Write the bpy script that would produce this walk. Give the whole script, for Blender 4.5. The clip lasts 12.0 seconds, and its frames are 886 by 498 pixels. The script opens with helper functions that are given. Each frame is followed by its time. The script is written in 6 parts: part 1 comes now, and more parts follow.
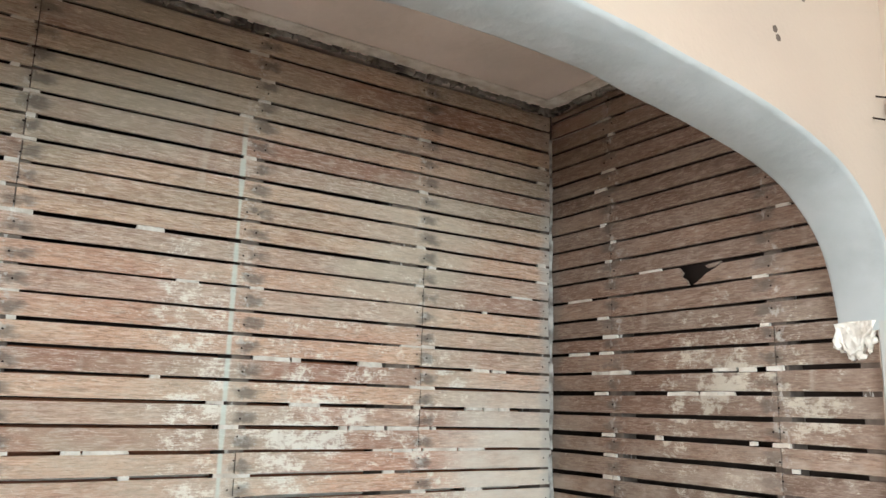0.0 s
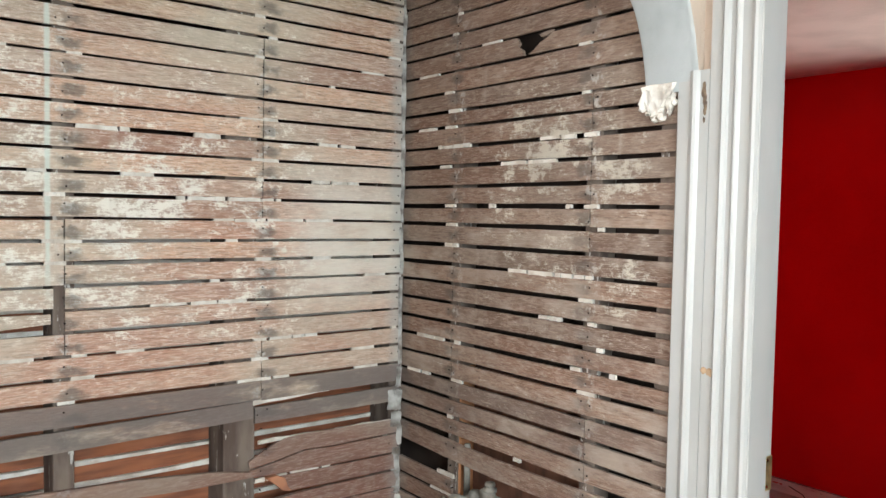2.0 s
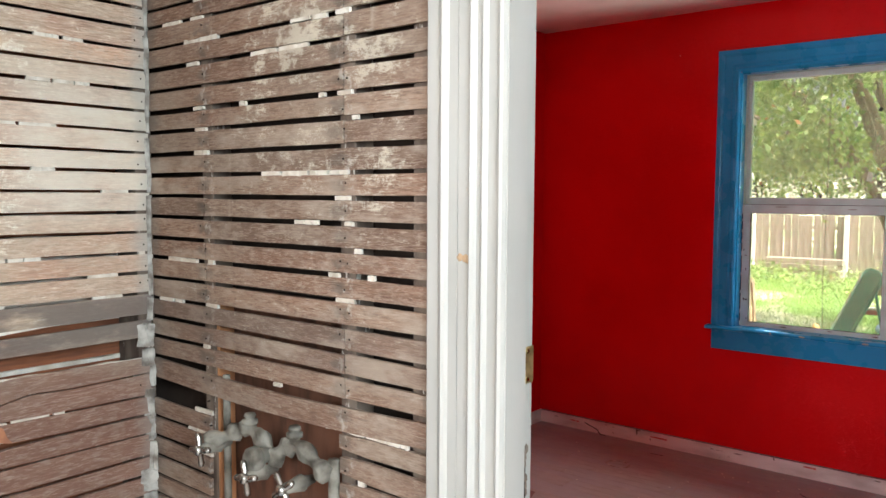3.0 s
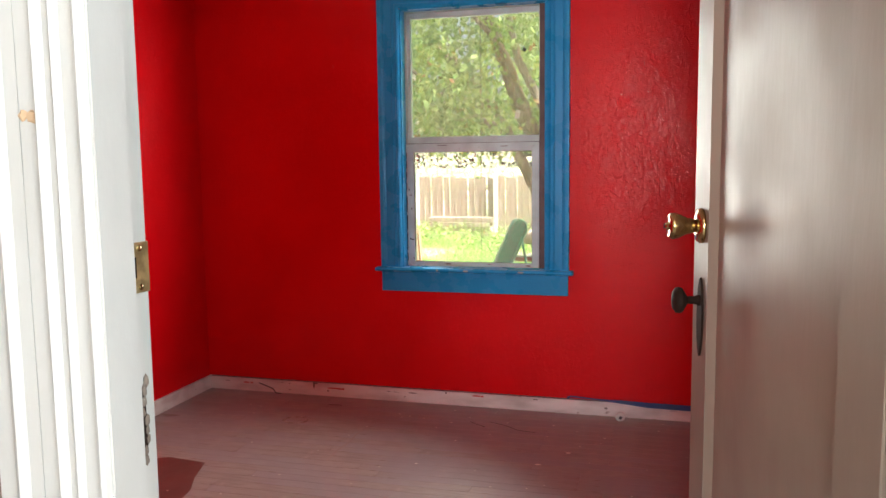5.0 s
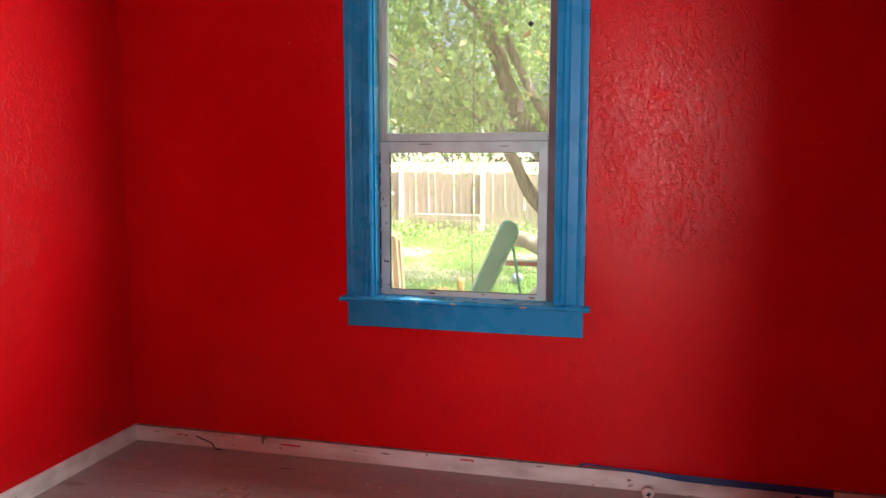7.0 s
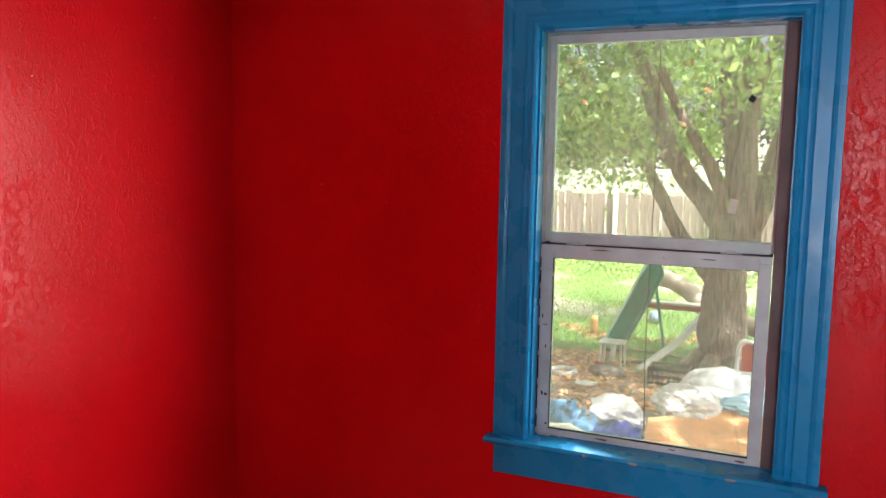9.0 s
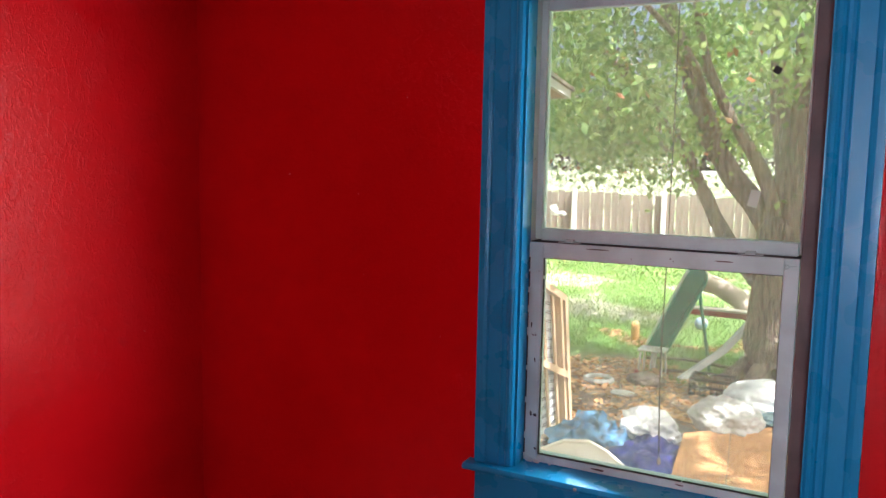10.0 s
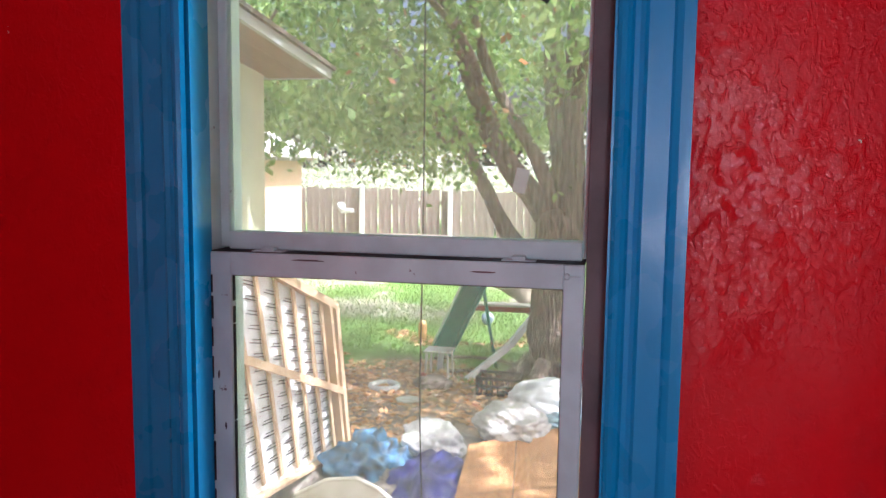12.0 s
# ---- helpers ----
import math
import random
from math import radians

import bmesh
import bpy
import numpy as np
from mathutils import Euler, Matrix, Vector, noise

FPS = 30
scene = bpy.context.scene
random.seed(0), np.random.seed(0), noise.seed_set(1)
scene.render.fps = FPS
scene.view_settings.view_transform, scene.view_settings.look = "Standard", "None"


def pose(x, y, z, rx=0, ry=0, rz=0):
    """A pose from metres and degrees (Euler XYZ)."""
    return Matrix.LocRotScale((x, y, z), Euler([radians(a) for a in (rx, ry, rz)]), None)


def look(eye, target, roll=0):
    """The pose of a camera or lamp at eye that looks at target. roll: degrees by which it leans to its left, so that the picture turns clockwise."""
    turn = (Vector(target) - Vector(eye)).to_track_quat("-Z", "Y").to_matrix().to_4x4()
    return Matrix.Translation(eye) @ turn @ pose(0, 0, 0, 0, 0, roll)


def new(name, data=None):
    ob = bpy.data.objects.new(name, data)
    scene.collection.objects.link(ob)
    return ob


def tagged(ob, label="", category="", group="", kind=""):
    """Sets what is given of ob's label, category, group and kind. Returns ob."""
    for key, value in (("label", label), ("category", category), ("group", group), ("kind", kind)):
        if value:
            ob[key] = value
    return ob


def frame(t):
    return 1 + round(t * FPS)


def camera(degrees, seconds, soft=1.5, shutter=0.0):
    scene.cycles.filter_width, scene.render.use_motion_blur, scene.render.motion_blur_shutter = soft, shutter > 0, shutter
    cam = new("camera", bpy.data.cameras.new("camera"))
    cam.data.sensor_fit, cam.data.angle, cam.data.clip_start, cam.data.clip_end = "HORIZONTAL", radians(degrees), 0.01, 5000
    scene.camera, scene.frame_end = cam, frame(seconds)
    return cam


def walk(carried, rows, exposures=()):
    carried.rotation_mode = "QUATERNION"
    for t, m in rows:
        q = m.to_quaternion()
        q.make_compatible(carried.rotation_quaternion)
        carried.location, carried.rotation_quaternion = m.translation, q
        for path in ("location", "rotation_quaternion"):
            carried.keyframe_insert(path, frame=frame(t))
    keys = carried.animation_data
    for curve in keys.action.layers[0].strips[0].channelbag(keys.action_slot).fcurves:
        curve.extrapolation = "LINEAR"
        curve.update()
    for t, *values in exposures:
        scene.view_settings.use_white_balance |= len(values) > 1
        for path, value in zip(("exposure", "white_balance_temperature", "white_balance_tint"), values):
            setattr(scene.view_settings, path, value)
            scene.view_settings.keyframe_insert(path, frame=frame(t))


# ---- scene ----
cam = camera(59.0, 12.0)
METRES, EYE, TILT, LEAN, TURN = 3.7, 1.64, 0.0, 0.0, -33.2
ROWS = [
    (0.0, 0.0, 0.0, 0.0, -0.3, 11.36, -1.47),
    (0.5, 0.0098, -0.0022, -0.0048, -0.57, 8.69, -1.46),
    (1.0, 0.0193, -0.0041, -0.0052, -0.98, 4.12, -1.44),
    (1.5, 0.0357, -0.0063, -0.0105, -2.22, 0.9, -1.23),
    (2.0, 0.0582, -0.0051, -0.0204, -4.91, -2.55, -1.06),
    (2.5, 0.0817, 0.0096, -0.0414, -10.09, -3.78, -0.73),
    (3.0, 0.1009, 0.0283, -0.0628, -17.87, -4.08, -0.3),
    (3.5, 0.1074, 0.0481, -0.0757, -27.03, -4.14, 0.24),
    (5.5, 0.1781, 0.1144, -0.1094, -42.79, -6.7, 0.62),
    (6.0, 0.212, 0.1642, -0.11, -43.28, -6.8, 0.54),
    (6.5, 0.249, 0.206, -0.1142, -43.37, -6.76, 0.44),
    (7.0, 0.3011, 0.2545, -0.0943, -42.46, -6.64, -0.02),
    (7.5, 0.3333, 0.2905, -0.0603, -38.62, -6.61, -0.62),
    (9.5, 0.4307, 0.468, -0.0044, -31.71, -6.21, -1.06),
    (10.0, 0.4919, 0.4718, -0.0191, -29.75, -6.2, -1.1),
    (10.5, 0.541, 0.4832, -0.0229, -32.36, -6.07, -0.69),
    (11.0, 0.5916, 0.509, -0.0186, -40.27, -6.01, -0.33),
    (11.5, 0.6259, 0.5443, -0.0263, -46.73, -6.11, -0.11),
    (12.0, 0.6495, 0.5888, -0.0315, -44.73, -6.12, -0.69),
]
EXPOSURES = [(0.0, 1.4, 6500, 10), (1.5, 1.4, 6500, 10), (2.5, 1.5, 6500, 10), (3.5, 1.75, 6650, 10), (5.5, 1.95, 6600, 10), (7.5, 1.95, 6300, 10), (9.5, 1.65, 6000, 11), (11.0, 1.5, 5700, 15), (12.0, 1.45, 5600, 19)]
walk(cam, [(t, pose(0, 0, EYE, TILT, LEAN, TURN) @ pose(METRES * x, METRES * y, METRES * z, 90 + pitch, roll, yaw)) for t, x, y, z, yaw, pitch, roll in ROWS], EXPOSURES)

# ---- the plan, in metres: z = 0 is the house's floor ----
XL = 1.348          # face of the laths on the plumbing wall, and of the door wall's plaster
YB = 1.538          # face of the laths on the alcove's back wall
YA0, YA1 = 0.655, 0.765   # the arch wall, front and back face
XA = -0.20          # left end of the alcove
CEIL, CEILR = 2.43, 2.37
XR0, XR1 = 1.43, 4.49     # red room: door wall and window wall
YR0, YR1 = -0.95, 2.422
XBATH, YBATH = -1.45, -1.45
DY0, DY1, DH = -0.262, 0.555, 2.05    # doorway between the jambs
WY0, WY1, WZ0, WZ1 = 0.505, 1.245, 0.70, 2.03   # window opening
XO = XR1 + 0.17     # outer face of the window wall
GROUND = -0.9

# ---- light ----
world = bpy.data.worlds.new("world")
scene.world = world
world.use_nodes = True
wn = world.node_tree.nodes
sky = wn.new("ShaderNodeTexSky")
sky.sky_type, sky.sun_disc = "NISHITA", False
SUN_EL, SUN_ROT = radians(58), radians(200)
sky.sun_elevation, sky.sun_rotation = SUN_EL, SUN_ROT
sky.air_density, sky.dust_density = 0.8, 10.0
world.node_tree.links.new(sky.outputs[0], wn["Background"].inputs[0])
wn["Background"].inputs[1].default_value = 0.15
sun = new("sun", bpy.data.lights.new("sun", "SUN"))
sun.data.energy, sun.data.angle, sun.data.color = 5.0, radians(0.6), (1, 0.95, 0.86)
sd = Vector((math.sin(SUN_ROT) * math.cos(SUN_EL), math.cos(SUN_ROT) * math.cos(SUN_EL), math.sin(SUN_EL)))
sun.matrix_world = look((20, 20, 20), Vector((20, 20, 20)) - sd)


def window_light(name, eye, target, w, h, energy, color):
    lamp = new(name, bpy.data.lights.new(name, "AREA"))
    lamp.data.shape, lamp.data.size, lamp.data.size_y = "RECTANGLE", w, h
    lamp.data.energy, lamp.data.color = energy, color
    lamp.matrix_world = look(eye, target)
    return lamp


WINDOW_POWER, BATH_POWER, HALL_POWER = 6.4, 24.5, 3.4
window_light("window_daylight", (XR1 - 0.040, 0.872, 1.37), (XR1 - 2.04, 0.872 + 0.81, 1.37), 0.50, 1.24, WINDOW_POWER, (0.97, 1, 0.95)).data.spread = radians(134)
window_light("bathroom_daylight", (0.10, YBATH - 0.03, 1.83), (0.35, 1.0, 1.45), 0.86, 0.74, BATH_POWER, (0.80, 0.93, 1))
window_light("hall_daylight", (XBATH - 0.03, -0.15, 1.45), (0, -0.10, 1.45), 0.76, 1.0, HALL_POWER, (0.97, 0.98, 1)).data.spread = radians(60)


# ---- materials ----
def shader(name):
    m = bpy.data.materials.new(name)
    m.use_nodes = True
    nt = m.node_tree
    return m, nt, nt.nodes["Principled BSDF"]


def noise_tex(nt, scale, detail=4, stretch=(1, 1, 1), rough=0.5, offset=(0, 0, 0), distort=0.0, vec=None):
    n, l = nt.nodes, nt.links
    mp = n.new("ShaderNodeMapping")
    mp.inputs["Scale"].default_value, mp.inputs["Location"].default_value = stretch, offset
    if vec is None:
        vec = n.new("ShaderNodeTexCoord").outputs["Object"]
    l.new(vec, mp.inputs[0])
    t = n.new("ShaderNodeTexNoise")
    t.inputs["Scale"].default_value, t.inputs["Detail"].default_value, t.inputs["Roughness"].default_value = scale, detail, rough
    t.inputs["Distortion"].default_value = distort
    l.new(mp.outputs[0], t.inputs[0])
    return t.outputs[0]


def step_of(nt, value, lo, hi, a=0.0, b=1.0):
    r = nt.nodes.new("ShaderNodeMapRange")
    r.interpolation_type = "SMOOTHSTEP"
    for k, v in zip(("From Min", "From Max", "To Min", "To Max"), (lo, hi, a, b)):
        r.inputs[k].default_value = v
    nt.links.new(value, r.inputs["Value"])
    return r.outputs[0]


def calc(nt, op, a, b=None):
    m = nt.nodes.new("ShaderNodeMath")
    m.operation = op
    for i, v in enumerate((a, b)):
        if v is None:
            continue
        if isinstance(v, (int, float)):
            m.inputs[i].default_value = v
        else:
            nt.links.new(v, m.inputs[i])
    return m.outputs[0]


def mix(nt, fac, a, b):
    m = nt.nodes.new("ShaderNodeMix")
    m.data_type = "RGBA"
    for key, v in ((0, fac), (6, a), (7, b)):
        if isinstance(v, (int, float)):
            m.inputs[key].default_value = v
        elif isinstance(v, tuple):
            m.inputs[key].default_value = (*v, 1)
        else:
            nt.links.new(v, m.inputs[key])
    return m.outputs[2]


def bump(nt, b, height, strength, distance=0.004):
    bp = nt.nodes.new("ShaderNodeBump")
    bp.inputs["Strength"].default_value, bp.inputs["Distance"].default_value = strength, distance
    nt.links.new(height, bp.inputs["Height"])
    nt.links.new(bp.outputs[0], b.inputs["Normal"])


def mat(name, color, rough=0.6, metal=0.0, color2=None, scale=6.0, bumpy=0.15, bscale=60.0, stretch=(1, 1, 1), chips=None, chip_at=0.68, chip_scale=14, spec=0.5, dist=0.004):
    """Paint or stuff with two tones, fine relief, and chips or stains of another colour."""
    m, nt, b = shader(name)
    c = mix(nt, step_of(nt, noise_tex(nt, scale, 6, stretch), 0.3, 0.65), color2 or tuple(v * 0.8 for v in color), color)
    if chips:
        c = mix(nt, step_of(nt, noise_tex(nt, chip_scale, 7, stretch, 0.6, (3, 5, 7)), chip_at, chip_at + 0.03), c, chips)
    nt.links.new(c, b.inputs["Base Color"])
    bump(nt, b, noise_tex(nt, bscale, 4, stretch), bumpy, dist)
    nt.links.new(step_of(nt, noise_tex(nt, scale * 2, 3), 0.3, 0.7, rough * 0.85, min(1, rough * 1.2)), b.inputs["Roughness"])
    b.inputs["Metallic"].default_value = metal
    b.inputs["Specular IOR Level"].default_value = spec
    return m


def lath_material(name, axis, studs, white_zone, tones, pale_line=None, corner=None):
    """Old lath with ghosts of plaster, grey dust and dark smudges over the studs."""
    m, nt, b = shader(name)
    n, l = nt.nodes, nt.links
    pos = n.new("ShaderNodeTexCoord").outputs["Object"]
    sep = n.new("ShaderNodeSeparateXYZ")
    l.new(pos, sep.inputs[0])
    u, z = sep.outputs[axis], sep.outputs[2]
    along = (1, 1, 14)
    rnd = n.new("ShaderNodeObjectInfo").outputs["Random"]
    def own_random(k):
        return calc(nt, "FRACT", calc(nt, "MULTIPLY", rnd, k))
    own = n.new("ShaderNodeVectorMath")
    own.operation = "ADD"
    shift = n.new("ShaderNodeCombineXYZ")
    for k in range(3):
        l.new(calc(nt, "MULTIPLY", rnd, 37.0), shift.inputs[k])
    l.new(pos, own.inputs[0])
    l.new(shift.outputs[0], own.inputs[1])
    # axis 1 takes darker colours throughout: the side wall's dimmer light is painted in
    wood = mix(nt, own_random(7.31), tones[0], tones[1])
    wood = mix(nt, step_of(nt, own_random(13.7), 0.45, 0.85, 0, 0.8), wood, tones[2])
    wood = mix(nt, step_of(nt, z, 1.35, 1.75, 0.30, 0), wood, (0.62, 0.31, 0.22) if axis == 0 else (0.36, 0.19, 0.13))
    wood = mix(nt, step_of(nt, noise_tex(nt, 5, 6, (1, 1, 5), 0.6), 0.35, 0.65, 0, 0.5), wood, tones[0])
    if axis == 0:
        # upper laths turn olive, and darker to paint in light falling off upward
        wood = mix(nt, calc(nt, "MULTIPLY", step_of(nt, z, 1.85, 2.1, 0, 0.8), step_of(nt, noise_tex(nt, 3, 4, (1, 1, 2), 0.5, (2, 2, 8)), 0.35, 0.6, 0.4, 1)), wood, (0.40, 0.355, 0.26))
        wood = mix(nt, calc(nt, "MULTIPLY", step_of(nt, z, 1.10, 1.17, 0.85, 0), step_of(nt, noise_tex(nt, 5, 5, (1, 1, 3), 0.6, (2, 3, 8)), 0.3, 0.6, 0.7, 1)), wood, (0.24, 0.115, 0.08))
    grain = noise_tex(nt, 12, 8, (1, 1, 9), 0.7, distort=1.2)
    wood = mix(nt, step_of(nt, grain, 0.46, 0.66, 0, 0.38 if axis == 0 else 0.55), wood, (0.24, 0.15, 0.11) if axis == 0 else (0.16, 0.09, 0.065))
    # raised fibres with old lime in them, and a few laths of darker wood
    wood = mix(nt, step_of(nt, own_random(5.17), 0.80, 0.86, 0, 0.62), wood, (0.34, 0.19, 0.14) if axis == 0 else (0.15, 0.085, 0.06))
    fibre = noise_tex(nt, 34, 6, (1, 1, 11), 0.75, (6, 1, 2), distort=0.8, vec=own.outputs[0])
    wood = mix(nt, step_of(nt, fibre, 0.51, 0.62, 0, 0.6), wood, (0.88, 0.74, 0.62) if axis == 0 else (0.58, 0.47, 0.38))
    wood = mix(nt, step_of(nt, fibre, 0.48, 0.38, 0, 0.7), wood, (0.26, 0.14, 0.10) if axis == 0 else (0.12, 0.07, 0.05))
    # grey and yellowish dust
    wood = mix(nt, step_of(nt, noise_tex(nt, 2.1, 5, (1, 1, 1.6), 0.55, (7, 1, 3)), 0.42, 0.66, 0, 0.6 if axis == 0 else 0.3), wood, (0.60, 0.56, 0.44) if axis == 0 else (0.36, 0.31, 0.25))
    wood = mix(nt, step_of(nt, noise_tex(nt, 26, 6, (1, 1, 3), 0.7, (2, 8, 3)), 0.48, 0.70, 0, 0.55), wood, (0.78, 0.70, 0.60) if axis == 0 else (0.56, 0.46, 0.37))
    # blotches of plaster, different on each lath, denser in one zone
    zlo, zmid, zhi, ulo, uhi = white_zone
    zone = calc(nt, "MULTIPLY", step_of(nt, z, zlo, zmid), step_of(nt, z, zmid, zhi, 1, 0))
    zone = calc(nt, "MULTIPLY", zone, calc(nt, "MULTIPLY", step_of(nt, u, ulo, ulo + 0.1), step_of(nt, u, uhi - 0.12, uhi, 1, 0)))
    patch = calc(nt, "ADD", calc(nt, "MULTIPLY", step_of(nt, noise_tex(nt, 4, 5, (1, 1, 1.2), 0.6), 0.38, 0.66), 0.55), calc(nt, "MULTIPLY", step_of(nt, noise_tex(nt, 13, 6, (1, 1, 2), 0.6, vec=own.outputs[0]), 0.38, 0.66), 0.55))
    fine = noise_tex(nt, 48, 12, (1, 1, 1.35), 0.85, (4, 4, 1), vec=own.outputs[0])
    cover = calc(nt, "MULTIPLY", patch, calc(nt, "ADD", calc(nt, "MULTIPLY", zone, 0.21 if axis == 0 else 0.23), 0.075))
    spots = calc(nt, "SUBTRACT", calc(nt, "ADD", calc(nt, "ADD", fine, cover), calc(nt, "MULTIPLY", fibre, 0.34)), 0.785)
    wood = mix(nt, step_of(nt, spots, -0.01, 0.13, 0, 0.9), wood, (0.93, 0.90, 0.80) if axis == 0 else (0.80, 0.76, 0.64))
    drips = calc(nt, "MULTIPLY", step_of(nt, noise_tex(nt, 20, 4, (1, 1, 0.05), 0.5, (1, 2, 9)), 0.58, 0.72), step_of(nt, noise_tex(nt, 4, 4, (1, 1, 1)), 0.42, 0.62, 0, 0.5))
    wood = mix(nt, drips, wood, (0.66, 0.60, 0.50))
    if axis == 0:
        film = calc(nt, "MULTIPLY", step_of(nt, u, 0.96, 1.12), calc(nt, "MULTIPLY", step_of(nt, z, 1.30, 1.40), step_of(nt, z, 1.55, 1.75, 1, 0)))
        film = calc(nt, "MULTIPLY", film, step_of(nt, noise_tex(nt, 7, 5, (1, 1, 2), 0.6), 0.25, 0.6, 0.3, 0.8))
        wood = mix(nt, film, wood, (0.84, 0.80, 0.70))
    # smudges and nails over the studs
    beat = calc(nt, "COSINE", calc(nt, "MULTIPLY", calc(nt, "SUBTRACT", z, 2.398), 2 * math.pi / 0.0465))
    for s in studs:
        d = calc(nt, "ABSOLUTE", calc(nt, "SUBTRACT", u, s + 0.012))
        d = calc(nt, "SUBTRACT", d, calc(nt, "MULTIPLY", noise_tex(nt, 24, 4, (1, 1, 1.6), 0.6, (s, 0, 0)), 0.06))
        k = calc(nt, "ADD", calc(nt, "MULTIPLY", beat, 0.22), noise_tex(nt, 30, 5, (1, 1, 1), 0.6, (0, s, 3)))
        k = calc(nt, "MULTIPLY", step_of(nt, d, -0.024, 0.006, 0.66, 0), step_of(nt, k, 0.44, 0.66))
        wood = mix(nt, k, wood, (0.12, 0.11, 0.10))
        d = calc(nt, "ABSOLUTE", calc(nt, "SUBTRACT", u, s - 0.004))
        k = calc(nt, "MULTIPLY", step_of(nt, d, 0.004, 0.035, 0.6, 0), step_of(nt, noise_tex(nt, 40, 5, (1, 1, 1), 0.7, (8, s, 3)), 0.54, 0.64))
        wood = mix(nt, k, wood, (0.72, 0.71, 0.66))
    if pale_line:
        a, z0, z1 = pale_line
        d = calc(nt, "ABSOLUTE", calc(nt, "SUBTRACT", u, a))
        d = calc(nt, "SUBTRACT", d, calc(nt, "MULTIPLY", noise_tex(nt, 9, 3), 0.011))
        k = calc(nt, "MULTIPLY", step_of(nt, d, -0.003, 0.002, 0.75, 0), calc(nt, "MULTIPLY", step_of(nt, z, z0, z0 + 0.15), step_of(nt, z, z1 - 0.1, z1, 1, 0)))
        wood = mix(nt, k, wood, (0.70, 0.78, 0.71))
    # greyish band along the inner corner, darker on the side wall
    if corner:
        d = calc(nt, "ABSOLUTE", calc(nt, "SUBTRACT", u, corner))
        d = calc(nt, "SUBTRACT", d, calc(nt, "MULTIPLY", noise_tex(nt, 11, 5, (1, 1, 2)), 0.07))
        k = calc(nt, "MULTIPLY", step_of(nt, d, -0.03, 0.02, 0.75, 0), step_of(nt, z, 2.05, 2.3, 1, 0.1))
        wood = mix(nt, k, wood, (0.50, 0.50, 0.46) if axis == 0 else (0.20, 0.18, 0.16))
    # grime low down by the tub line
    wood = mix(nt, calc(nt, "MULTIPLY", calc(nt, "MULTIPLY", step_of(nt, z, 1.04, 1.09, 0.25, 1), step_of(nt, z, 1.165, 1.185, 0.85 if axis == 0 else 0.35, 0)), step_of(nt, noise_tex(nt, 6, 5, (1, 1, 3), 0.6, (5, 5, 5)), 0.25, 0.5)), wood, (0.17, 0.145, 0.135))
    if axis == 1:
        dusty = calc(nt, "MULTIPLY", step_of(nt, noise_tex(nt, 6, 6, (1, 1, 2.5), 0.65, (1, 5, 2), vec=own.outputs[0]), 0.44, 0.68, 0.0, 0.6), step_of(nt, z, 1.45, 1.7, 1, 0.3))
        wood = mix(nt, dusty, wood, (0.58, 0.50, 0.42))
        # dark mottling that dims the side wall further, as less light falls there
        wood = mix(nt, step_of(nt, noise_tex(nt, 3.4, 5, (1, 1, 1.4), 0.6, (6, 2, 2)), 0.3, 0.7, 0.05, 0.4), wood, (0.19, 0.13, 0.10))
    if axis == 0:
        wood = mix(nt, step_of(nt, z, 1.00, 1.07, 0.5, 0), wood, (0.20, 0.10, 0.075))
    l.new(wood, b.inputs["Base Color"])
    b.inputs["Roughness"].default_value = 0.85
    b.inputs["Specular IOR Level"].default_value = 0.25
    bump(nt, b, calc(nt, "ADD", calc(nt, "ADD", calc(nt, "MULTIPLY", grain, 0.6), calc(nt, "MULTIPLY", fibre, 0.5)), spots), 0.7, 0.003)
    return m


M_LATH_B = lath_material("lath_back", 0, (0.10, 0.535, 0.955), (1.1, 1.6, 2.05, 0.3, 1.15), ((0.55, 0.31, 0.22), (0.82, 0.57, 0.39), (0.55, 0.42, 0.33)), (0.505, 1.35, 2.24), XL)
# side laths: tones darkened for the weaker light on this wall
M_LATH_R = lath_material("lath_side_dimmed", 1, (0.90, 1.315), (1.2, 1.62, 1.95, 0.72, 1.26), ((0.265, 0.155, 0.11), (0.44, 0.30, 0.22), (0.315, 0.25, 0.20)), None, YB)
M_REAR = mat("rear_lath", (0.36, 0.13, 0.06), 0.8, color2=(0.2, 0.075, 0.04), scale=8, stretch=(1, 1, 8))
M_STUD = mat("stud_wood", (0.20, 0.16, 0.13), 0.85, color2=(0.10, 0.07, 0.055), scale=7, stretch=(4, 4, 1), chips=(0.5, 0.48, 0.44), chip_at=0.62)
M_PLASTER = mat("crumbled_plaster", (0.84, 0.81, 0.74), 0.95, color2=(0.60, 0.54, 0.46), scale=22, bumpy=0.8, bscale=80, dist=0.01)
M_CORNER = mat("corner_plaster", (0.55, 0.55, 0.52), 0.95, color2=(0.16, 0.14, 0.12), scale=26, bumpy=0.7, bscale=60)
M_TORN = mat("torn_ceiling_edge", (0.36, 0.33, 0.28), 0.95, color2=(0.045, 0.035, 0.03), scale=16, bumpy=0.8, bscale=80, dist=0.01)
# near black in colour, standing in for deep shade behind the lath gaps
M_DARK = mat("cavity_shade_board", (0.035, 0.022, 0.016), 0.95)
M_PEACH = mat("peach_paint", (0.52, 0.43, 0.345), 0.5, color2=(0.47, 0.385, 0.31), scale=3, bumpy=0.25, bscale=70, chips=(0.28, 0.2, 0.15), chip_at=0.765, chip_scale=30)
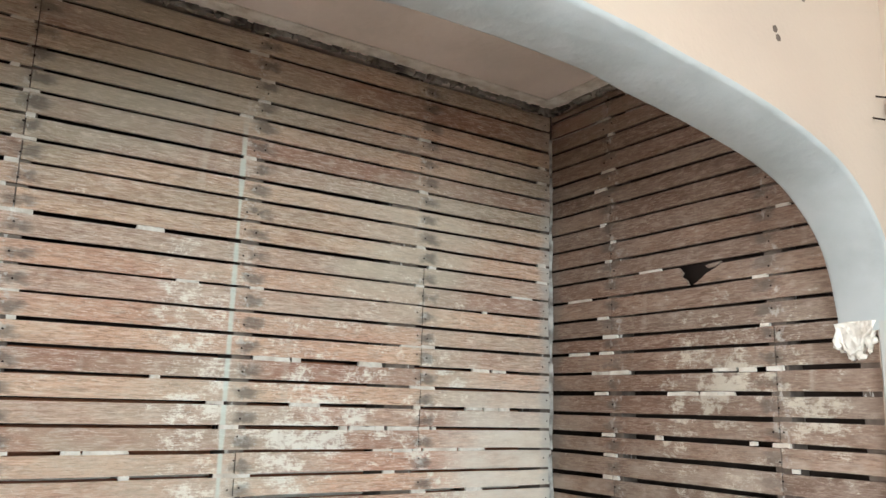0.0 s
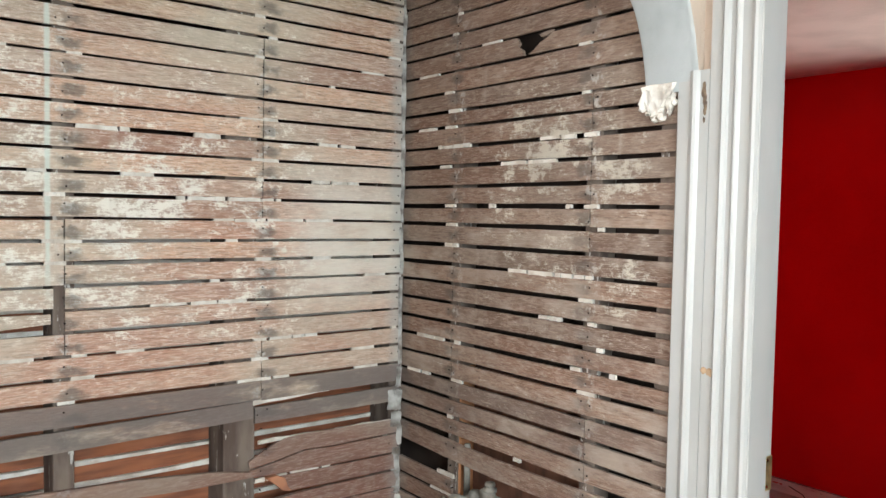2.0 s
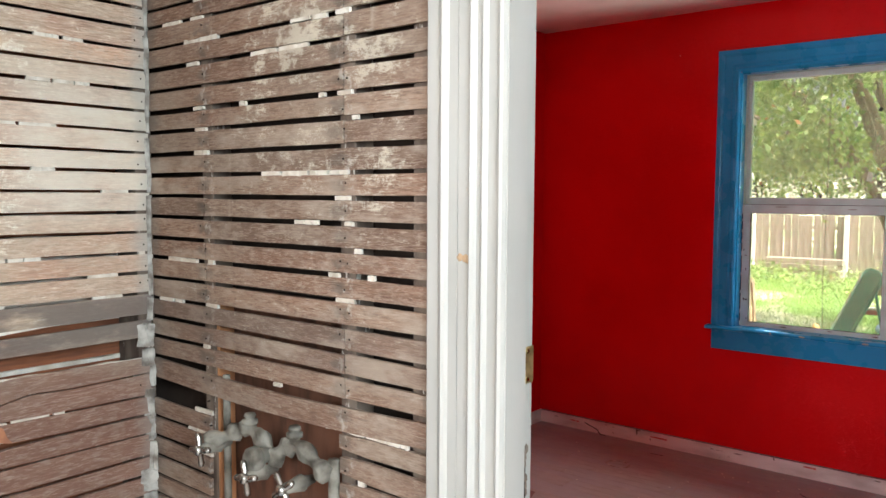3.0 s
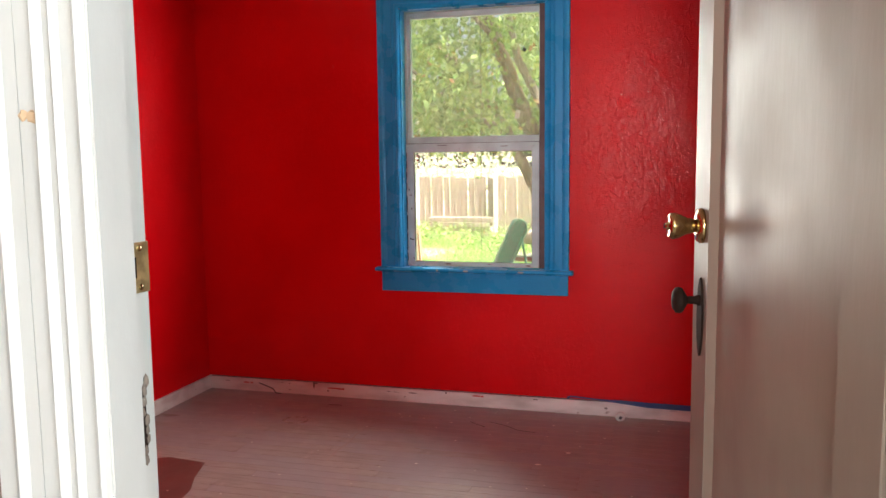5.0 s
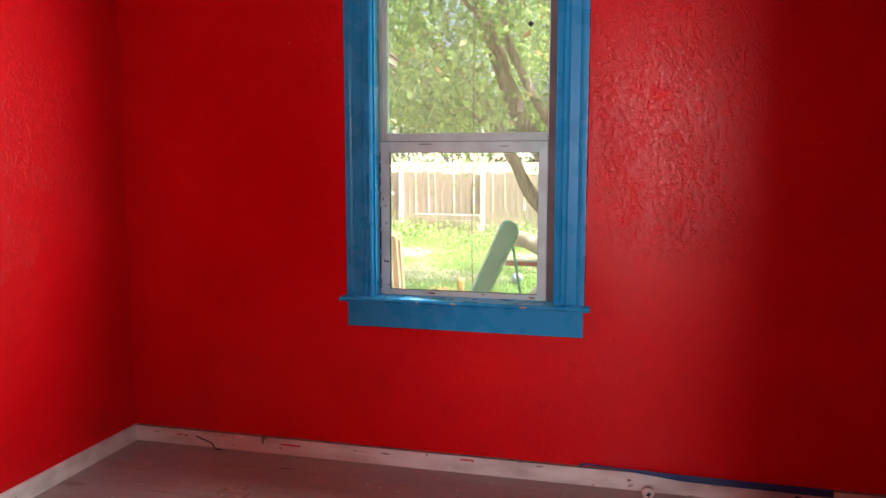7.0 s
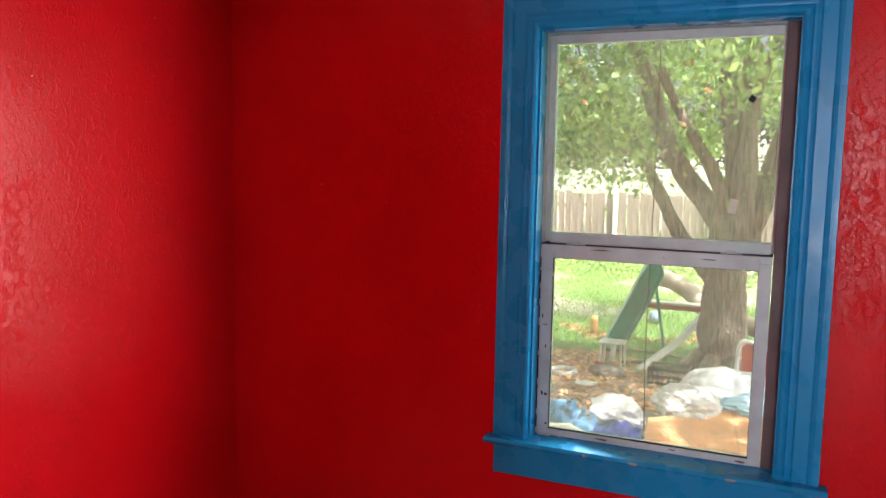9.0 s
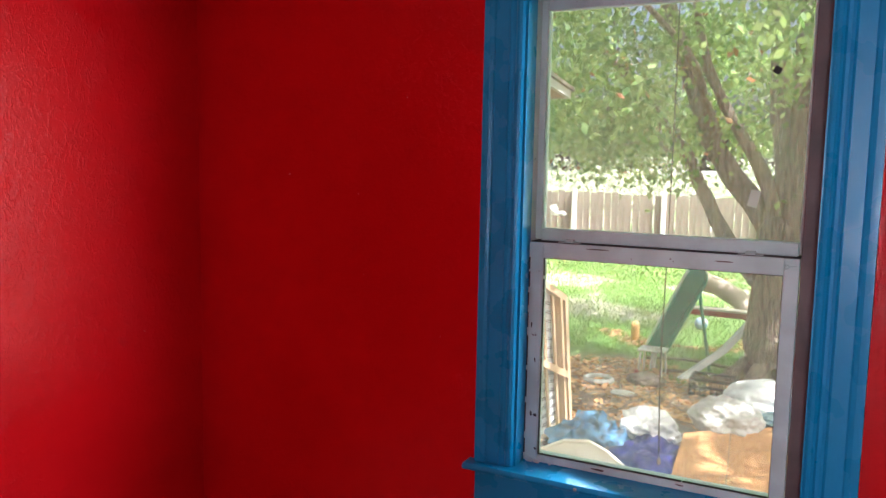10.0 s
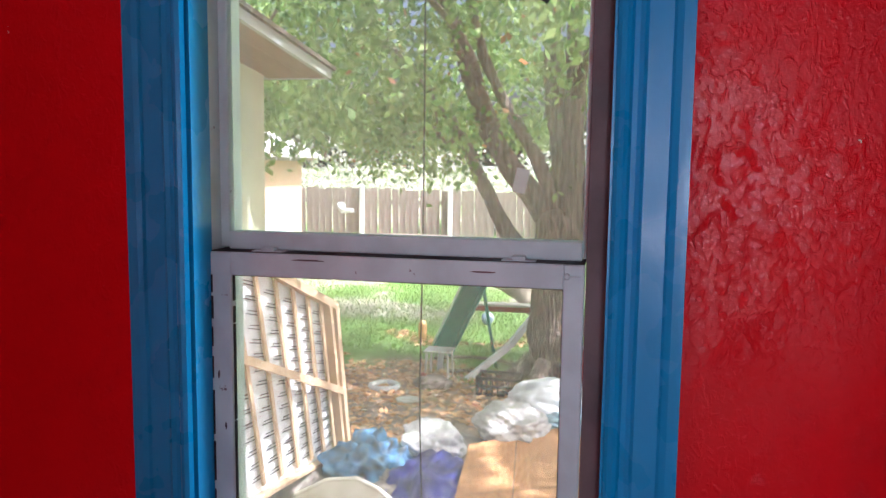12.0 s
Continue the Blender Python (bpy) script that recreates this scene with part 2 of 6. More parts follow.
M_ARCH = mat("arch_white_paint", (0.44, 0.475, 0.475), 0.45, color2=(0.36, 0.39, 0.385), scale=9, bumpy=0.7, bscale=40, chips=(0.60, 0.60, 0.57), chip_at=0.72)
M_TRIM = mat("white_gloss_paint", (0.49, 0.495, 0.475), 0.38, color2=(0.42, 0.425, 0.405), scale=5, stretch=(1, 1, 0.4), bumpy=0.25, bscale=40, chips=(0.5, 0.42, 0.34), chip_at=0.765, chip_scale=24)
M_DOOR = mat("door_paint", (0.255, 0.215, 0.17), 0.40, color2=(0.22, 0.185, 0.15), scale=3, stretch=(2, 2, 0.5), bumpy=0.10, bscale=30, chips=(0.25, 0.2, 0.17), chip_at=0.80, chip_scale=40)
M_CEIL = mat("ceiling_paint", (0.80, 0.71, 0.65), 0.8, color2=(0.68, 0.60, 0.54), scale=5, bumpy=0.6, bscale=40)
M_SKIRT = mat("baseboard_paint", (0.80, 0.77, 0.75), 0.4, color2=(0.55, 0.49, 0.47), scale=7, chips=(0.30, 0.22, 0.2), chip_at=0.67, chip_scale=22, stretch=(1, 0.6, 2))
M_BLUE = mat("blue_gloss_paint", (0.014, 0.31, 0.65), 0.28, color2=(0.013, 0.295, 0.62), scale=5, bumpy=0.2, bscale=50, stretch=(1, 1, 0.5), spec=0.3)
# cyan tint in the worn white paint offsets red light bounced off the walls
M_SASH = mat("worn_tinted_sash_paint", (0.62, 0.79, 0.79), 0.5, color2=(0.50, 0.64, 0.64), scale=9, chips=(0.12, 0.10, 0.10), chip_at=0.665, chip_scale=26)
# stop colour holds the shade it stands in; also colours some paint chips
M_STOP = mat("stop_shade_and_chip_paint", (0.15, 0.105, 0.105), 0.6, color2=(0.08, 0.055, 0.055), scale=9)
M_DRIFT = mat("bare_pale_wood", (0.50, 0.42, 0.33), 0.8, color2=(0.38, 0.31, 0.24))
M_BRASS = mat("worn_brass", (0.56, 0.42, 0.19), 0.22, 1.0, color2=(0.34, 0.24, 0.10), scale=30, bumpy=0.1)
M_IRON = mat("dark_iron", (0.020, 0.010, 0.007), 0.58, 0.0, color2=(0.012, 0.007, 0.005), bumpy=0.2, spec=0.09)
M_CHROME = mat("dull_chrome", (0.6, 0.62, 0.62), 0.22, 1.0, bumpy=0.05)
M_PIPE = mat("plaster_caked_pipe", (0.34, 0.33, 0.29), 0.75, 0.2, color2=(0.09, 0.08, 0.065), scale=25, bumpy=0.7, bscale=70)
M_TAPE = mat("blue_masking_tape", (0.012, 0.04, 0.17), 0.6)
M_BLACK = mat("black_tape", (0.015, 0.015, 0.018), 0.7)


def red_paint():
    m, nt, b = shader("red_gloss_paint")
    c = mix(nt, step_of(nt, noise_tex(nt, 1.6, 5), 0.35, 0.65), (0.66, 0.003, 0.007), (0.74, 0.005, 0.010))
    c = mix(nt, step_of(nt, noise_tex(nt, 60, 3, offset=(2, 2, 2)), 0.785, 0.80), c, (0.75, 0.55, 0.5))
    nt.links.new(c, b.inputs["Base Color"])
    lumps = step_of(nt, noise_tex(nt, 75, 4, (1, 1, 0.7), 0.6, distort=0.8), 0.50, 0.74)
    ridges = step_of(nt, noise_tex(nt, 30, 5, (1, 1, 0.6), 0.6, (4, 9, 2), distort=1.2), 0.54, 0.66, 0, 0.7)
    h = calc(nt, "ADD", calc(nt, "ADD", lumps, ridges), calc(nt, "MULTIPLY", noise_tex(nt, 150, 3, rough=0.6), 0.7))
    h = calc(nt, "MULTIPLY", h, step_of(nt, noise_tex(nt, 2.6, 3, offset=(5, 1, 7)), 0.35, 0.62, 0.45, 1.0))
    bump(nt, b, h, 0.47, 0.0030)
    nt.links.new(step_of(nt, noise_tex(nt, 3, 4), 0.3, 0.7, 0.17, 0.24), b.inputs["Roughness"])
    b.inputs["Specular IOR Level"].default_value = 0.17
    return m


def floor_paint():
    """Worn boards with remains of mauve paint, scuffs and dirt."""
    m, nt, b = shader("worn_floorboards")
    rnd = nt.nodes.new("ShaderNodeObjectInfo").outputs["Random"]
    c = mix(nt, rnd, (0.31, 0.255, 0.235), (0.345, 0.285, 0.26))
    c = mix(nt, step_of(nt, noise_tex(nt, 12, 7, (7, 0.7, 1), 0.6), 0.4, 0.7, 0, 0.3), c, (0.13, 0.09, 0.08))
    c = mix(nt, step_of(nt, noise_tex(nt, 1.3, 6, (1, 1, 1), 0.55, (3, 3, 3)), 0.44, 0.6, 0, 0.65), c, (0.31, 0.27, 0.295))
    c = mix(nt, step_of(nt, noise_tex(nt, 5, 8, (1, 2, 1), 0.7, (9, 0, 0)), 0.55, 0.70, 0, 0.65), c, (0.42, 0.33, 0.30))
    c = mix(nt, step_of(nt, noise_tex(nt, 3.1, 4, (1, 1, 1), 0.5, (0, 6, 0)), 0.60, 0.64, 0, 0.7), c, (0.15, 0.07, 0.05))
    nt.links.new(c, b.inputs["Base Color"])
    nt.links.new(step_of(nt, noise_tex(nt, 4, 5, (1, 1, 1), 0.6), 0.3, 0.7, 0.30, 0.55), b.inputs["Roughness"])
    bump(nt, b, noise_tex(nt, 18, 6, (6, 1, 1)), 0.25, 0.003)
    return m


def glass_material():
    """Window glass with a film of dust, thickened to stand in for veiling glare."""
    m, nt, b = shader("dusty_haze_glass")
    n, l = nt.nodes, nt.links
    n.remove(b)
    out = n["Material Output"]
    tr, gl, df = n.new("ShaderNodeBsdfTransparent"), n.new("ShaderNodeBsdfGlossy"), n.new("ShaderNodeBsdfTranslucent")
    gl.inputs["Roughness"].default_value = 0.02
    df.inputs[0].default_value = (0.9, 0.92, 0.88, 1)
    tr.inputs[0].default_value = (0.975, 0.985, 0.975, 1)
    fr = n.new("ShaderNodeFresnel")
    fr.inputs[0].default_value = 1.45
    a, c = n.new("ShaderNodeMixShader"), n.new("ShaderNodeMixShader")
    l.new(fr.outputs[0], a.inputs[0])
    l.new(tr.outputs[0], a.inputs[1])
    l.new(gl.outputs[0], a.inputs[2])
    l.new(step_of(nt, noise_tex(nt, 7, 6, (1, 1, 0.6), 0.6), 0.3, 0.75, 0.10, 0.20), c.inputs[0])
    l.new(a.outputs[0], c.inputs[1])
    l.new(df.outputs[0], c.inputs[2])
    l.new(c.outputs[0], out.inputs[0])
    return m


def leaf_material(name, c1, c2, c3=None, through_light=0.45):
    m, nt, b = shader(name)
    n, l = nt.nodes, nt.links
    isl = n.new("ShaderNodeNewGeometry").outputs["Random Per Island"]
    c = mix(nt, isl, c1, c2)
    if c3:
        c = mix(nt, step_of(nt, isl, 0.985, 0.99), c, c3)
    l.new(c, b.inputs["Base Color"])
    b.inputs["Roughness"].default_value = 0.5
    tl = n.new("ShaderNodeBsdfTranslucent")
    l.new(c, tl.inputs[0])
    ms = n.new("ShaderNodeMixShader")
    ms.inputs[0].default_value = through_light
    l.new(b.outputs[0], ms.inputs[1])
    l.new(tl.outputs[0], ms.inputs[2])
    l.new(ms.outputs[0], n["Material Output"].inputs[0])
    return m


def ground_material():
    m, nt, b = shader("yard_ground")
    sep = nt.nodes.new("ShaderNodeSeparateXYZ")
    nt.links.new(nt.nodes.new("ShaderNodeTexCoord").outputs["Object"], sep.inputs[0])
    g = mix(nt, noise_tex(nt, 9, 6), (0.10, 0.20, 0.035), (0.16, 0.28, 0.06))
    dirt = mix(nt, noise_tex(nt, 7, 8, rough=0.7), (0.16, 0.12, 0.095), (0.36, 0.27, 0.20))
    k = calc(nt, "ADD", step_of(nt, sep.outputs[0], 11.2, 13.6), calc(nt, "MULTIPLY", noise_tex(nt, 0.9, 5, rough=0.6), 1.4))
    c = mix(nt, step_of(nt, k, 0.85, 1.25), dirt, g)
    pale = calc(nt, "MULTIPLY", step_of(nt, sep.outputs[0], 14.5, 15.5), step_of(nt, noise_tex(nt, 0.35, 3, (1, 1, 1), 0.5, (5, 3, 0)), 0.48, 0.55))
    c = mix(nt, pale, c, (0.42, 0.38, 0.30))
    nt.links.new(c, b.inputs["Base Color"])
    b.inputs["Roughness"].default_value = 0.95
    bump(nt, b, noise_tex(nt, 12, 8), 0.8, 0.04)
    return m


def osb_material():
    """Strand board: flakes as stretched cells."""
    m, nt, b = shader("strand_board")
    v = nt.nodes.new("ShaderNodeTexVoronoi")
    v.inputs["Scale"].default_value = 48
    mp = nt.nodes.new("ShaderNodeMapping")
    mp.inputs["Scale"].default_value = (0.5, 1.6, 1)
    nt.links.new(nt.nodes.new("ShaderNodeTexCoord").outputs["Object"], mp.inputs[0])
    nt.links.new(mp.outputs[0], v.inputs[0])
    s = nt.nodes.new("ShaderNodeSeparateColor")
    nt.links.new(v.outputs["Color"], s.inputs[0])
    c = mix(nt, s.outputs[0], (0.36, 0.15, 0.055), (0.60, 0.32, 0.15))
    c = mix(nt, step_of(nt, noise_tex(nt, 5, 7, rough=0.7), 0.62, 0.68, 0, 0.6), c, (0.30, 0.15, 0.07))
    nt.links.new(c, b.inputs["Base Color"])
    b.inputs["Roughness"].default_value = 0.7
    bump(nt, b, v.outputs["Distance"], 0.4, 0.003)
    return m


M_RED, M_FLOOR, M_GLASS, M_GROUND, M_OSB = red_paint(), floor_paint(), glass_material(), ground_material(), osb_material()
M_LEAF = leaf_material("tree_leaves", (0.10, 0.22, 0.04), (0.44, 0.58, 0.19), (0.45, 0.16, 0.05), 0.5)
M_PALE = leaf_material("pale_shrub_leaves", (0.48, 0.52, 0.38), (0.74, 0.72, 0.62))
M_GRASS = leaf_material("grass_blades", (0.18, 0.32, 0.06), (0.32, 0.50, 0.12), through_light=0.45)
M_LITTER = leaf_material("dry_leaves", (0.48, 0.22, 0.08), (0.80, 0.48, 0.25), (0.85, 0.8, 0.6), 0.1)
M_BARK = mat("bark", (0.30, 0.23, 0.19), 0.9, color2=(0.09, 0.065, 0.05), scale=13, stretch=(2.2, 2.2, 0.4), bumpy=1.0, bscale=13, dist=0.05)
M_FENCE = mat("weathered_fence", (0.34, 0.27, 0.23), 0.9, color2=(0.18, 0.135, 0.115), scale=5, stretch=(3, 3, 0.4))
M_POST = mat("white_post", (0.75, 0.74, 0.7), 0.6)
M_GREEN = mat("green_plastic", (0.012, 0.26, 0.18), 0.35, color2=(0.02, 0.20, 0.15))
M_REDW = mat("red_painted_wood", (0.36, 0.05, 0.035), 0.6)
M_REDP = mat("red_plastic", (0.50, 0.06, 0.03), 0.4)
M_PALEP = mat("pale_plastic", (0.72, 0.70, 0.62), 0.45, color2=(0.55, 0.5, 0.42), scale=8)
M_BAG = mat("white_plastic_bag", (0.86, 0.86, 0.86), 0.35, color2=(0.55, 0.55, 0.56), scale=6, bumpy=0.8, bscale=12, dist=0.03)
M_GREYBAG = mat("greyish_plastic_bag", (0.56, 0.54, 0.51), 0.4, color2=(0.42, 0.40, 0.38), scale=6, bumpy=0.8, bscale=12, dist=0.03)
M_PALEBLUE = mat("pale_blue_bag", (0.40, 0.58, 0.68), 0.4, bumpy=0.8, bscale=12, dist=0.03)
M_RAG = mat("grey_rag", (0.34, 0.30, 0.26), 0.9, color2=(0.13, 0.11, 0.10), bumpy=1.0, bscale=10, dist=0.03)
M_TARP = mat("blue_tarp", (0.03, 0.035, 0.26), 0.4, color2=(0.02, 0.02, 0.10), scale=5, bumpy=0.8, bscale=9, dist=0.03)
M_CLOTH = mat("blue_cloth", (0.10, 0.26, 0.46), 0.8, color2=(0.05, 0.055, 0.06), scale=11, bumpy=0.8, bscale=9, dist=0.03)
M_DARKP = mat("dark_plastic", (0.03, 0.035, 0.04), 0.5)
M_PINE = mat("pine_slat", (0.72, 0.53, 0.35), 0.7, color2=(0.60, 0.42, 0.27), scale=6, stretch=(5, 5, 0.6))
M_TICK = mat("pale_ticking", (0.84, 0.86, 0.86), 0.8, color2=(0.74, 0.76, 0.76), scale=6)
M_WIRE = mat("grey_wire", (0.10, 0.10, 0.11), 0.5, 0.6)
M_SIDING = mat("pale_green_siding", (0.62, 0.63, 0.46), 0.8, color2=(0.56, 0.57, 0.41), scale=2)
M_STUCCO = mat("apricot_stucco", (0.74, 0.50, 0.33), 0.9)
M_SOFFIT = mat("soffit_board", (0.36, 0.25, 0.18), 0.8, scale=5, stretch=(0.4, 3, 1))
M_ROOF = mat("pale_roof", (0.60, 0.58, 0.56), 0.8)
M_SIDE = mat("house_siding", (0.6, 0.58, 0.5), 0.8)


# ---- mesh helpers ----
def add_box(bm, x0, x1, y0, y1, z0, z1, m=None):
    r = bmesh.ops.create_cube(bm, size=1, matrix=Matrix.Translation(((x0 + x1) / 2, (y0 + y1) / 2, (z0 + z1) / 2)) @ Matrix.Diagonal((abs(x1 - x0), abs(y1 - y0), abs(z1 - z0), 1)))
    if m is not None:
        bmesh.ops.transform(bm, matrix=m, verts=r["verts"])
    return r["verts"]


def chain(ob):
    """The world place of an object's parents, which are only moved or turned at the top."""
    return ob.matrix_basis if ob.parent is None else chain(ob.parent) @ ob.matrix_parent_inverse @ ob.matrix_basis


def part(name, bm, material, parent=None, label="", bevel=0.0, kind="", smooth=False):
    if bevel:
        bmesh.ops.bevel(bm, geom=bm.edges[:], offset=bevel, segments=1, affect="EDGES")
    bmesh.ops.recalc_face_normals(bm, faces=bm.faces[:])
    me = bpy.data.meshes.new(name)
    if smooth:
        for f in bm.faces:
            f.smooth = True
    bm.to_mesh(me)
    bm.free()
    me.materials.append(material)
    ob = new(name, me)
    if parent is not None:
        ob.parent = parent
        ob.matrix_parent_inverse = chain(parent).inverted()
    return tagged(ob, label=label, kind=kind)


def boxes(name, bs, material, parent=None, label="", bevel=0.0, kind=""):
    bm = bmesh.new()
    for b in bs:
        add_box(bm, *b)
    return part(name, bm, material, parent, label, bevel, kind)


def thing(name, at, label, category, group=""):
    e = new(name)
    e.location = at
    e.empty_display_size = 0.1
    return tagged(e, label, category, group)


def add_lathe(bm, profile, m, n=20):
    """Turns (along, radius) pairs about the local x axis, placed by m."""
    rings = []
    for a, r in profile:
        rings.append([bm.verts.new(m @ Vector((a, r * math.cos(2 * math.pi * i / n), r * math.sin(2 * math.pi * i / n)))) for i in range(n)])
    for p, q in zip(rings, rings[1:]):
        for i in range(n):
            bm.faces.new((p[i], p[(i + 1) % n], q[(i + 1) % n], q[i]))
    for r in (rings[0], rings[-1]):
        if profile[rings.index(r)][1] > 1e-4:
            bm.faces.new(r)


def add_tube(bm, points, radii, n=10, rough=0.0):
    """A round limb, pipe or cable through points."""
    pts = [Vector(p) for p in points]
    rings = []
    side = None
    for i, p in enumerate(pts):
        d = (pts[min(i + 1, len(pts) - 1)] - pts[max(i - 1, 0)]).normalized()
        if side is None:
            side = d.orthogonal().normalized()
        side = (side - d * side.dot(d)).normalized()
        up = d.cross(side)
        r = radii[i] if isinstance(radii, (list, tuple)) else radii
        ring = []
        for k in range(n):
            a = 2 * math.pi * k / n
            q = side * math.cos(a) + up * math.sin(a)
            rr = r * (1 + rough * noise.noise((p + q * 0.3) * 4))
            ring.append(bm.verts.new(p + q * rr))
        rings.append(ring)
    for p, q in zip(rings, rings[1:]):
        for i in range(n):
            bm.faces.new((p[i], p[(i + 1) % n], q[(i + 1) % n], q[i]))
    bm.faces.new(rings[0])
    bm.faces.new(rings[-1])


def curve_points(points, n=6):
    """Smooth points between the given ones."""
    P = [Vector(p) for p in points]
    P = [P[0] * 2 - P[1]] + P + [P[-1] * 2 - P[-2]]
    out = []
    for i in range(1, len(P) - 2):
        for k in range(n):
            t = k / n
            out.append(0.5 * ((2 * P[i]) + (P[i + 1] - P[i - 1]) * t + (2 * P[i - 1] - 5 * P[i] + 4 * P[i + 1] - P[i + 2]) * t * t + (3 * P[i] - P[i - 1] - 3 * P[i + 1] + P[i + 2]) * t ** 3))
    out.append(P[-2])
    return out


def add_prism(bm, outline, axis, a, b):
    """A flat outline of (p, q) pairs pushed from a to b along an axis (0, 1 or 2)."""
    def at(p, q, r):
        return {0: (r, p, q), 1: (p, r, q), 2: (p, q, r)}[axis]
    lo, hi = [bm.verts.new(at(p, q, a)) for p, q in outline], [bm.verts.new(at(p, q, b)) for p, q in outline]
    n = len(outline)
    bm.faces.new(lo)
    bm.faces.new(hi)
    for i in range(n):
        bm.faces.new((lo[i], lo[(i + 1) % n], hi[(i + 1) % n], hi[i]))


def strip(bm, axis, u0, u1, face, depth, z0, z1, seed, tilt=0.0, taper0=1.0, taper1=1.0, bow=0.0, nseg=9):
    """One rough-sawn lath: along u on the plane axis = face, running back by depth."""
    rows = []
    for i in range(nseg + 1):
        t = i / nseg
        u = u0 + (u1 - u0) * t
        k = taper0 + (1 - taper0) * min(1, t * 3) if t < 0.34 else taper1 + (1 - taper1) * min(1, (1 - t) * 3)
        w = noise.noise(Vector((u * 5, seed * 1.7, 0.3))) * 0.0016
        w2 = noise.noise(Vector((u * 6, seed * 2.3, 9.1))) * 0.0016
        off = tilt * (u - (u0 + u1) / 2) + bow * math.sin(math.pi * t)
        mid = (z0 + z1) / 2 + off
        h = (z1 - z0) / 2 * k
        f = face + noise.noise(Vector((u * 2, seed, 4))) * 0.0022
        quad = [(f, mid - h + w), (f, mid + h + w2), (f + depth, mid + h + w2), (f + depth, mid - h + w)]
        rows.append([bm.verts.new((u, a, z) if axis == 1 else (a, u, z)) for a, z in quad])
    for p, q in zip(rows, rows[1:]):
        for i in range(4):
            bm.faces.new((p[i], p[(i + 1) % 4], q[(i + 1) % 4], q[i]))
    bm.faces.new(rows[0])
    bm.faces.new(rows[-1])


def lump(bm, c, r, seed, power=1.0, sub=3):
    """A crumpled heap: a noisy ball, flattened by r."""
    res = bmesh.ops.create_icosphere(bm, subdivisions=sub, radius=1)
    for v in res["verts"]:
        n1 = noise.noise(v.co * 1.7 + Vector((seed, 0, 0)))
        n2 = noise.noise(v.co * 4.5 + Vector((0, seed, 0)))
        k = 1 + power * (0.35 * n1 + 0.2 * n2)
        if sub >= 4:
            k -= power * (0.30 * abs(noise.noise(v.co * 2.6 + Vector((3, seed, 0)))) + 0.16 * abs(noise.noise(v.co * 6.5 + Vector((0, 5, seed)))) + 0.06 * abs(noise.noise(v.co * 15)) - 0.12)
        v.co = Vector((v.co.x * r[0] * k, v.co.y * r[1] * k, v.co.z * r[2] * k)) + Vector(c)


def flakes(name, centres, size, spread, material, parent, seed, kind="stuff", shape=0.5, flat=0.0):
    """Many small four-sided leaves, joined."""
    rng = np.random.default_rng(seed)
    n = len(centres)
    d = rng.normal(size=(n, 3))
    d[:, 2] *= 1 - flat
    d[:, 2] -= spread
    d /= np.linalg.norm(d, axis=1)[:, None]
    e = rng.normal(size=(n, 3))
    if flat:
        e[:, 2] *= 1 - flat
    e -= d * (d * e).sum(1)[:, None]
    e /= np.linalg.norm(e, axis=1)[:, None]
    s = size * rng.uniform(0.6, 1.3, size=(n, 1))
    c = np.asarray(centres)
    v = np.stack([c - d * s, c + e * s * shape, c + d * s, c - e * s * shape], 1).reshape(-1, 3)
    me = bpy.data.meshes.new(name)
    me.from_pydata(v.tolist(), [], (np.arange(n * 4).reshape(n, 4)).tolist())
    me.materials.append(material)
    ob = new(name, me)
    if parent is not None:
        ob.parent = parent
        ob.matrix_parent_inverse = chain(parent).inverted()
    return tagged(ob, kind=kind)


# ---- shell ----
S = "structure"
T = 0.15
floor = boxes("floor", [(XBATH - T, XR0 + 0.02, YBATH - T, YB + 0.3, -0.2, -0.02), (XR0 + 0.02, XO, YR0 - T, YR1 + T, -0.2, -0.02)], M_STUD, kind=S)
boxes("bathroom_floor", [(XBATH, XR0 - 0.02, YBATH, YB + 0.1, -0.02, 0)], M_SKIRT, kind=S)
boxes("foundation", [(XBATH - T, XO - 0.02, YBATH - T, YR1 + T, GROUND - 0.1, -0.2)], M_SIDE, kind=S)
boxes("ceiling", [(XBATH - T, XR0 - 0.04, YBATH - T, YB + 0.3, CEIL, CEIL + 0.1)], M_CEIL, kind=S)
boxes("ceiling", [(XR0 - 0.04, XO, YR0 - T, YR1 + T, CEILR, CEILR + 0.1)], M_CEIL, kind=S)
boxes("house_roof", [(XBATH - T, XO + 0.02, YBATH - T, YR1 + T, CEIL + 0.1, CEIL + 0.2)], M_ROOF, kind=S)
boxes("wall_bath_west", [(XBATH - T, XBATH, YBATH - T, -0.55, 0, CEIL), (XBATH - T, XBATH, 0.25, YA1, 0, CEIL), (XBATH - T, XBATH, -0.55, 0.25, 0, 0.95), (XBATH - T, XBATH, -0.55, 0.25, 1.95, CEIL)], M_PEACH, kind=S)
boxes("wall_bath_south", [(XBATH, -0.33, YBATH - T, YBATH, 0, CEIL), (0.53, XL, YBATH - T, YBATH, 0, CEIL), (-0.33, 0.53, YBATH - T, YBATH, 0, 1.45), (-0.33, 0.53, YBATH - T, YBATH, 2.22, CEIL)], M_PEACH, kind=S)
JB = 0.02
XM = XR0 - 0.02
boxes("wall_bath_door", [(XL, XM, YBATH - T, DY0 - JB, 0, CEIL), (XL, XM, DY0 - JB, DY1 + JB, DH + JB, CEIL), (XL, XM, DY1 + JB, YA0, 0, CEIL), (XL, XM, YA0, YA1 - 0.06, 0, CEIL)], M_PEACH, kind=S)
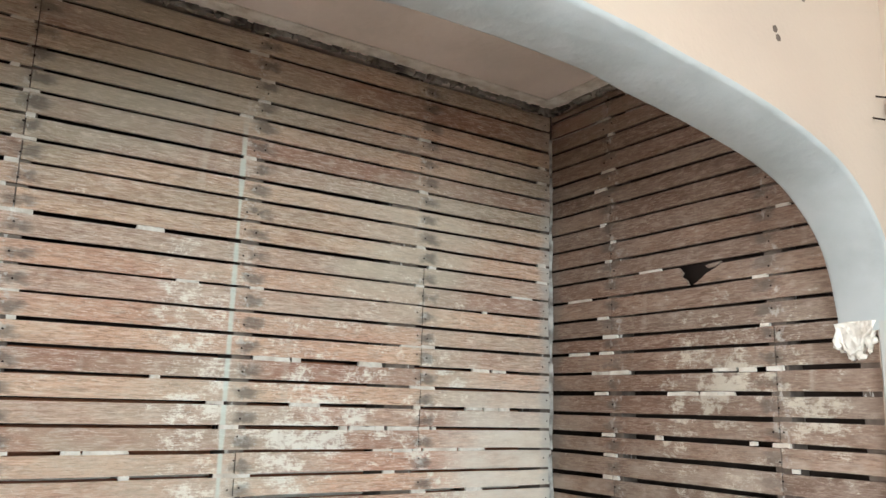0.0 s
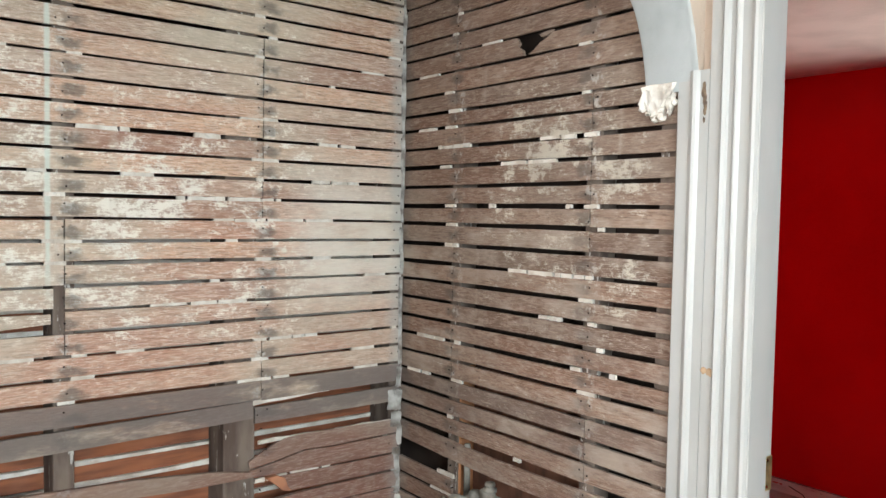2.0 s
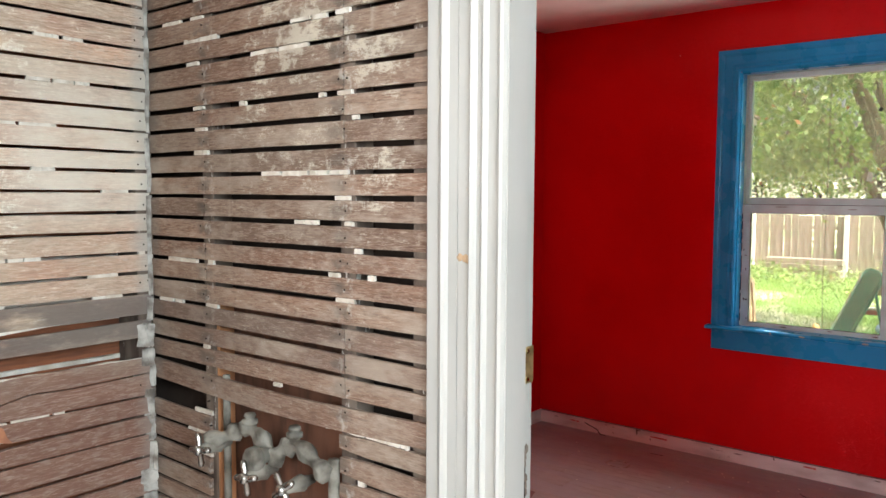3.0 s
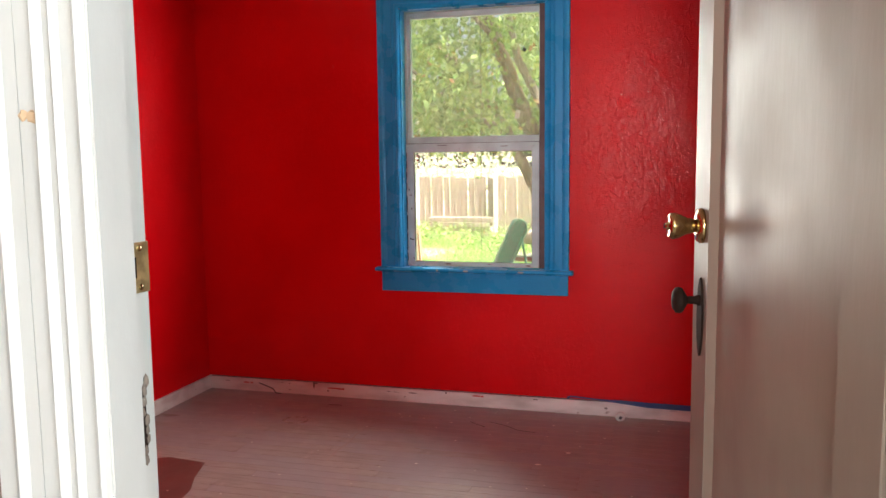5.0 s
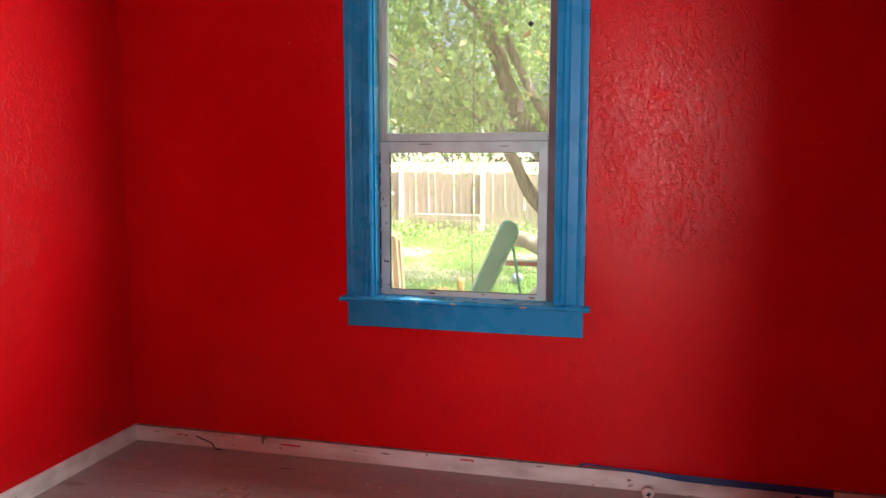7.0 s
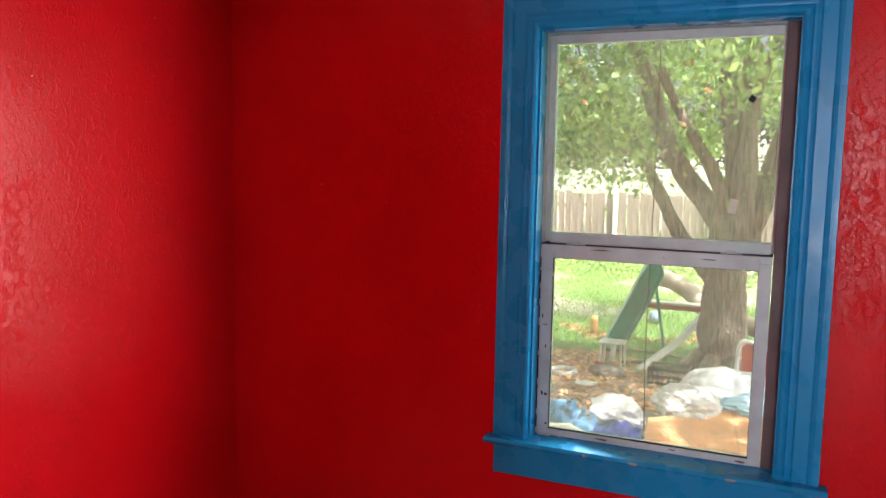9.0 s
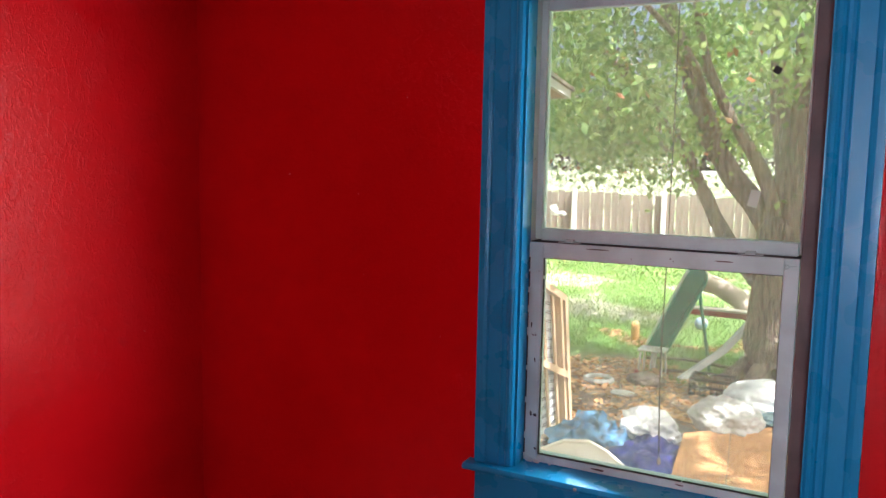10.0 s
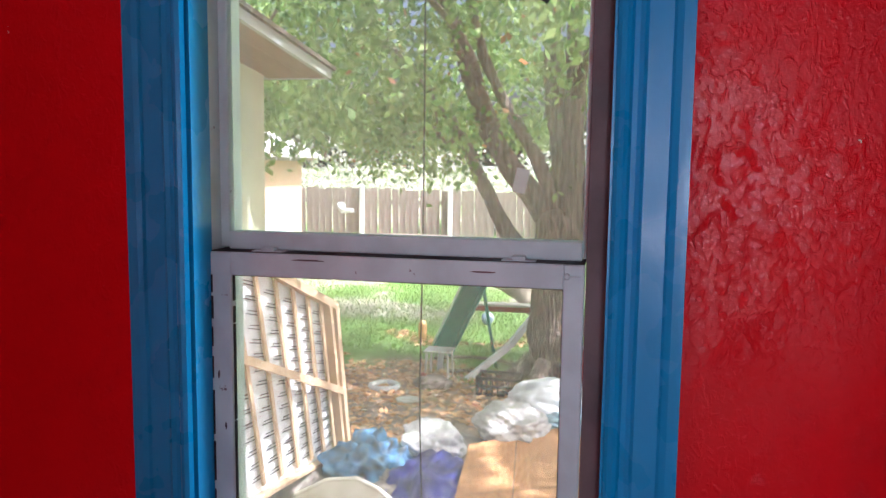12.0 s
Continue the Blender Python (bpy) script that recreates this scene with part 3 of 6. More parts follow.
boxes("wall_red_door", [(XM, XR0, YR0 - T, DY0 - JB, 0, CEILR), (XM, XR0, DY0 - JB, DY1 + JB, DH + JB, CEILR), (XM, XR0, DY1 + JB, YR1, 0, CEILR)], M_RED, kind=S)
boxes("wall_red_north", [(XM, XR1, YR1, YR1 + T, -0.02, CEILR)], M_RED, kind=S)
boxes("wall_red_south", [(XR0, XR1, YR0 - T, YR0, -0.02, CEILR)], M_RED, kind=S)
XI = XR1 + 0.02
boxes("wall_red_window", [(XR1, XI, YR0 - T, WY0, -0.02, CEILR), (XR1, XI, WY1, YR1 + T, -0.02, CEILR), (XR1, XI, WY0, WY1, -0.02, WZ0), (XR1, XI, WY0, WY1, WZ1, CEILR)], M_RED, kind=S)
boxes("wall_outside", [(XI, XO, YR0 - T, WY0 - 0.02, -0.2, CEILR), (XI, XO, WY1 + 0.02, YR1 + T, -0.2, CEILR), (XI, XO, WY0 - 0.02, WY1 + 0.02, -0.2, WZ0 - 0.02), (XI, XO, WY0 - 0.02, WY1 + 0.02, WZ1 + 0.02, CEILR)], M_SIDE, kind=S)

# ---- alcove: studs, rear laths, boards ----
REAR = 0.10
# boards coloured as the dark of the wall cavity
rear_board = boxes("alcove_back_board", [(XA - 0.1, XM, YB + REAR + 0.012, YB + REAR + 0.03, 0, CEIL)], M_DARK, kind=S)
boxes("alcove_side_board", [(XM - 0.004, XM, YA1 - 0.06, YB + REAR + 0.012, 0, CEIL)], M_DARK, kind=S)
boxes("wall_alcove_west", [(XA - 0.1, XA, YA1, YB + REAR, 0, CEIL)], M_PEACH, kind=S)
boxes("cavity_plank", [(XL + 0.012, XM - 0.006, 1.2965, 1.3045, 0, 1.2)], mat("orange_new_wood", (0.55, 0.26, 0.12), 0.8, color2=(0.40, 0.17, 0.08), scale=6, stretch=(4, 4, 0.5)), kind=S)
boxes("cavity_plank", [(XM - 0.016, XM - 0.005, 0.95, 1.290, 0, 1.2)], mat("brown_cavity_plank", (0.20, 0.085, 0.05), 0.85, color2=(0.09, 0.04, 0.025), stretch=(4, 4, 1)), kind=S)
z, k = 0.55, 0
while z < 1.7:
    bm = bmesh.new()
    strip(bm, 1, XA, XM - 0.006, YB + REAR, 0.008, z, z + 0.040, 300 + k, nseg=6)
    part("rear_lath", bm, M_REAR, rear_board)
    z, k = z + 0.0475, k + 1
for a, b in ((-0.16, -0.12), (0.08, 0.12), (0.515, 0.555), (0.868, 0.944), (XL - 0.03, XL + 0.012)):
    boxes("stud", [(a, b, YB + 0.0095, YB + REAR - 0.002, 0, CEIL)], M_STUD, kind=S, bevel=0.002)
for a, b in ((0.705, 0.745), (0.88, 0.92), (1.305, 1.345)):
    boxes("stud", [(XL + 0.0095, XM - 0.006, a, b, 0, CEIL)], M_STUD, kind=S, bevel=0.002)

# the gaps between the laths, as they run down each wall
GAPS_B = [2.421, 2.375, 2.317, 2.270, 2.228, 2.184, 2.139, 2.095, 2.050, 2.005, 1.960, 1.913, 1.867, 1.819, 1.773, 1.726, 1.680, 1.636, 1.589, 1.543,
          1.497, 1.454, 1.407, 1.361, 1.315, 1.268, 1.222, 1.175, 1.122, 1.074, 1.027, 0.980, 0.936, 0.891, 0.838, 0.793, 0.747, 0.700, 0.654, 0.608]
GAPS_R = [2.421, 2.400, 2.354, 2.309, 2.265, 2.218, 2.175, 2.131, 2.085, 2.038, 1.992, 1.951, 1.905, 1.856, 1.811, 1.773, 1.727, 1.679, 1.632, 1.585,
          1.540, 1.491, 1.444, 1.398, 1.352, 1.304, 1.258, 1.213, 1.166, 1.120, 1.075, 1.029, 0.975, 0.930, 0.884, 0.838, 0.792, 0.746, 0.700, 0.654]
rng = random.Random(5)


def lath(wall, name_seed, u0, u1, top, bot, **kw):
    g = rng.uniform(0.0026, 0.0046) + (0.0012 if wall == "r" and top < 1.75 else 0)
    bm = bmesh.new()
    if wall == "b":
        strip(bm, 1, u0, u1, YB, 0.008, bot + g, top - g, name_seed, **kw)
        return part("lath", bm, M_LATH_B, back_wall)
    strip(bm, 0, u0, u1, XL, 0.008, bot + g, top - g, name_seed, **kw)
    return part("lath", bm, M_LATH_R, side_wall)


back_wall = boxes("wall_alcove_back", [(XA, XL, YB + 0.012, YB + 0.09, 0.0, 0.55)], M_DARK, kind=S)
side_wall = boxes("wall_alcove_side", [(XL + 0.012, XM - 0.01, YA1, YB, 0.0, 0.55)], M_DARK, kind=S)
for i, (top, bot) in enumerate(zip(GAPS_B, GAPS_B[1:])):
    t = lambda: rng.uniform(-0.0022, 0.0022)
    end = XL - rng.uniform(0.001, 0.006)
    if bot < 1.10:
        # broken away between the studs
        if i == 28:
            lath("b", i, XA, 0.935, top, bot, tilt=0.012, bow=-0.003)
            lath("b", i + 60, 0.94, end, top - 0.008, bot - 0.004, tilt=0.004)
        elif i in (35, 36):
            lath("b", i, XA, 0.62 - 0.2 * (i - 35), top, bot, tilt=0.02, taper1=0.4)
            lath("b", i + 60, 0.87, end, top, bot, taper0=0.6)
        elif i > 36:
            lath("b", i, 0.875, end, top, bot)
        continue
    joint = 0.10 if top > 1.99 else 0.955 if top > 1.55 else 0.535 if top > 1.30 else 0.955
    if 1.40 < top < 1.42:
        lath("b", i, XA, 0.515, top + 0.004, bot + 0.004, tilt=-0.012)
    elif 1.35 < top < 1.37:
        lath("b", i, XA, 0.51, top - 0.004, bot - 0.006, tilt=0.03, taper1=0.5)
    else:
        lath("b", i, XA, joint - 0.0012, top, bot, tilt=t())
    lath("b", i + 60, joint + 0.0012, end, top, bot, tilt=t())
# splintered remains by the tub
end = XL - 0.003
for outline in ([(0.925, 0.983), (0.96, 1.002), (0.99, 1.016), (1.016, 1.026), (1.05, 1.029), (1.2, 1.027), (end, 1.024), (end, 0.990), (1.15, 0.987), (1.07, 0.991), (1.0, 0.977), (0.93, 0.968)],
                [(0.930, 0.963), (1.0, 0.974), (1.07, 0.988), (1.15, 0.984), (end, 0.986), (end, 0.938), (1.1, 0.941), (0.97, 0.945), (0.922, 0.948)],
                [(0.985, 0.938), (1.1, 0.936), (end, 0.933), (end, 0.894), (1.15, 0.895), (1.03, 0.898), (1.008, 0.909), (1.002, 0.922)],
                [(0.93, 0.884), (1.1, 0.889), (end, 0.889), (end, 0.849), (1.1, 0.850), (0.945, 0.852), (0.925, 0.866)],
                [(0.90, 0.842), (1.1, 0.845), (end, 0.844), (end, 0.797), (1.1, 0.796), (0.90, 0.795)],
                [(XA, 1.030), (0.674, 0.993), (0.85, 0.976), (0.938, 0.958), (0.93, 0.948), (0.80, 0.949), (0.674, 0.955), (XA, 0.97)],
                [(XA, 0.950), (0.60, 0.932), (0.673, 0.918), (0.715, 0.906), (0.743, 0.886), (0.70, 0.880), (0.60, 0.874), (XA, 0.88)]):
    bm = bmesh.new()
    add_prism(bm, outline, 1, YB + rng.uniform(-0.004, 0.001), YB + 0.008)
    part("lath", bm, M_LATH_B, back_wall)
bm = bmesh.new()
add_prism(bm, [(0.965, 0.940), (0.99, 0.944), (1.012, 0.934), (1.020, 0.912), (1.030, 0.899), (1.006, 0.906), (0.985, 0.925)], 1, YB - 0.012, YB + 0.004)
part("splinter", bm, mat("fresh_split_wood", (0.52, 0.24, 0.13), 0.8, color2=(0.34, 0.14, 0.08), scale=20), back_wall, "fresh orange split of lath")
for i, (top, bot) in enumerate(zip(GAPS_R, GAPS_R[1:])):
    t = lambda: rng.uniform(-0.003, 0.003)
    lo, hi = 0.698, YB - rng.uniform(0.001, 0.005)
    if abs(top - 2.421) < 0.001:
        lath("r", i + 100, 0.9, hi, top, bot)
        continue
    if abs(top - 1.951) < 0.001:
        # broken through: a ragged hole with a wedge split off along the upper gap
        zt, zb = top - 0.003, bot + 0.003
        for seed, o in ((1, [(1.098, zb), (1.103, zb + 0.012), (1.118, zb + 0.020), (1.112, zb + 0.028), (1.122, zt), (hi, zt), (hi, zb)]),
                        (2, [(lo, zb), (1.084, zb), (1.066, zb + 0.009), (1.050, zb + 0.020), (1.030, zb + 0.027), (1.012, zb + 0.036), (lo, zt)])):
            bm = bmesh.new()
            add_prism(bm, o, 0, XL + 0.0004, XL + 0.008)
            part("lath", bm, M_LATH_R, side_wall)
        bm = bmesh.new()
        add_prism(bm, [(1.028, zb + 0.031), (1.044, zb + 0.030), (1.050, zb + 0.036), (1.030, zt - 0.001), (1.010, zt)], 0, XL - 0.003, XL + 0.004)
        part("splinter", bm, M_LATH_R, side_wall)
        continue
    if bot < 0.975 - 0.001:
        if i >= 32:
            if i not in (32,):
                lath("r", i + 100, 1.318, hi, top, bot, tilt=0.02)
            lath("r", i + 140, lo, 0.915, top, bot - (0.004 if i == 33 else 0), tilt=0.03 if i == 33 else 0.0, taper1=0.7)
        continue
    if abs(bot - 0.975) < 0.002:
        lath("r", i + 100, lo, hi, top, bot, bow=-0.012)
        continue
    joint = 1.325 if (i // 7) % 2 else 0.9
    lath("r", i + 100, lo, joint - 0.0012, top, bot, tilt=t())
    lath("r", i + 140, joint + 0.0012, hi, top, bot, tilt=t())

# plaster keys left in the gaps, and nails
bm = bmesh.new()
bd = bmesh.new()
for wall, gaps, u0, u1, studs in (("b", GAPS_B, XA, XL - 0.01, (0.10, 0.535, 0.955, 1.33)), ("r", GAPS_R, 0.72, YB - 0.02, (0.90, 1.325))):
    for g in gaps[1:]:
        if g < 0.8:
            continue
        spots = []
        for s in studs:
            if rng.random() < 0.5:
                spots.append((s + rng.uniform(-0.05, 0.02), rng.uniform(0.015, 0.05)))
        u = u0 + rng.random() * 0.3
        while u < u1 and g < 2.0:
            if rng.random() < ((0.65 if wall == "b" else 0.35) if g < 1.75 else 0.25):
                run = rng.choice([1, 1, 2, 3, 6]) if g < 1.75 else 1
                for _ in range(run):
                    w = rng.uniform(0.012, 0.085)
                    spots.append((u, w))
                    u += w + rng.uniform(0.0005, 0.008)
            u += rng.uniform(0.08, 0.5)
        for a, w in spots:
            if not u0 < a < u1 - w or (wall == "b" and 0.99 < g < 1.13) or (wall == "b" and g < 1.13 and a < 0.94) or (wall == "r" and g < 0.98 and 0.93 < a < 1.3):
                continue
            h, pr = rng.uniform(0.0042, 0.0064), rng.uniform(0.0, 0.0016)
            low = [(a + w * q + rng.uniform(-0.001, 0.001), g - h * rng.uniform(0.7, 1.0)) for q in (0.0, 0.25, 0.5, 0.75, 1.0)]
            rr = low + [(a + w * q, g + h * rng.uniform(0.7, 1.0)) for q in (0.98, 0.7, 0.35, 0.03)]
            if wall == "b":
                add_prism(bm, rr, 1, YB + pr, YB + 0.007)
            else:
                add_prism(bm, rr, 0, XL + pr, XL + 0.007)
    for top, bot in zip(gaps, gaps[1:]):
        if bot < 0.85:
            continue
        for s in studs:
            for du in (-0.012, 0.012) if rng.random() < 0.3 else (0.0,):
                a, zz = s + du + rng.uniform(-0.004, 0.004), (top + bot) / 2 + rng.uniform(-0.008, 0.008)
                if wall == "b" and zz < 1.13 and a < 0.94:
                    continue
                m = (pose(a, YB, zz, 0, 0, 90) if wall == "b" else pose(XL, a, zz))
                add_lathe(bd, [(-0.0008, 0.0001), (-0.0008, 0.0020), (0.004, 0.0016)], m, 6)
# white plaster left above the broken laths and behind them
for a, b, g in ((0.935, 1.30, 1.121), (0.95, 1.32, 1.028)):
    pts = [(a + (b - a) * k / 9, g + (0.018 if g > 1.1 else -0.003) * k / 9 - 0.006 + rng.uniform(-0.003, 0.002)) for k in range(10)] + [(b - (b - a) * k / 9, g + (0.018 if g > 1.1 else -0.003) * (9 - k) / 9 + (0.008 if g > 1.1 else 0.001) + rng.uniform(-0.002, 0.003)) for k in range(10)]
    add_prism(bm, pts, 1, YB + 0.001, YB + 0.007)
tagged(part("plaster_keys", bm, M_PLASTER, back_wall, "pale crumbs of old plaster in the gaps", kind="stuff"))
tagged(part("nails", bd, M_IRON, back_wall, "rusty dark lath nails", kind="stuff"))
bm = bmesh.new()
for k in range(22):
    z = 0.585 + k * 0.0475
    if z < 1.5:
        pts = [(XA + 1.6 * j / 24, z + rng.uniform(0.001, 0.003)) for j in range(25)] + [(XA + 1.6 * (24 - j) / 24, z + rng.uniform(0.008, 0.014)) for j in range(25)]
        add_prism(bm, pts, 1, YB + REAR - 0.006, YB + REAR + 0.010)
part("plaster_ridges", bm, M_PLASTER, back_wall, "white plaster squeezed between rear laths", kind="stuff")


def rough_edge(name, axis, a, b, face, inward, z, seed, size=0.022):
    """The torn edge of plaster where a wall met the ceiling."""
    bm = bmesh.new()
    r = random.Random(seed)
    u = a
    while u < b:
        w = r.uniform(0.008, 0.035)
        h, d = r.uniform(0.3, 1) * size, r.uniform(0.4, 1.3) * size
        lo, hi = sorted((face, face + inward * d))
        if axis == 0:
            add_box(bm, u, u + w, lo, hi, z - h, z + 0.002)
        else:
            add_box(bm, lo, hi, u, u + w, z - h, z + 0.002)
        u += w * r.uniform(0.6, 1.3)
    bmesh.ops.subdivide_edges(bm, edges=bm.edges[:], cuts=1)
    for v in bm.verts:
        v.co += Vector([r.uniform(-1, 1) for _ in range(3)]) * 0.0035
    return part(name, bm, M_TORN, kind=S)


rough_edge("ceiling_edge", 0, XA, XL, YB - 0.012, -1, CEIL, 3, 0.016)
rough_edge("ceiling_edge", 1, YA1, YB, XL - 0.010, -1, CEIL, 4, 0.014)
boxes("ceiling_edge", [(XA, XL - 0.075, YB - 0.075, YB - 0.035, CEIL - 0.005, CEIL + 0.001), (XL - 0.075, XL - 0.03, YA1, YB - 0.035, CEIL - 0.005, CEIL + 0.001)], M_PLASTER, kind=S, bevel=0.002)


# plaster left up the inner corner
bm = bmesh.new()
rc = random.Random(6)
z = 0.6
while z < 2.36:
    hgt = rc.uniform(0.03, 0.14)
    a, b = rc.uniform(0.005, 0.010), rc.uniform(0.004, 0.008)
    if z < 1.17:
        hgt = rc.uniform(0.015, 0.07)
        a, b = a + rc.uniform(0.0, 1.0) ** 2 * 0.036, b + rc.uniform(0.0, 0.007)
    elif z < 1.9:
        a, b = a + rc.uniform(0.0, 0.004), b
    add_prism(bm, [(XL + 0.004, YB + 0.004), (XL - a, YB - 0.001), (XL - a * 0.5, YB - b * 0.6), (XL - 0.001, YB - b)], 2, z, z + hgt)
    z += hgt * rc.uniform(0.85, 1.2)
bmesh.ops.subdivide_edges(bm, edges=bm.edges[:], cuts=2)
for v in bm.verts:
    v.co += Vector([rc.uniform(-1, 1) for _ in range(3)]) * 0.0022
part("corner_plaster", bm, M_CORNER, kind=S)


# ---- arch ----
CX = 0.57
# half of the curve: across, height of the back edge, and how much higher the front edge is
half = [(0.0, 2.116, 0.019), (0.15, 2.112, 0.013), (0.24, 2.099, 0.015), (0.36, 2.084, 0.016), (0.48, 2.063, 0.015), (0.56, 2.042, 0.013), (0.62, 2.018, 0.013), (0.665, 1.988, 0.014), (0.70, 1.957, 0.012), (0.728, 1.920, 0.009), (0.748, 1.872, 0.005), (0.757, 1.837, 0.003), (0.763, 1.808, 0.002), (0.765, 1.785, 0.0)]
half = [(p.x, p.z, p.y) for p in curve_points([(x, up, z) for x, z, up in half], 3)]
prof = [(CX + x, z, up) for x, z, up in reversed(half)] + [(CX - x, z, up) for x, z, up in half[1:]]
bm = bmesh.new()
bs = bmesh.new()
R = 0.007
rise = lambda y: (YA1 - y) / (YA1 - YA0)
for (xa, za, ua), (xb, zb, ub) in zip(prof, prof[1:]):
    for y in (YA0, YA1):
        bm.faces.new([bm.verts.new(p) for p in ((xa, y, za + ua * rise(y) + R), (xb, y, zb + ub * rise(y) + R), (xb, y, CEIL), (xa, y, CEIL))])
    loop = [(YA0, R), (YA0 + R * 0.3, R * 0.3), (YA0 + R, 0), (YA1 - R, 0), (YA1 - R * 0.3, R * 0.3), (YA1, R)]
    for (y0, r0), (y1, r1) in zip(loop, loop[1:]):
        bs.faces.new([bs.verts.new(p) for p in ((xa, y0, za + ua * rise(y0) + r0), (xb, y0, zb + ub * rise(y0) + r0), (xb, y1, zb + ub * rise(y1) + r1), (xa, y1, za + ua * rise(y1) + r1))])
for b in (bm, bs):
    bmesh.ops.remove_doubles(b, verts=b.verts[:], dist=2e-5)
for v in bs.verts:
    v.co += Vector((0, noise.noise(v.co * 5) * 0.0, noise.noise(v.co * 6) * 0.0025))
arch = part("wall_arch", bm, M_PEACH, kind=S)
part("arch_soffit", bs, M_ARCH, kind=S, smooth=True)
boxes("wall_arch_fill", [(CX + 0.7655, XL - 0.0003, YA0, YA1, 1.785, CEIL), (XA, CX - 0.7655, YA0, YA1, 0, CEIL), (XBATH, XA, YA0, YA1, 0, CEIL)], M_PEACH, kind=S)
# broken foot of the arch
bm = bmesh.new()
r = random.Random(12)
for layer, (xa, xb, lowest) in enumerate(((XL - 0.024, XL - 0.014, 1.752), (XL - 0.014, XL - 0.002, 1.742))):
    pts = [(YA0 + 0.045, 1.80), (YA1 + 0.002, 1.80)]
    for k in range(9):
        pts.append((YA1 + 0.004 - k * 0.0075, lowest + r.uniform(-0.010, 0.022) + (0.012 if k > 5 else 0)))
    add_prism(bm, pts, 0, xa, xb)
bmesh.ops.triangulate(bm, faces=bm.faces[:])
bmesh.ops.subdivide_edges(bm, edges=bm.edges[:], cuts=2)
for v in bm.verts:
    v.co += noise.noise_vector(v.co * 70) * 0.006
for k in range(9):
    s = r.uniform(0.003, 0.008)
    lump(bm, (XL - r.uniform(0.006, 0.022), r.uniform(YA0 + 0.05, YA1), 1.752 + r.uniform(-0.012, 0.02)), (s, s * 1.3, s), k, 1.6, 1)
part("arch_broken_foot", bm, M_PLASTER, kind=S)

for x, z, a in ((1.311, 2.183, 30), (1.295, 2.140, 12)):
    nl = thing("wall_nail", (x, YA0, z), "thin dark nail sticking out of the peach wall", "nail")
    bm = bmesh.new()
    add_tube(bm, [(x, YA0 + 0.002, z), (x - 0.006, YA0 - 0.022, z - 0.012)], 0.0016, 6)
    part("shank", bm, M_IRON, nl)
bm = bmesh.new()
for k, (x, z) in enumerate(((1.028, 2.222), (1.034, 2.209), (1.11, 2.30))):
    lump(bm, (x, YA0, z), (0.006, 0.0016, 0.006), k, 1.2, 2)
part("wall_pits", bm, M_STUD, kind=S)

# ---- doorway trim ----
def casing_outline(ys, face, deep):
    """Beaded casing as an outline of (x, y)."""
    return [(face - d, y) for y, d in zip(ys, deep)]


def door_side(y_in, y_out, z1, sgn):
    w = y_out - y_in
    prof = [(0.0, 0.010), (0.03, 0.016), (0.08, 0.019), (0.14, 0.016), (0.17, 0.012), (0.36, 0.012), (0.40, 0.016), (0.44, 0.018), (0.49, 0.0145), (0.52, 0.012), (0.60, 0.012), (0.63, 0.016), (0.69, 0.020), (0.74, 0.016), (0.77, 0.0125), (0.93, 0.013), (1.0, 0.013)]
    bm = bmesh.new()
    out = [(XL - d, y_in + w * k) for k, d in prof] + [(XL, y_out), (XL, y_in)]
    add_prism(bm, out, 2, 0, z1)
    return bm


part("door_casing", door_side(DY1 - 0.010, 0.633, DH + 0.10, 1), M_TRIM, kind=S)
part("door_casing", door_side(DY0 + 0.010, DY0 - 0.078, DH + 0.10, -1), M_TRIM, kind=S)
boxes("door_casing", [(XL - 0.016, XL, DY0 + 0.010, DY1 - 0.010, DH - 0.008, DH + 0.10), (XL - 0.024, XL, DY0 - 0.085, 0.64, DH + 0.1, DH + 0.125)], M_TRIM, kind=S, bevel=0.003)
bm = bmesh.new()
add_prism(bm, [(XL, 0.634), (XL - 0.013, 0.634), (XL - 0.013, 0.652), (XL - 0.018, 0.656), (XL - 0.021, 0.661), (XL - 0.018, 0.667), (XL - 0.014, 0.671), (XL - 0.014, 0.694), (XL - 0.010, 0.698), (XL, 0.698)], 2, 0, 1.816)
part("corner_trim", bm, M_TRIM, kind=S)
# jambs with a stop and a rabbet
bm = bmesh.new()
add_prism(bm, [(XL - 0.0085, DY1 - 0.0125), (XR0 - 0.036, DY1 - 0.0125), (XR0 - 0.034, DY1 - 0.008), (XR0 - 0.034, DY1 + 0.002), (XR0 + 0.005, DY1 + 0.002), (XR0 + 0.005, DY1 + 0.019), (XL - 0.0085, DY1 + 0.019)], 2, 0, DH + 0.018)
part("door_jamb", bm, M_TRIM, kind=S)
bm = bmesh.new()
add_prism(bm, [(XL - 0.0085, DY0 + 0.0125), (XR0 - 0.036, DY0 + 0.0125), (XR0 - 0.036, DY0 - 0.002), (XR0 + 0.005, DY0 - 0.002), (XR0 + 0.005, DY0 - 0.019), (XL - 0.0085, DY0 - 0.019)], 2, 0, DH + 0.018)
part("door_jamb", bm, M_TRIM, kind=S)
boxes("door_jamb", [(XL - 0.008, XR0 + 0.005, DY0, DY1, DH, DH + 0.018)], M_TRIM, kind=S)
# chipped paint beside the trim's top and a scar on the casing
bm = bmesh.new()
for k, (y, z, s) in enumerate(((0.644, 1.790, 0.0035), (0.644, 1.778, 0.004), (0.6425, 1.766, 0.0045), (0.641, 1.756, 0.0035), (0.642, 1.745, 0.003), (0.6425, 1.732, 0.0022))):
    lump(bm, (XL - 0.0125, y, z), (0.003, s, s * 2.2), k, 1.8, 2)
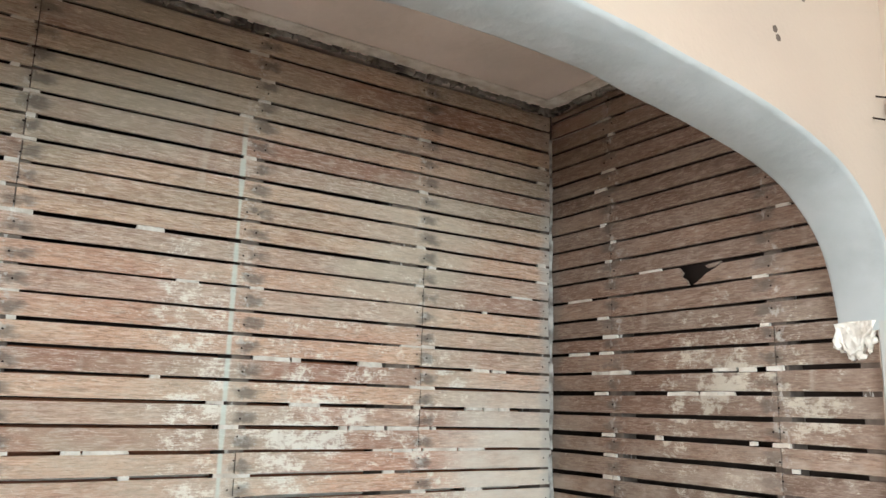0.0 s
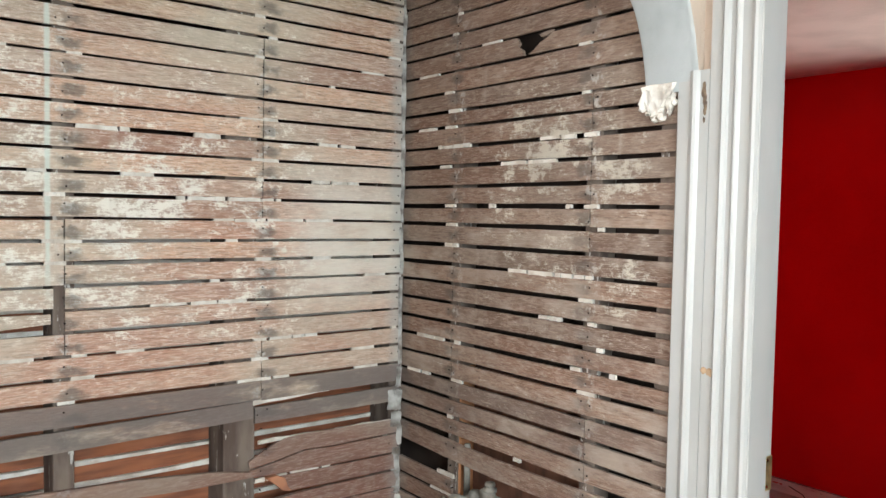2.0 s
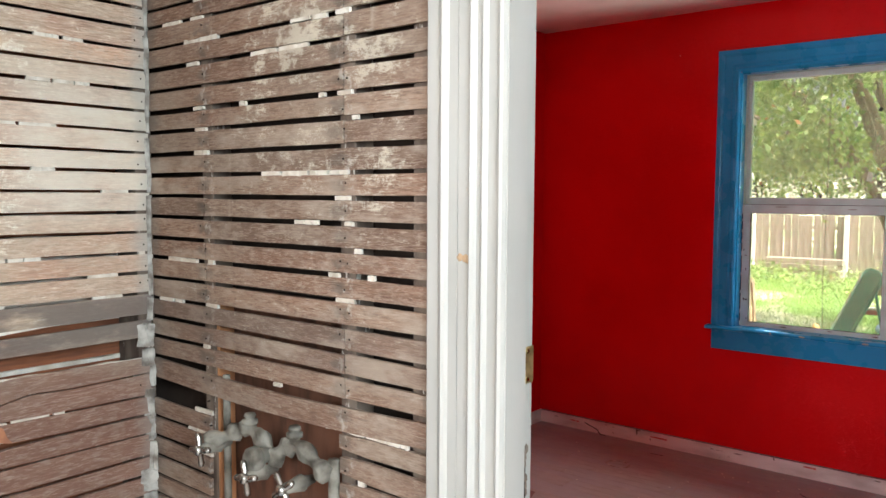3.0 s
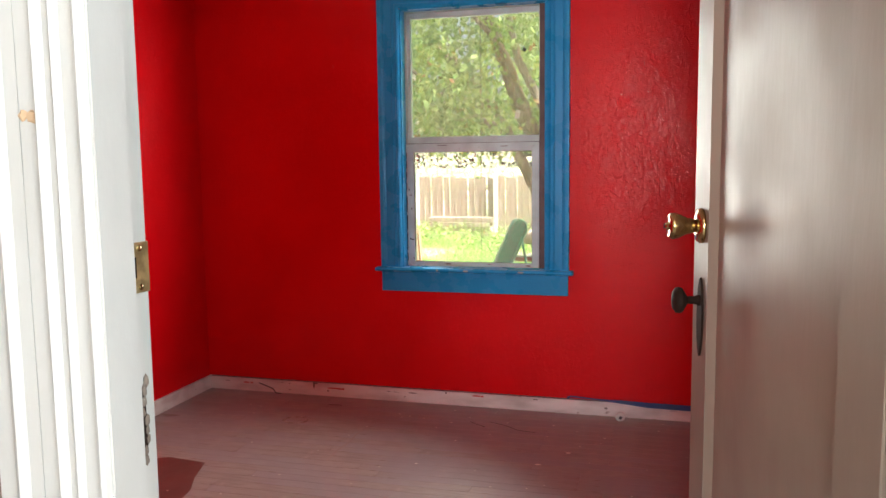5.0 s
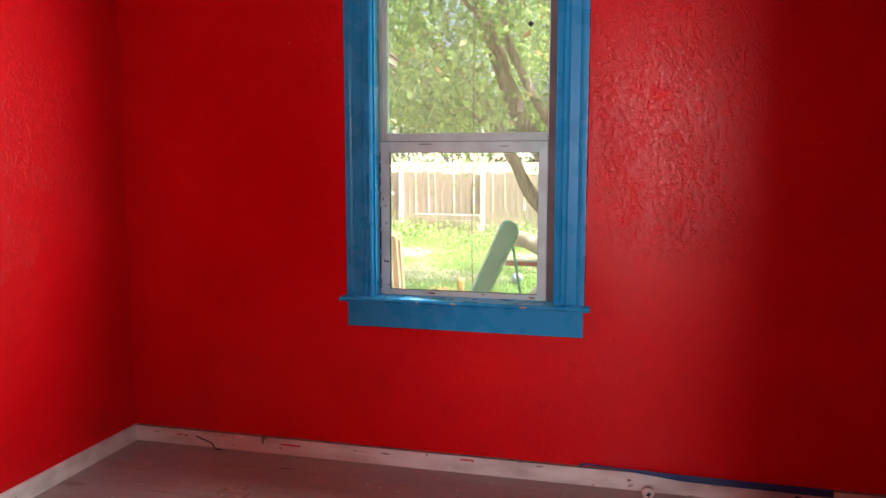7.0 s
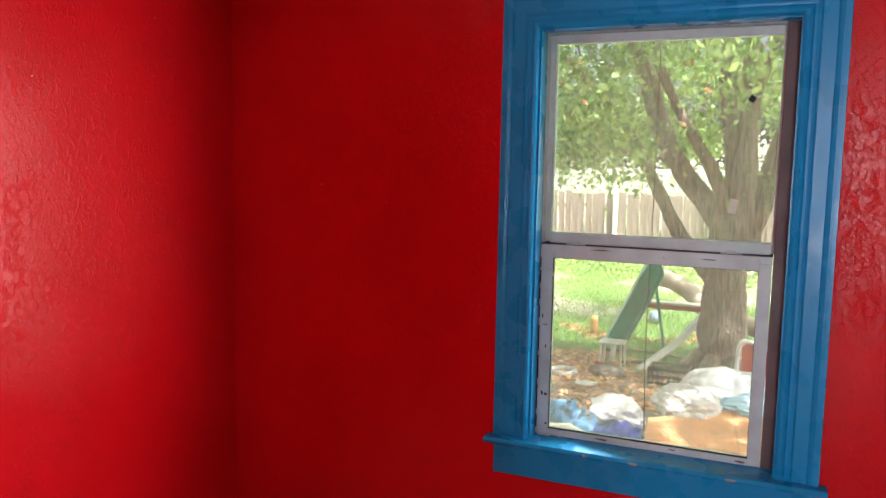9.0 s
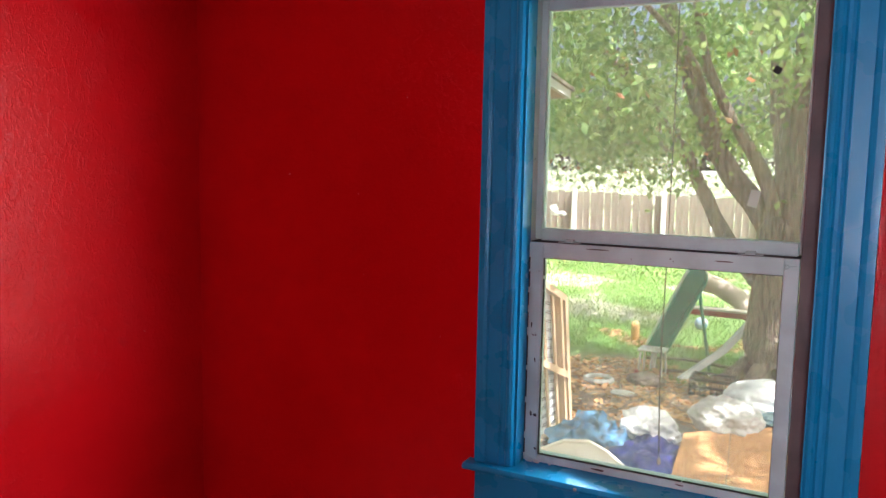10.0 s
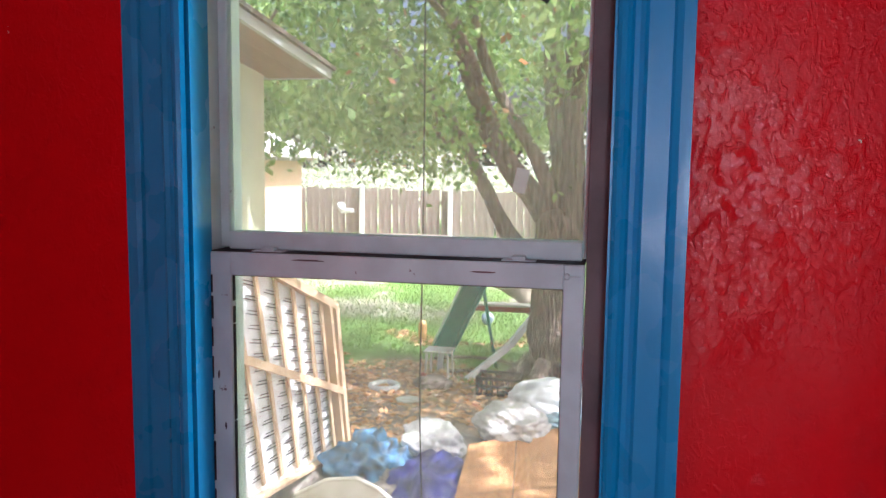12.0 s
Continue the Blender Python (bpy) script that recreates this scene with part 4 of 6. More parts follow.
part("trim_chip", bm, mat("torn_paint_edge", (0.30, 0.21, 0.13), 0.9, color2=(0.10, 0.07, 0.05), scale=60), kind=S)
bm = bmesh.new()
for k, (y, z, s) in enumerate(((0.628, 1.308, 0.006), (0.617, 1.306, 0.008), (0.606, 1.300, 0.005))):
    lump(bm, (XL - 0.0122, y, z), (0.003, s, s * 1.1), k + 9, 1.2, 2)
part("trim_scar", bm, mat("bare_wood_scar", (0.48, 0.33, 0.2), 0.8), kind=S)

YJ = DY1 + 0.002
strike = thing("strike_plate", (1.41, YJ, 1.13), "worn brass strike plate on the white door jamb", "strike plate")
boxes("plate", [(XR0 - 0.030, XR0 + 0.007, YJ - 0.0018, YJ, 1.103, 1.163)], mat("dull_plate_brass", (0.62, 0.50, 0.25), 0.42, 0.8, color2=(0.34, 0.26, 0.12), scale=60), strike, bevel=0.0006)
boxes("bolt_hole", [(XR0 - 0.029, XR0 - 0.017, YJ - 0.0026, YJ - 0.0016, 1.121, 1.146)], M_IRON, strike, "dark empty bolt hole", bevel=0.0004)
for z in (1.110, 1.156):
    bm = bmesh.new()
    add_lathe(bm, [(-0.0012, 0.0001), (-0.0010, 0.0034), (0.0, 0.0040)], pose(XR0 - 0.010, YJ - 0.0018, z, 0, 0, 90), 10)
    part("screw", bm, M_BRASS, strike, "small brass screw head", smooth=True)
old = thing("old_strike_plate", (1.41, YJ, 0.95), "dark broken mortice strike let into the jamb", "strike plate")
boxes("plate", [(XR0 - 0.028, XR0 - 0.012, YJ - 0.0018, YJ, 0.912, 0.985)], M_IRON, old, bevel=0.0006)
for k in range(9):
    bm = bmesh.new()
    lump(bm, (XR0 - 0.013 + rng.uniform(-0.006, 0.006), YJ - 0.001, 0.90 + k * 0.012), (0.005, 0.0025, 0.008), k, 1.2, 1)
    part("splinter", bm, M_STUD, old, "torn bare wood splinter")

# ---- door ----
DW, DT = 0.80, 0.036
DM = pose(XR0 + 0.015, DY0 - 0.018, 0, 0, 0, 10.2)
door = thing("door", (0, 0, 0), "white painted one-panel door standing wide open", "door")
door.matrix_basis = DM


def door_box(x0, x1, y0, y1, z0, z1):
    return (x0, x1, y0, y1, z0, z1)


def door_part(name, bs, material, label="", bevel=0.0, parent=None):
    bm = bmesh.new()
    for b in bs:
        add_box(bm, *b)
    bmesh.ops.transform(bm, matrix=DM, verts=bm.verts[:])
    return part(name, bm, material, parent or door, label, bevel)


ST = 0.112
door_part("stile", [(DW - ST, DW, 0, DT, 0.01, 2.04)], M_DOOR, bevel=0.0015)
door_part("stile", [(0, ST, 0, DT, 0.01, 2.04)], M_DOOR, bevel=0.0015)
door_part("rail", [(ST, DW - ST, 0.0004, DT - 0.0004, 0.01, 0.24)], M_DOOR)
door_part("rail", [(ST, DW - ST, 0.0004, DT - 0.0004, 1.92, 2.04)], M_DOOR)
bm = bmesh.new()
a, b, c, d = ST, DW - ST, 0.24, 1.92
w = 0.018
P = [[bm.verts.new(p) for p in ((a + k, y, c + k), (b - k, y, c + k), (b - k, y, d - k), (a + k, y, d - k))] for k, y in ((0, DT - 0.001), (w, DT - 0.013), (w + 0.003, DT - 0.013))]
for p, q in zip(P, P[1:]):
    for i in range(4):
        bm.faces.new((p[i], p[(i + 1) % 4], q[(i + 1) % 4], q[i]))
bm.faces.new(P[-1])
bmesh.ops.transform(bm, matrix=DM, verts=bm.verts[:])
part("panel", bm, M_DOOR, door)
door_part("panel_back", [(ST, DW - ST, 0.010, 0.018, 0.24, 1.92)], M_DOOR)
# upper knob
KM = DM @ pose(DW - 0.062, DT, 1.13, 0, 0, 90)
knob = thing("door_knob", KM.translation, "polished brass door knob with a keyhole", "door knob")
knob.parent = None
bm = bmesh.new()
add_lathe(bm, [(0, 0.033), (0.004, 0.033), (0.009, 0.030), (0.012, 0.022), (0.013, 0.012)], KM, 28)
k1 = part("rose", bm, M_BRASS, door, "polished brass rose", smooth=True)
bm = bmesh.new()
add_lathe(bm, [(0.011, 0.0125), (0.017, 0.0120), (0.022, 0.0150), (0.027, 0.0150), (0.034, 0.0180), (0.045, 0.0238), (0.054, 0.0252), (0.059, 0.0240), (0.062, 0.0200), (0.061, 0.0180)], KM, 28)
k2 = part("knob", bm, M_BRASS, k1, "polished brass knob", smooth=True)
bm = bmesh.new()
add_lathe(bm, [(0.055, 0.018), (0.060, 0.012), (0.061, 0.007), (0.065, 0.007), (0.068, 0.004), (0.069, 0.0001)], KM, 20)
part("lock_cylinder", bm, M_BRASS, k1, smooth=True)
bm = bmesh.new()
add_box(bm, 0.0685, 0.0705, -0.0012, 0.0012, -0.0045, 0.0045, KM)
part("key_slot", bm, M_IRON, k1, "dark key slot")
bpy.data.objects.remove(knob)
# lower knob and its long plate
LM = DM @ pose(DW - 0.066, DT, 0.990, 0, 0, 90)
bm = bmesh.new()
n = 20
out = [(0.021 * math.cos(2 * math.pi * i / n), 0.075 * math.sin(2 * math.pi * i / n) * (1 - 0.08 * abs(math.cos(2 * math.pi * i / n)))) for i in range(n)]
out = [(DW - 0.066 + a, 0.958 + b) for a, b in out]
add_prism(bm, out, 1, DT, DT + 0.0035)
bmesh.ops.transform(bm, matrix=DM, verts=bm.verts[:])
k3 = part("escutcheon", bm, M_IRON, door, "dark oval key plate", bevel=0.0008)
bm = bmesh.new()
add_lathe(bm, [(0.003, 0.011), (0.008, 0.009), (0.012, 0.0074), (0.026, 0.0074), (0.030, 0.014), (0.035, 0.0228), (0.040, 0.0252), (0.047, 0.0240), (0.052, 0.017), (0.054, 0.0001)], LM, 24)
part("knob", bm, M_IRON, k3, "old dark iron knob", smooth=True)
door_part("latch_plate", [(DW, DW + 0.0012, 0.007, 0.029, 1.10, 1.16)], M_BRASS, "brass latch plate")
door_part("latch_plate", [(DW, DW + 0.0012, 0.007, 0.029, 0.87, 1.01)], M_IRON, "dark mortice plate")

# ---- window ----
window = tagged(new("window_1"), kind=S)
window.location = (XR1, (WY0 + WY1) / 2, WZ0)
PROF = [(0.0, 0.010), (0.006, 0.0165), (0.014, 0.0195), (0.021, 0.0165), (0.026, 0.011), (0.034, 0.0115), (0.041, 0.0155), (0.047, 0.0115), (0.084, 0.0115), (0.088, 0.016), (0.098, 0.0195), (0.108, 0.020), (0.116, 0.020), (0.118, 0.0)]
bm = bmesh.new()
yl, yr, zt = WY1 + 0.001, WY0 - 0.001, WZ1 + 0.001
rings = []
for corner in range(4):
    ring = []
    for d, h in PROF:
        x = XR1 - h
        if corner == 0:
            ring.append(bm.verts.new((x, yl + d, WZ0 + 0.002)))
        elif corner == 1:
            ring.append(bm.verts.new((x, yl + d, zt + d)))
        elif corner == 2:
            ring.append(bm.verts.new((x, yr - d, zt + d)))
        else:
            ring.append(bm.verts.new((x, yr - d, WZ0 + 0.002)))
    rings.append(ring)
for p, q in zip(rings, rings[1:]):
    for i in range(len(p) - 1):
        bm.faces.new((p[i], p[i + 1], q[i + 1], q[i]))
part("casing", bm, M_BLUE, window, "glossy blue beaded casing")
bm = bmesh.new()
add_prism(bm, [(XR1 - 0.052, 0.716), (XR1 - 0.056, 0.710), (XR1 - 0.052, 0.703), (XR1 - 0.030, 0.698), (XR1, 0.698), (XR1, 0.7205), (XR1 - 0.048, 0.7205)], 1, WY0 - 0.140, WY1 + 0.140)
part("stool", bm, M_BLUE, window, "glossy blue window stool", bevel=0.0012)
boxes("stool_inner", [(XR1, XR1 + 0.066, WY0 + 0.001, WY1 - 0.001, 0.698, 0.7200)], M_BLUE, window)
boxes("apron", [(XR1 - 0.019, XR1, WY0 - 0.115, WY1 + 0.115, 0.595, 0.697)], M_BLUE, window, bevel=0.002)
boxes("inner_jamb", [(XR1 - 0.003, XR1 + 0.064, WY1 - 0.004, WY1 + 0.02, 0.72, WZ1), (XR1 - 0.003, XR1 + 0.064, WY0 - 0.02, WY0 + 0.004, 0.72, WZ1), (XR1 - 0.003, XR1 + 0.064, WY0, WY1, WZ1 - 0.004, WZ1 + 0.02)], M_BLUE, window)
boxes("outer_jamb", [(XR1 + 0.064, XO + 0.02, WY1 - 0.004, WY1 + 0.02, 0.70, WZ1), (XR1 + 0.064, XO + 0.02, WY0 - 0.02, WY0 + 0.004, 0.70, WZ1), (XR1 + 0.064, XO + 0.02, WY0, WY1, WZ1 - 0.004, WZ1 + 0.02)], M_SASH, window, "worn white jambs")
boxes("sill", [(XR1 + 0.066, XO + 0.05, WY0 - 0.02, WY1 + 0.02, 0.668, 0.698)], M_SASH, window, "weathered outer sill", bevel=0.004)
X1, X2 = 4.548, 4.592
# white stop, its shade beside the sash put into the paint colour
boxes("stop", [(X1 + 0.002, X2 - 0.002, WY0 + 0.0035, WY0 + 0.0385, 0.72, WZ1 - 0.004)], M_STOP, window, "white stop coloured dark for its shade", bevel=0.001)
D = 0.034
ya, yb = WY0 + 0.040, WY1 - 0.002
yu = WY0 + 0.022
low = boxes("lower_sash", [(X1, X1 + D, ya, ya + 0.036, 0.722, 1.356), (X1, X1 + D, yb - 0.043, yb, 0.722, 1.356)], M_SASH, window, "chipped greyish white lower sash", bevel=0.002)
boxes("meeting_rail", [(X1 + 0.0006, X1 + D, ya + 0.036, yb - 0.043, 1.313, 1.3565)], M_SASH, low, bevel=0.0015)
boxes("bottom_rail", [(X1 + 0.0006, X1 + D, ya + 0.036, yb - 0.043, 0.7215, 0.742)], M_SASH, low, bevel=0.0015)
boxes("pane", [(X1 + 0.016, X1 + 0.019, ya + 0.030, yb - 0.037, 0.735, 1.320)], M_GLASS, low).visible_shadow = False
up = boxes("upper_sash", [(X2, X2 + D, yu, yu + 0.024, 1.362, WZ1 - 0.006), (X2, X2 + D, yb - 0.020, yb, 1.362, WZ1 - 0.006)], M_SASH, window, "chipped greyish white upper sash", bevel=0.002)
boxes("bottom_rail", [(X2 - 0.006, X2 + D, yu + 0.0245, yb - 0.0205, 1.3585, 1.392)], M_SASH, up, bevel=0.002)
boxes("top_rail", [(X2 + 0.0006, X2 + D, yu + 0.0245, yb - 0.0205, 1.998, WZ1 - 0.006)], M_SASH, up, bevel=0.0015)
boxes("pane", [(X2 + 0.016, X2 + 0.019, yu + 0.018, yb - 0.012, 1.385, 2.005)], M_GLASS, up).visible_shadow = False
# black filler stands in for the gap's shade and stops daylight leaking
boxes("seam", [(X1 + 0.004, X2 + D, ya, yb, 1.3567, 1.3583)], M_BLACK, window, "black strip filling the dark gap between the sashes")
bm = bmesh.new()
rg = random.Random(14)
for y0, y1, z0, z1, horizontal in ((ya + 0.036, yb - 0.043, 1.311, 1.3132, True), (ya + 0.036, yb - 0.043, 0.742, 0.744, True), (yb - 0.0445, yb - 0.043, 0.742, 1.313, False), (ya + 0.036, ya + 0.0375, 0.742, 1.313, False)):
    a = y0 if horizontal else z0
    end = y1 if horizontal else z1
    while a < end - 0.005:
        L = min(rg.uniform(0.03, 0.13), end - a)
        t = rg.uniform(0.5, 1.6)
        if horizontal:
            add_box(bm, X1 + 0.006, X1 + 0.015, a, a + L, z0 - 0.001 * (t - 1), z1)
        else:
            add_box(bm, X1 + 0.006, X1 + 0.015, y0, y1, a, a + L)
        a += L + rg.uniform(-0.01, 0.012)
part("putty_line", bm, M_BLACK, low, "dark cracked putty line")
for y in (0.66, 1.13):
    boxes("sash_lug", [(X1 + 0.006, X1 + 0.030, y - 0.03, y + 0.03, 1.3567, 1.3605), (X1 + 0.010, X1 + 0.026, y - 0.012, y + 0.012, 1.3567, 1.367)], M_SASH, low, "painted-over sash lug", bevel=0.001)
bm = bmesh.new()
add_lathe(bm, [(-0.006, 0.004), (-0.002, 0.006), (0.0003, 0.006)], pose(X1, ya + 0.030, 1.336), 10)
add_tube(bm, [(X1 - 0.003, ya + 0.030, 1.336), (X1 - 0.003, ya + 0.006, 1.337)], 0.0022, 6)
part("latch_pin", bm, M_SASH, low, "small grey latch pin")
bm = bmesh.new()
z = 0.74
while z < 1.31:
    L = rg.uniform(0.02, 0.09)
    add_box(bm, X1 - 0.0012, X1 + 0.002, 1.2372 + rg.uniform(-0.001, 0.001), 1.2408, z, z + L)
    z += L + rg.uniform(0.004, 0.03)
part("dirt_line", bm, M_BLACK, window, "dark dirt between sash and jamb")
for k, (y, z, w, h) in enumerate(((1.21, 0.859, 0.005, 0.004), (1.222, 0.862, 0.003, 0.006), (1.215, 1.02, 0.002, 0.006), (1.228, 1.12, 0.002, 0.008), (1.206, 0.76, 0.004, 0.003), (0.60, 0.731, 0.014, 0.003), (0.80, 0.735, 0.010, 0.002), (1.02, 0.733, 0.018, 0.003), (0.72, 1.338, 0.022, 0.0015), (1.05, 1.346, 0.030, 0.0015))):
    bm = bmesh.new()
    lump(bm, (X1 - 0.0004, y, z), (0.0012, w, h), k + 30, 1.5, 2)
    part("paint_chip", bm, M_BLACK if k < 5 else M_STOP, window, "dark chip in the sash paint")
# flaked paint at the foot of the lower sash
bm = bmesh.new()
for k, (y, z, s) in enumerate(((1.222, 0.725, 0.012), (1.20, 0.722, 0.009), (1.235, 0.74, 0.008), (1.16, 0.724, 0.005))):
    lump(bm, (X1 - 0.002, y, z), (0.004, s, s * 0.7), k, 1.3, 2)
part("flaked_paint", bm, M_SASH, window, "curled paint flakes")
bm = bmesh.new()
for k, (y, s) in enumerate(((0.90, 0.016), (0.62, 0.018), (1.05, 0.006))):
    lump(bm, (XR1 - 0.0545, y, 0.711), (0.0018, s, 0.0045), k + 4, 0.8, 2)
part("stool_chip", bm, M_TRIM, window, "bare patches where paint is chipped")
tape = thing("black_patch", (X2 + 0.014, 0.645, 1.795), "small square of black tape stuck on the upper pane", "tape")
bm = bmesh.new()
add_box(bm, -0.001, 0.001, -0.009, 0.009, -0.009, 0.009, pose(X2 + 0.0145, 0.628, 1.816, 33, 0, 0))
part("patch", bm, M_BLACK, tape)
card = thing("paper_tag", (X2 + 0.03, 0.66, 1.44), "small cream card tag stuck outside the upper pane", "tag")
bm = bmesh.new()
add_box(bm, -0.0008, 0.0008, -0.012, 0.012, -0.022, 0.022, pose(X2 + 0.022, 0.665, 1.497, 12, 0, 0))
part("card", bm, M_PALEP, card)

# ---- baseboards ----
bb = tagged(boxes("baseboard", [(XR1 - 0.018, XR1, YR0, YR1, -0.001, 0.072)], M_SKIRT, kind=S, bevel=0.002))
boxes("baseboard", [(XR0, XR1 - 0.018, YR1 - 0.018, YR1, -0.001, 0.072)], M_SKIRT, kind=S, bevel=0.002)
boxes("baseboard", [(XR0, XR1 - 0.018, YR0, YR0 + 0.018, -0.001, 0.072)], M_SKIRT, kind=S, bevel=0.002)
boxes("baseboard", [(XR0, XR0 + 0.018, DY1 + 0.04, YR1 - 0.018, -0.001, 0.072)], M_SKIRT, kind=S, bevel=0.002)
M_GRIME = mat("grime", (0.14, 0.11, 0.10), 0.8, color2=(0.30, 0.25, 0.23), scale=40)
for k, (y, z, w, h) in enumerate(((1.769, 0.056, 0.006, 0.016), (1.760, 0.067, 0.016, 0.004), (1.337, 0.050, 0.010, 0.002), (1.300, 0.049, 0.022, 0.0012), (1.200, 0.050, 0.020, 0.003), (1.686, 0.030, 0.006, 0.005), (1.02, 0.062, 0.004, 0.008), (2.30, 0.050, 0.012, 0.002), (0.55, 0.060, 0.016, 0.003), (0.20, 0.040, 0.008, 0.005), (-0.12, 0.050, 0.018, 0.002))):
    bm = bmesh.new()
    lump(bm, (XR1 - 0.0182, y, z), (0.0009, w, h), k + 60, 1.5, 2)
    part("grime_mark", bm, M_GRIME, bb, "dark grimy mark")
bm = bmesh.new()
add_box(bm, XR1 - 0.0195, XR1 - 0.001, YR0 + 0.02, YR1 - 0.02, 0.0722, 0.0734)
part("dust_line", bm, M_GRIME, bb, "dark dusty line on the top edge")
M_SMEAR = mat("red_smear", (0.62, 0.08, 0.07), 0.4, chips=(0.72, 0.62, 0.6), chip_at=0.6, chip_scale=40)
for y, w, z in ((2.17, 0.03, 0.047), (1.64, 0.05, 0.046), (0.85, 0.03, 0.057)):
    bm = bmesh.new()
    add_prism(bm, [(y - w, z + 0.004), (y + w * 0.4, z + 0.0045), (y + w, z + 0.0015), (y + w * 0.9, z - 0.003), (y - w, z - 0.005)], 0, XR1 - 0.0186, XR1 - 0.0179)
    part("paint_smear", bm, M_SMEAR, bb, "smear of red wall paint")

# ---- small things in the red room ----
ts = thing("masking_tape", (XR1 - 0.02, 0.0, 0.07), "strip of blue masking tape peeling along the baseboard", "tape")
bm = bmesh.new()
pts = [(0.39, 0.080, 0.004, 0.008), (0.375, 0.090, 0.002, 0.004), (0.25, 0.083, 0.001, 0.003), (0.12, 0.078, 0.006, 0.008), (0.0, 0.072, 0.010, 0.012), (-0.2, 0.070, 0.009, 0.013), (-0.4, 0.068, 0.006, 0.014), (-0.53, 0.066, 0.006, 0.014)]
vs = [[bm.verts.new((XR1 - 0.020 - o, y, z - h)), bm.verts.new((XR1 - 0.0195 - o * 0.4, y, z + h))] for y, z, o, h in pts]
for p, q in zip(vs, vs[1:]):
    bm.faces.new((p[0], p[1], q[1], q[0]))
ob = part("tape_strip", bm, M_TAPE, ts)
sol = ob.modifiers.new("thickness", "SOLIDIFY")
sol.thickness = 0.0008

cap = thing("bottle_cap", (4.41, 0.126, 0), "round white plastic lid lying on edge on the floorboards", "lid")
bm = bmesh.new()
add_lathe(bm, [(0.0, 0.0001), (0.0, 0.021), (0.004, 0.0235), (0.012, 0.0240), (0.012, 0.0215), (0.004, 0.0205), (0.003, 0.0001)], pose(4.395, 0.126, 0.0235, 0, -12, 12), 24)
part("lid", bm, M_POST, cap, smooth=True)
bm = bmesh.new()
add_box(bm, -0.001, 0.0003, -0.008, 0.006, -0.009, 0.007, pose(4.3945, 0.126, 0.0235, 30, -12, 12))
part("print", bm, M_DARKP, cap, "dark mark in the middle of the lid")

fx = thing("wall_fixture", (4.40, -0.33, 0), "old tarnished dark light fixture lying by the baseboard", "light fixture")
m = pose(4.40, -0.22, 0.03, 0, 0, -98)
bm = bmesh.new()
add_lathe(bm, [(0.0, 0.010), (0.02, 0.014), (0.03, 0.012), (0.045, 0.020), (0.06, 0.024), (0.075, 0.020), (0.14, 0.026), (0.18, 0.034), (0.182, 0.030)], m, 16)
M_TARNISH = mat("tarnished_metal", (0.16, 0.11, 0.09), 0.35, 0.8, color2=(0.05, 0.035, 0.03), scale=30)
part("body", bm, M_TARNISH, fx, "tarnished dark metal body", smooth=True)
bm = bmesh.new()
add_lathe(bm, [(0.165, 0.014), (0.17, 0.022), (0.19, 0.02), (0.20, 0.012)], pose(4.40, -0.22, 0.05, 0, 0, -92), 12)
part("cup", bm, M_IRON, fx, "dark socket cup", smooth=True)
gl = thing("glass_shade", (4.38, -0.47, 0), "small brown glass lamp shade lying on its side", "lamp shade")
bm = bmesh.new()
add_lathe(bm, [(0.0, 0.0001), (0.002, 0.02), (0.02, 0.032), (0.05, 0.033), (0.052, 0.028), (0.07, 0.018)], pose(4.385, -0.435, 0.033, 0, 0, -140), 18)
part("shade", bm, mat("brown_glaze", (0.07, 0.028, 0.025), 0.15), gl, smooth=True)

wr = thing("loose_cable", (XR1 - 0.03, 2.03, 0.03), "short black cable poking out over the baseboard", "cable")
bm = bmesh.new()
add_tube(bm, curve_points([(XR1 - 0.018, 2.10, 0.048), (XR1 - 0.030, 2.06, 0.040), (XR1 - 0.035, 2.01, 0.026), (XR1 - 0.04, 1.99, 0.006), (XR1 - 0.04, 1.955, 0.004)], 5), 0.0028, 6)
part("cable", bm, M_BLACK, wr)

ring = thing("glue_ring", (4.06, 1.68, 0), "dried ring of glue on the floorboards", "stain")
bm = bmesh.new()
for k in range(26):
    a = k * 2 * math.pi / 26
    lump(bm, (4.06 + 0.045 * math.cos(a), 1.68 + 0.06 * math.sin(a), 0.001), (0.008 * rng.uniform(0.5, 1.3), 0.009, 0.0018), k, 1.0, 1)
part("glue", bm, mat("dry_glue", (0.2, 0.13, 0.10), 0.3, color2=(0.45, 0.38, 0.34), scale=30), ring)

bm = bmesh.new()
for k in range(70):
    x, y = rng.uniform(2.9, 4.42), rng.uniform(-0.3, 2.3)
    s = rng.uniform(0.002, 0.007) if rng.random() < 0.9 else 0.014
    lump(bm, (x, y, 0.001), (s * 0.6, s, 0.0012), k, 1.2, 1)
part("floor_crumbs", bm, M_PLASTER, floor, "white crumbs of paint and plaster", kind="stuff")
bm = bmesh.new()
pts = [(4.10, 1.29), (4.02, 1.295), (3.93, 1.31), (3.84, 1.30), (3.73, 1.315), (3.6, 1.31)]
for k, ((xa, y0), (xb, y1)) in enumerate(zip(pts, pts[1:])):
    w = 0.006
    bm.faces.new([bm.verts.new(p) for p in ((xa, y0 - w, 0.0006), (xb, y1 - w * 1.2, 0.0006), (xb, y1 + w * 1.2, 0.0006), (xa, y0 + w, 0.0006))])
M_SCUFF = mat("dark_scuff", (0.09, 0.06, 0.055), 0.6)
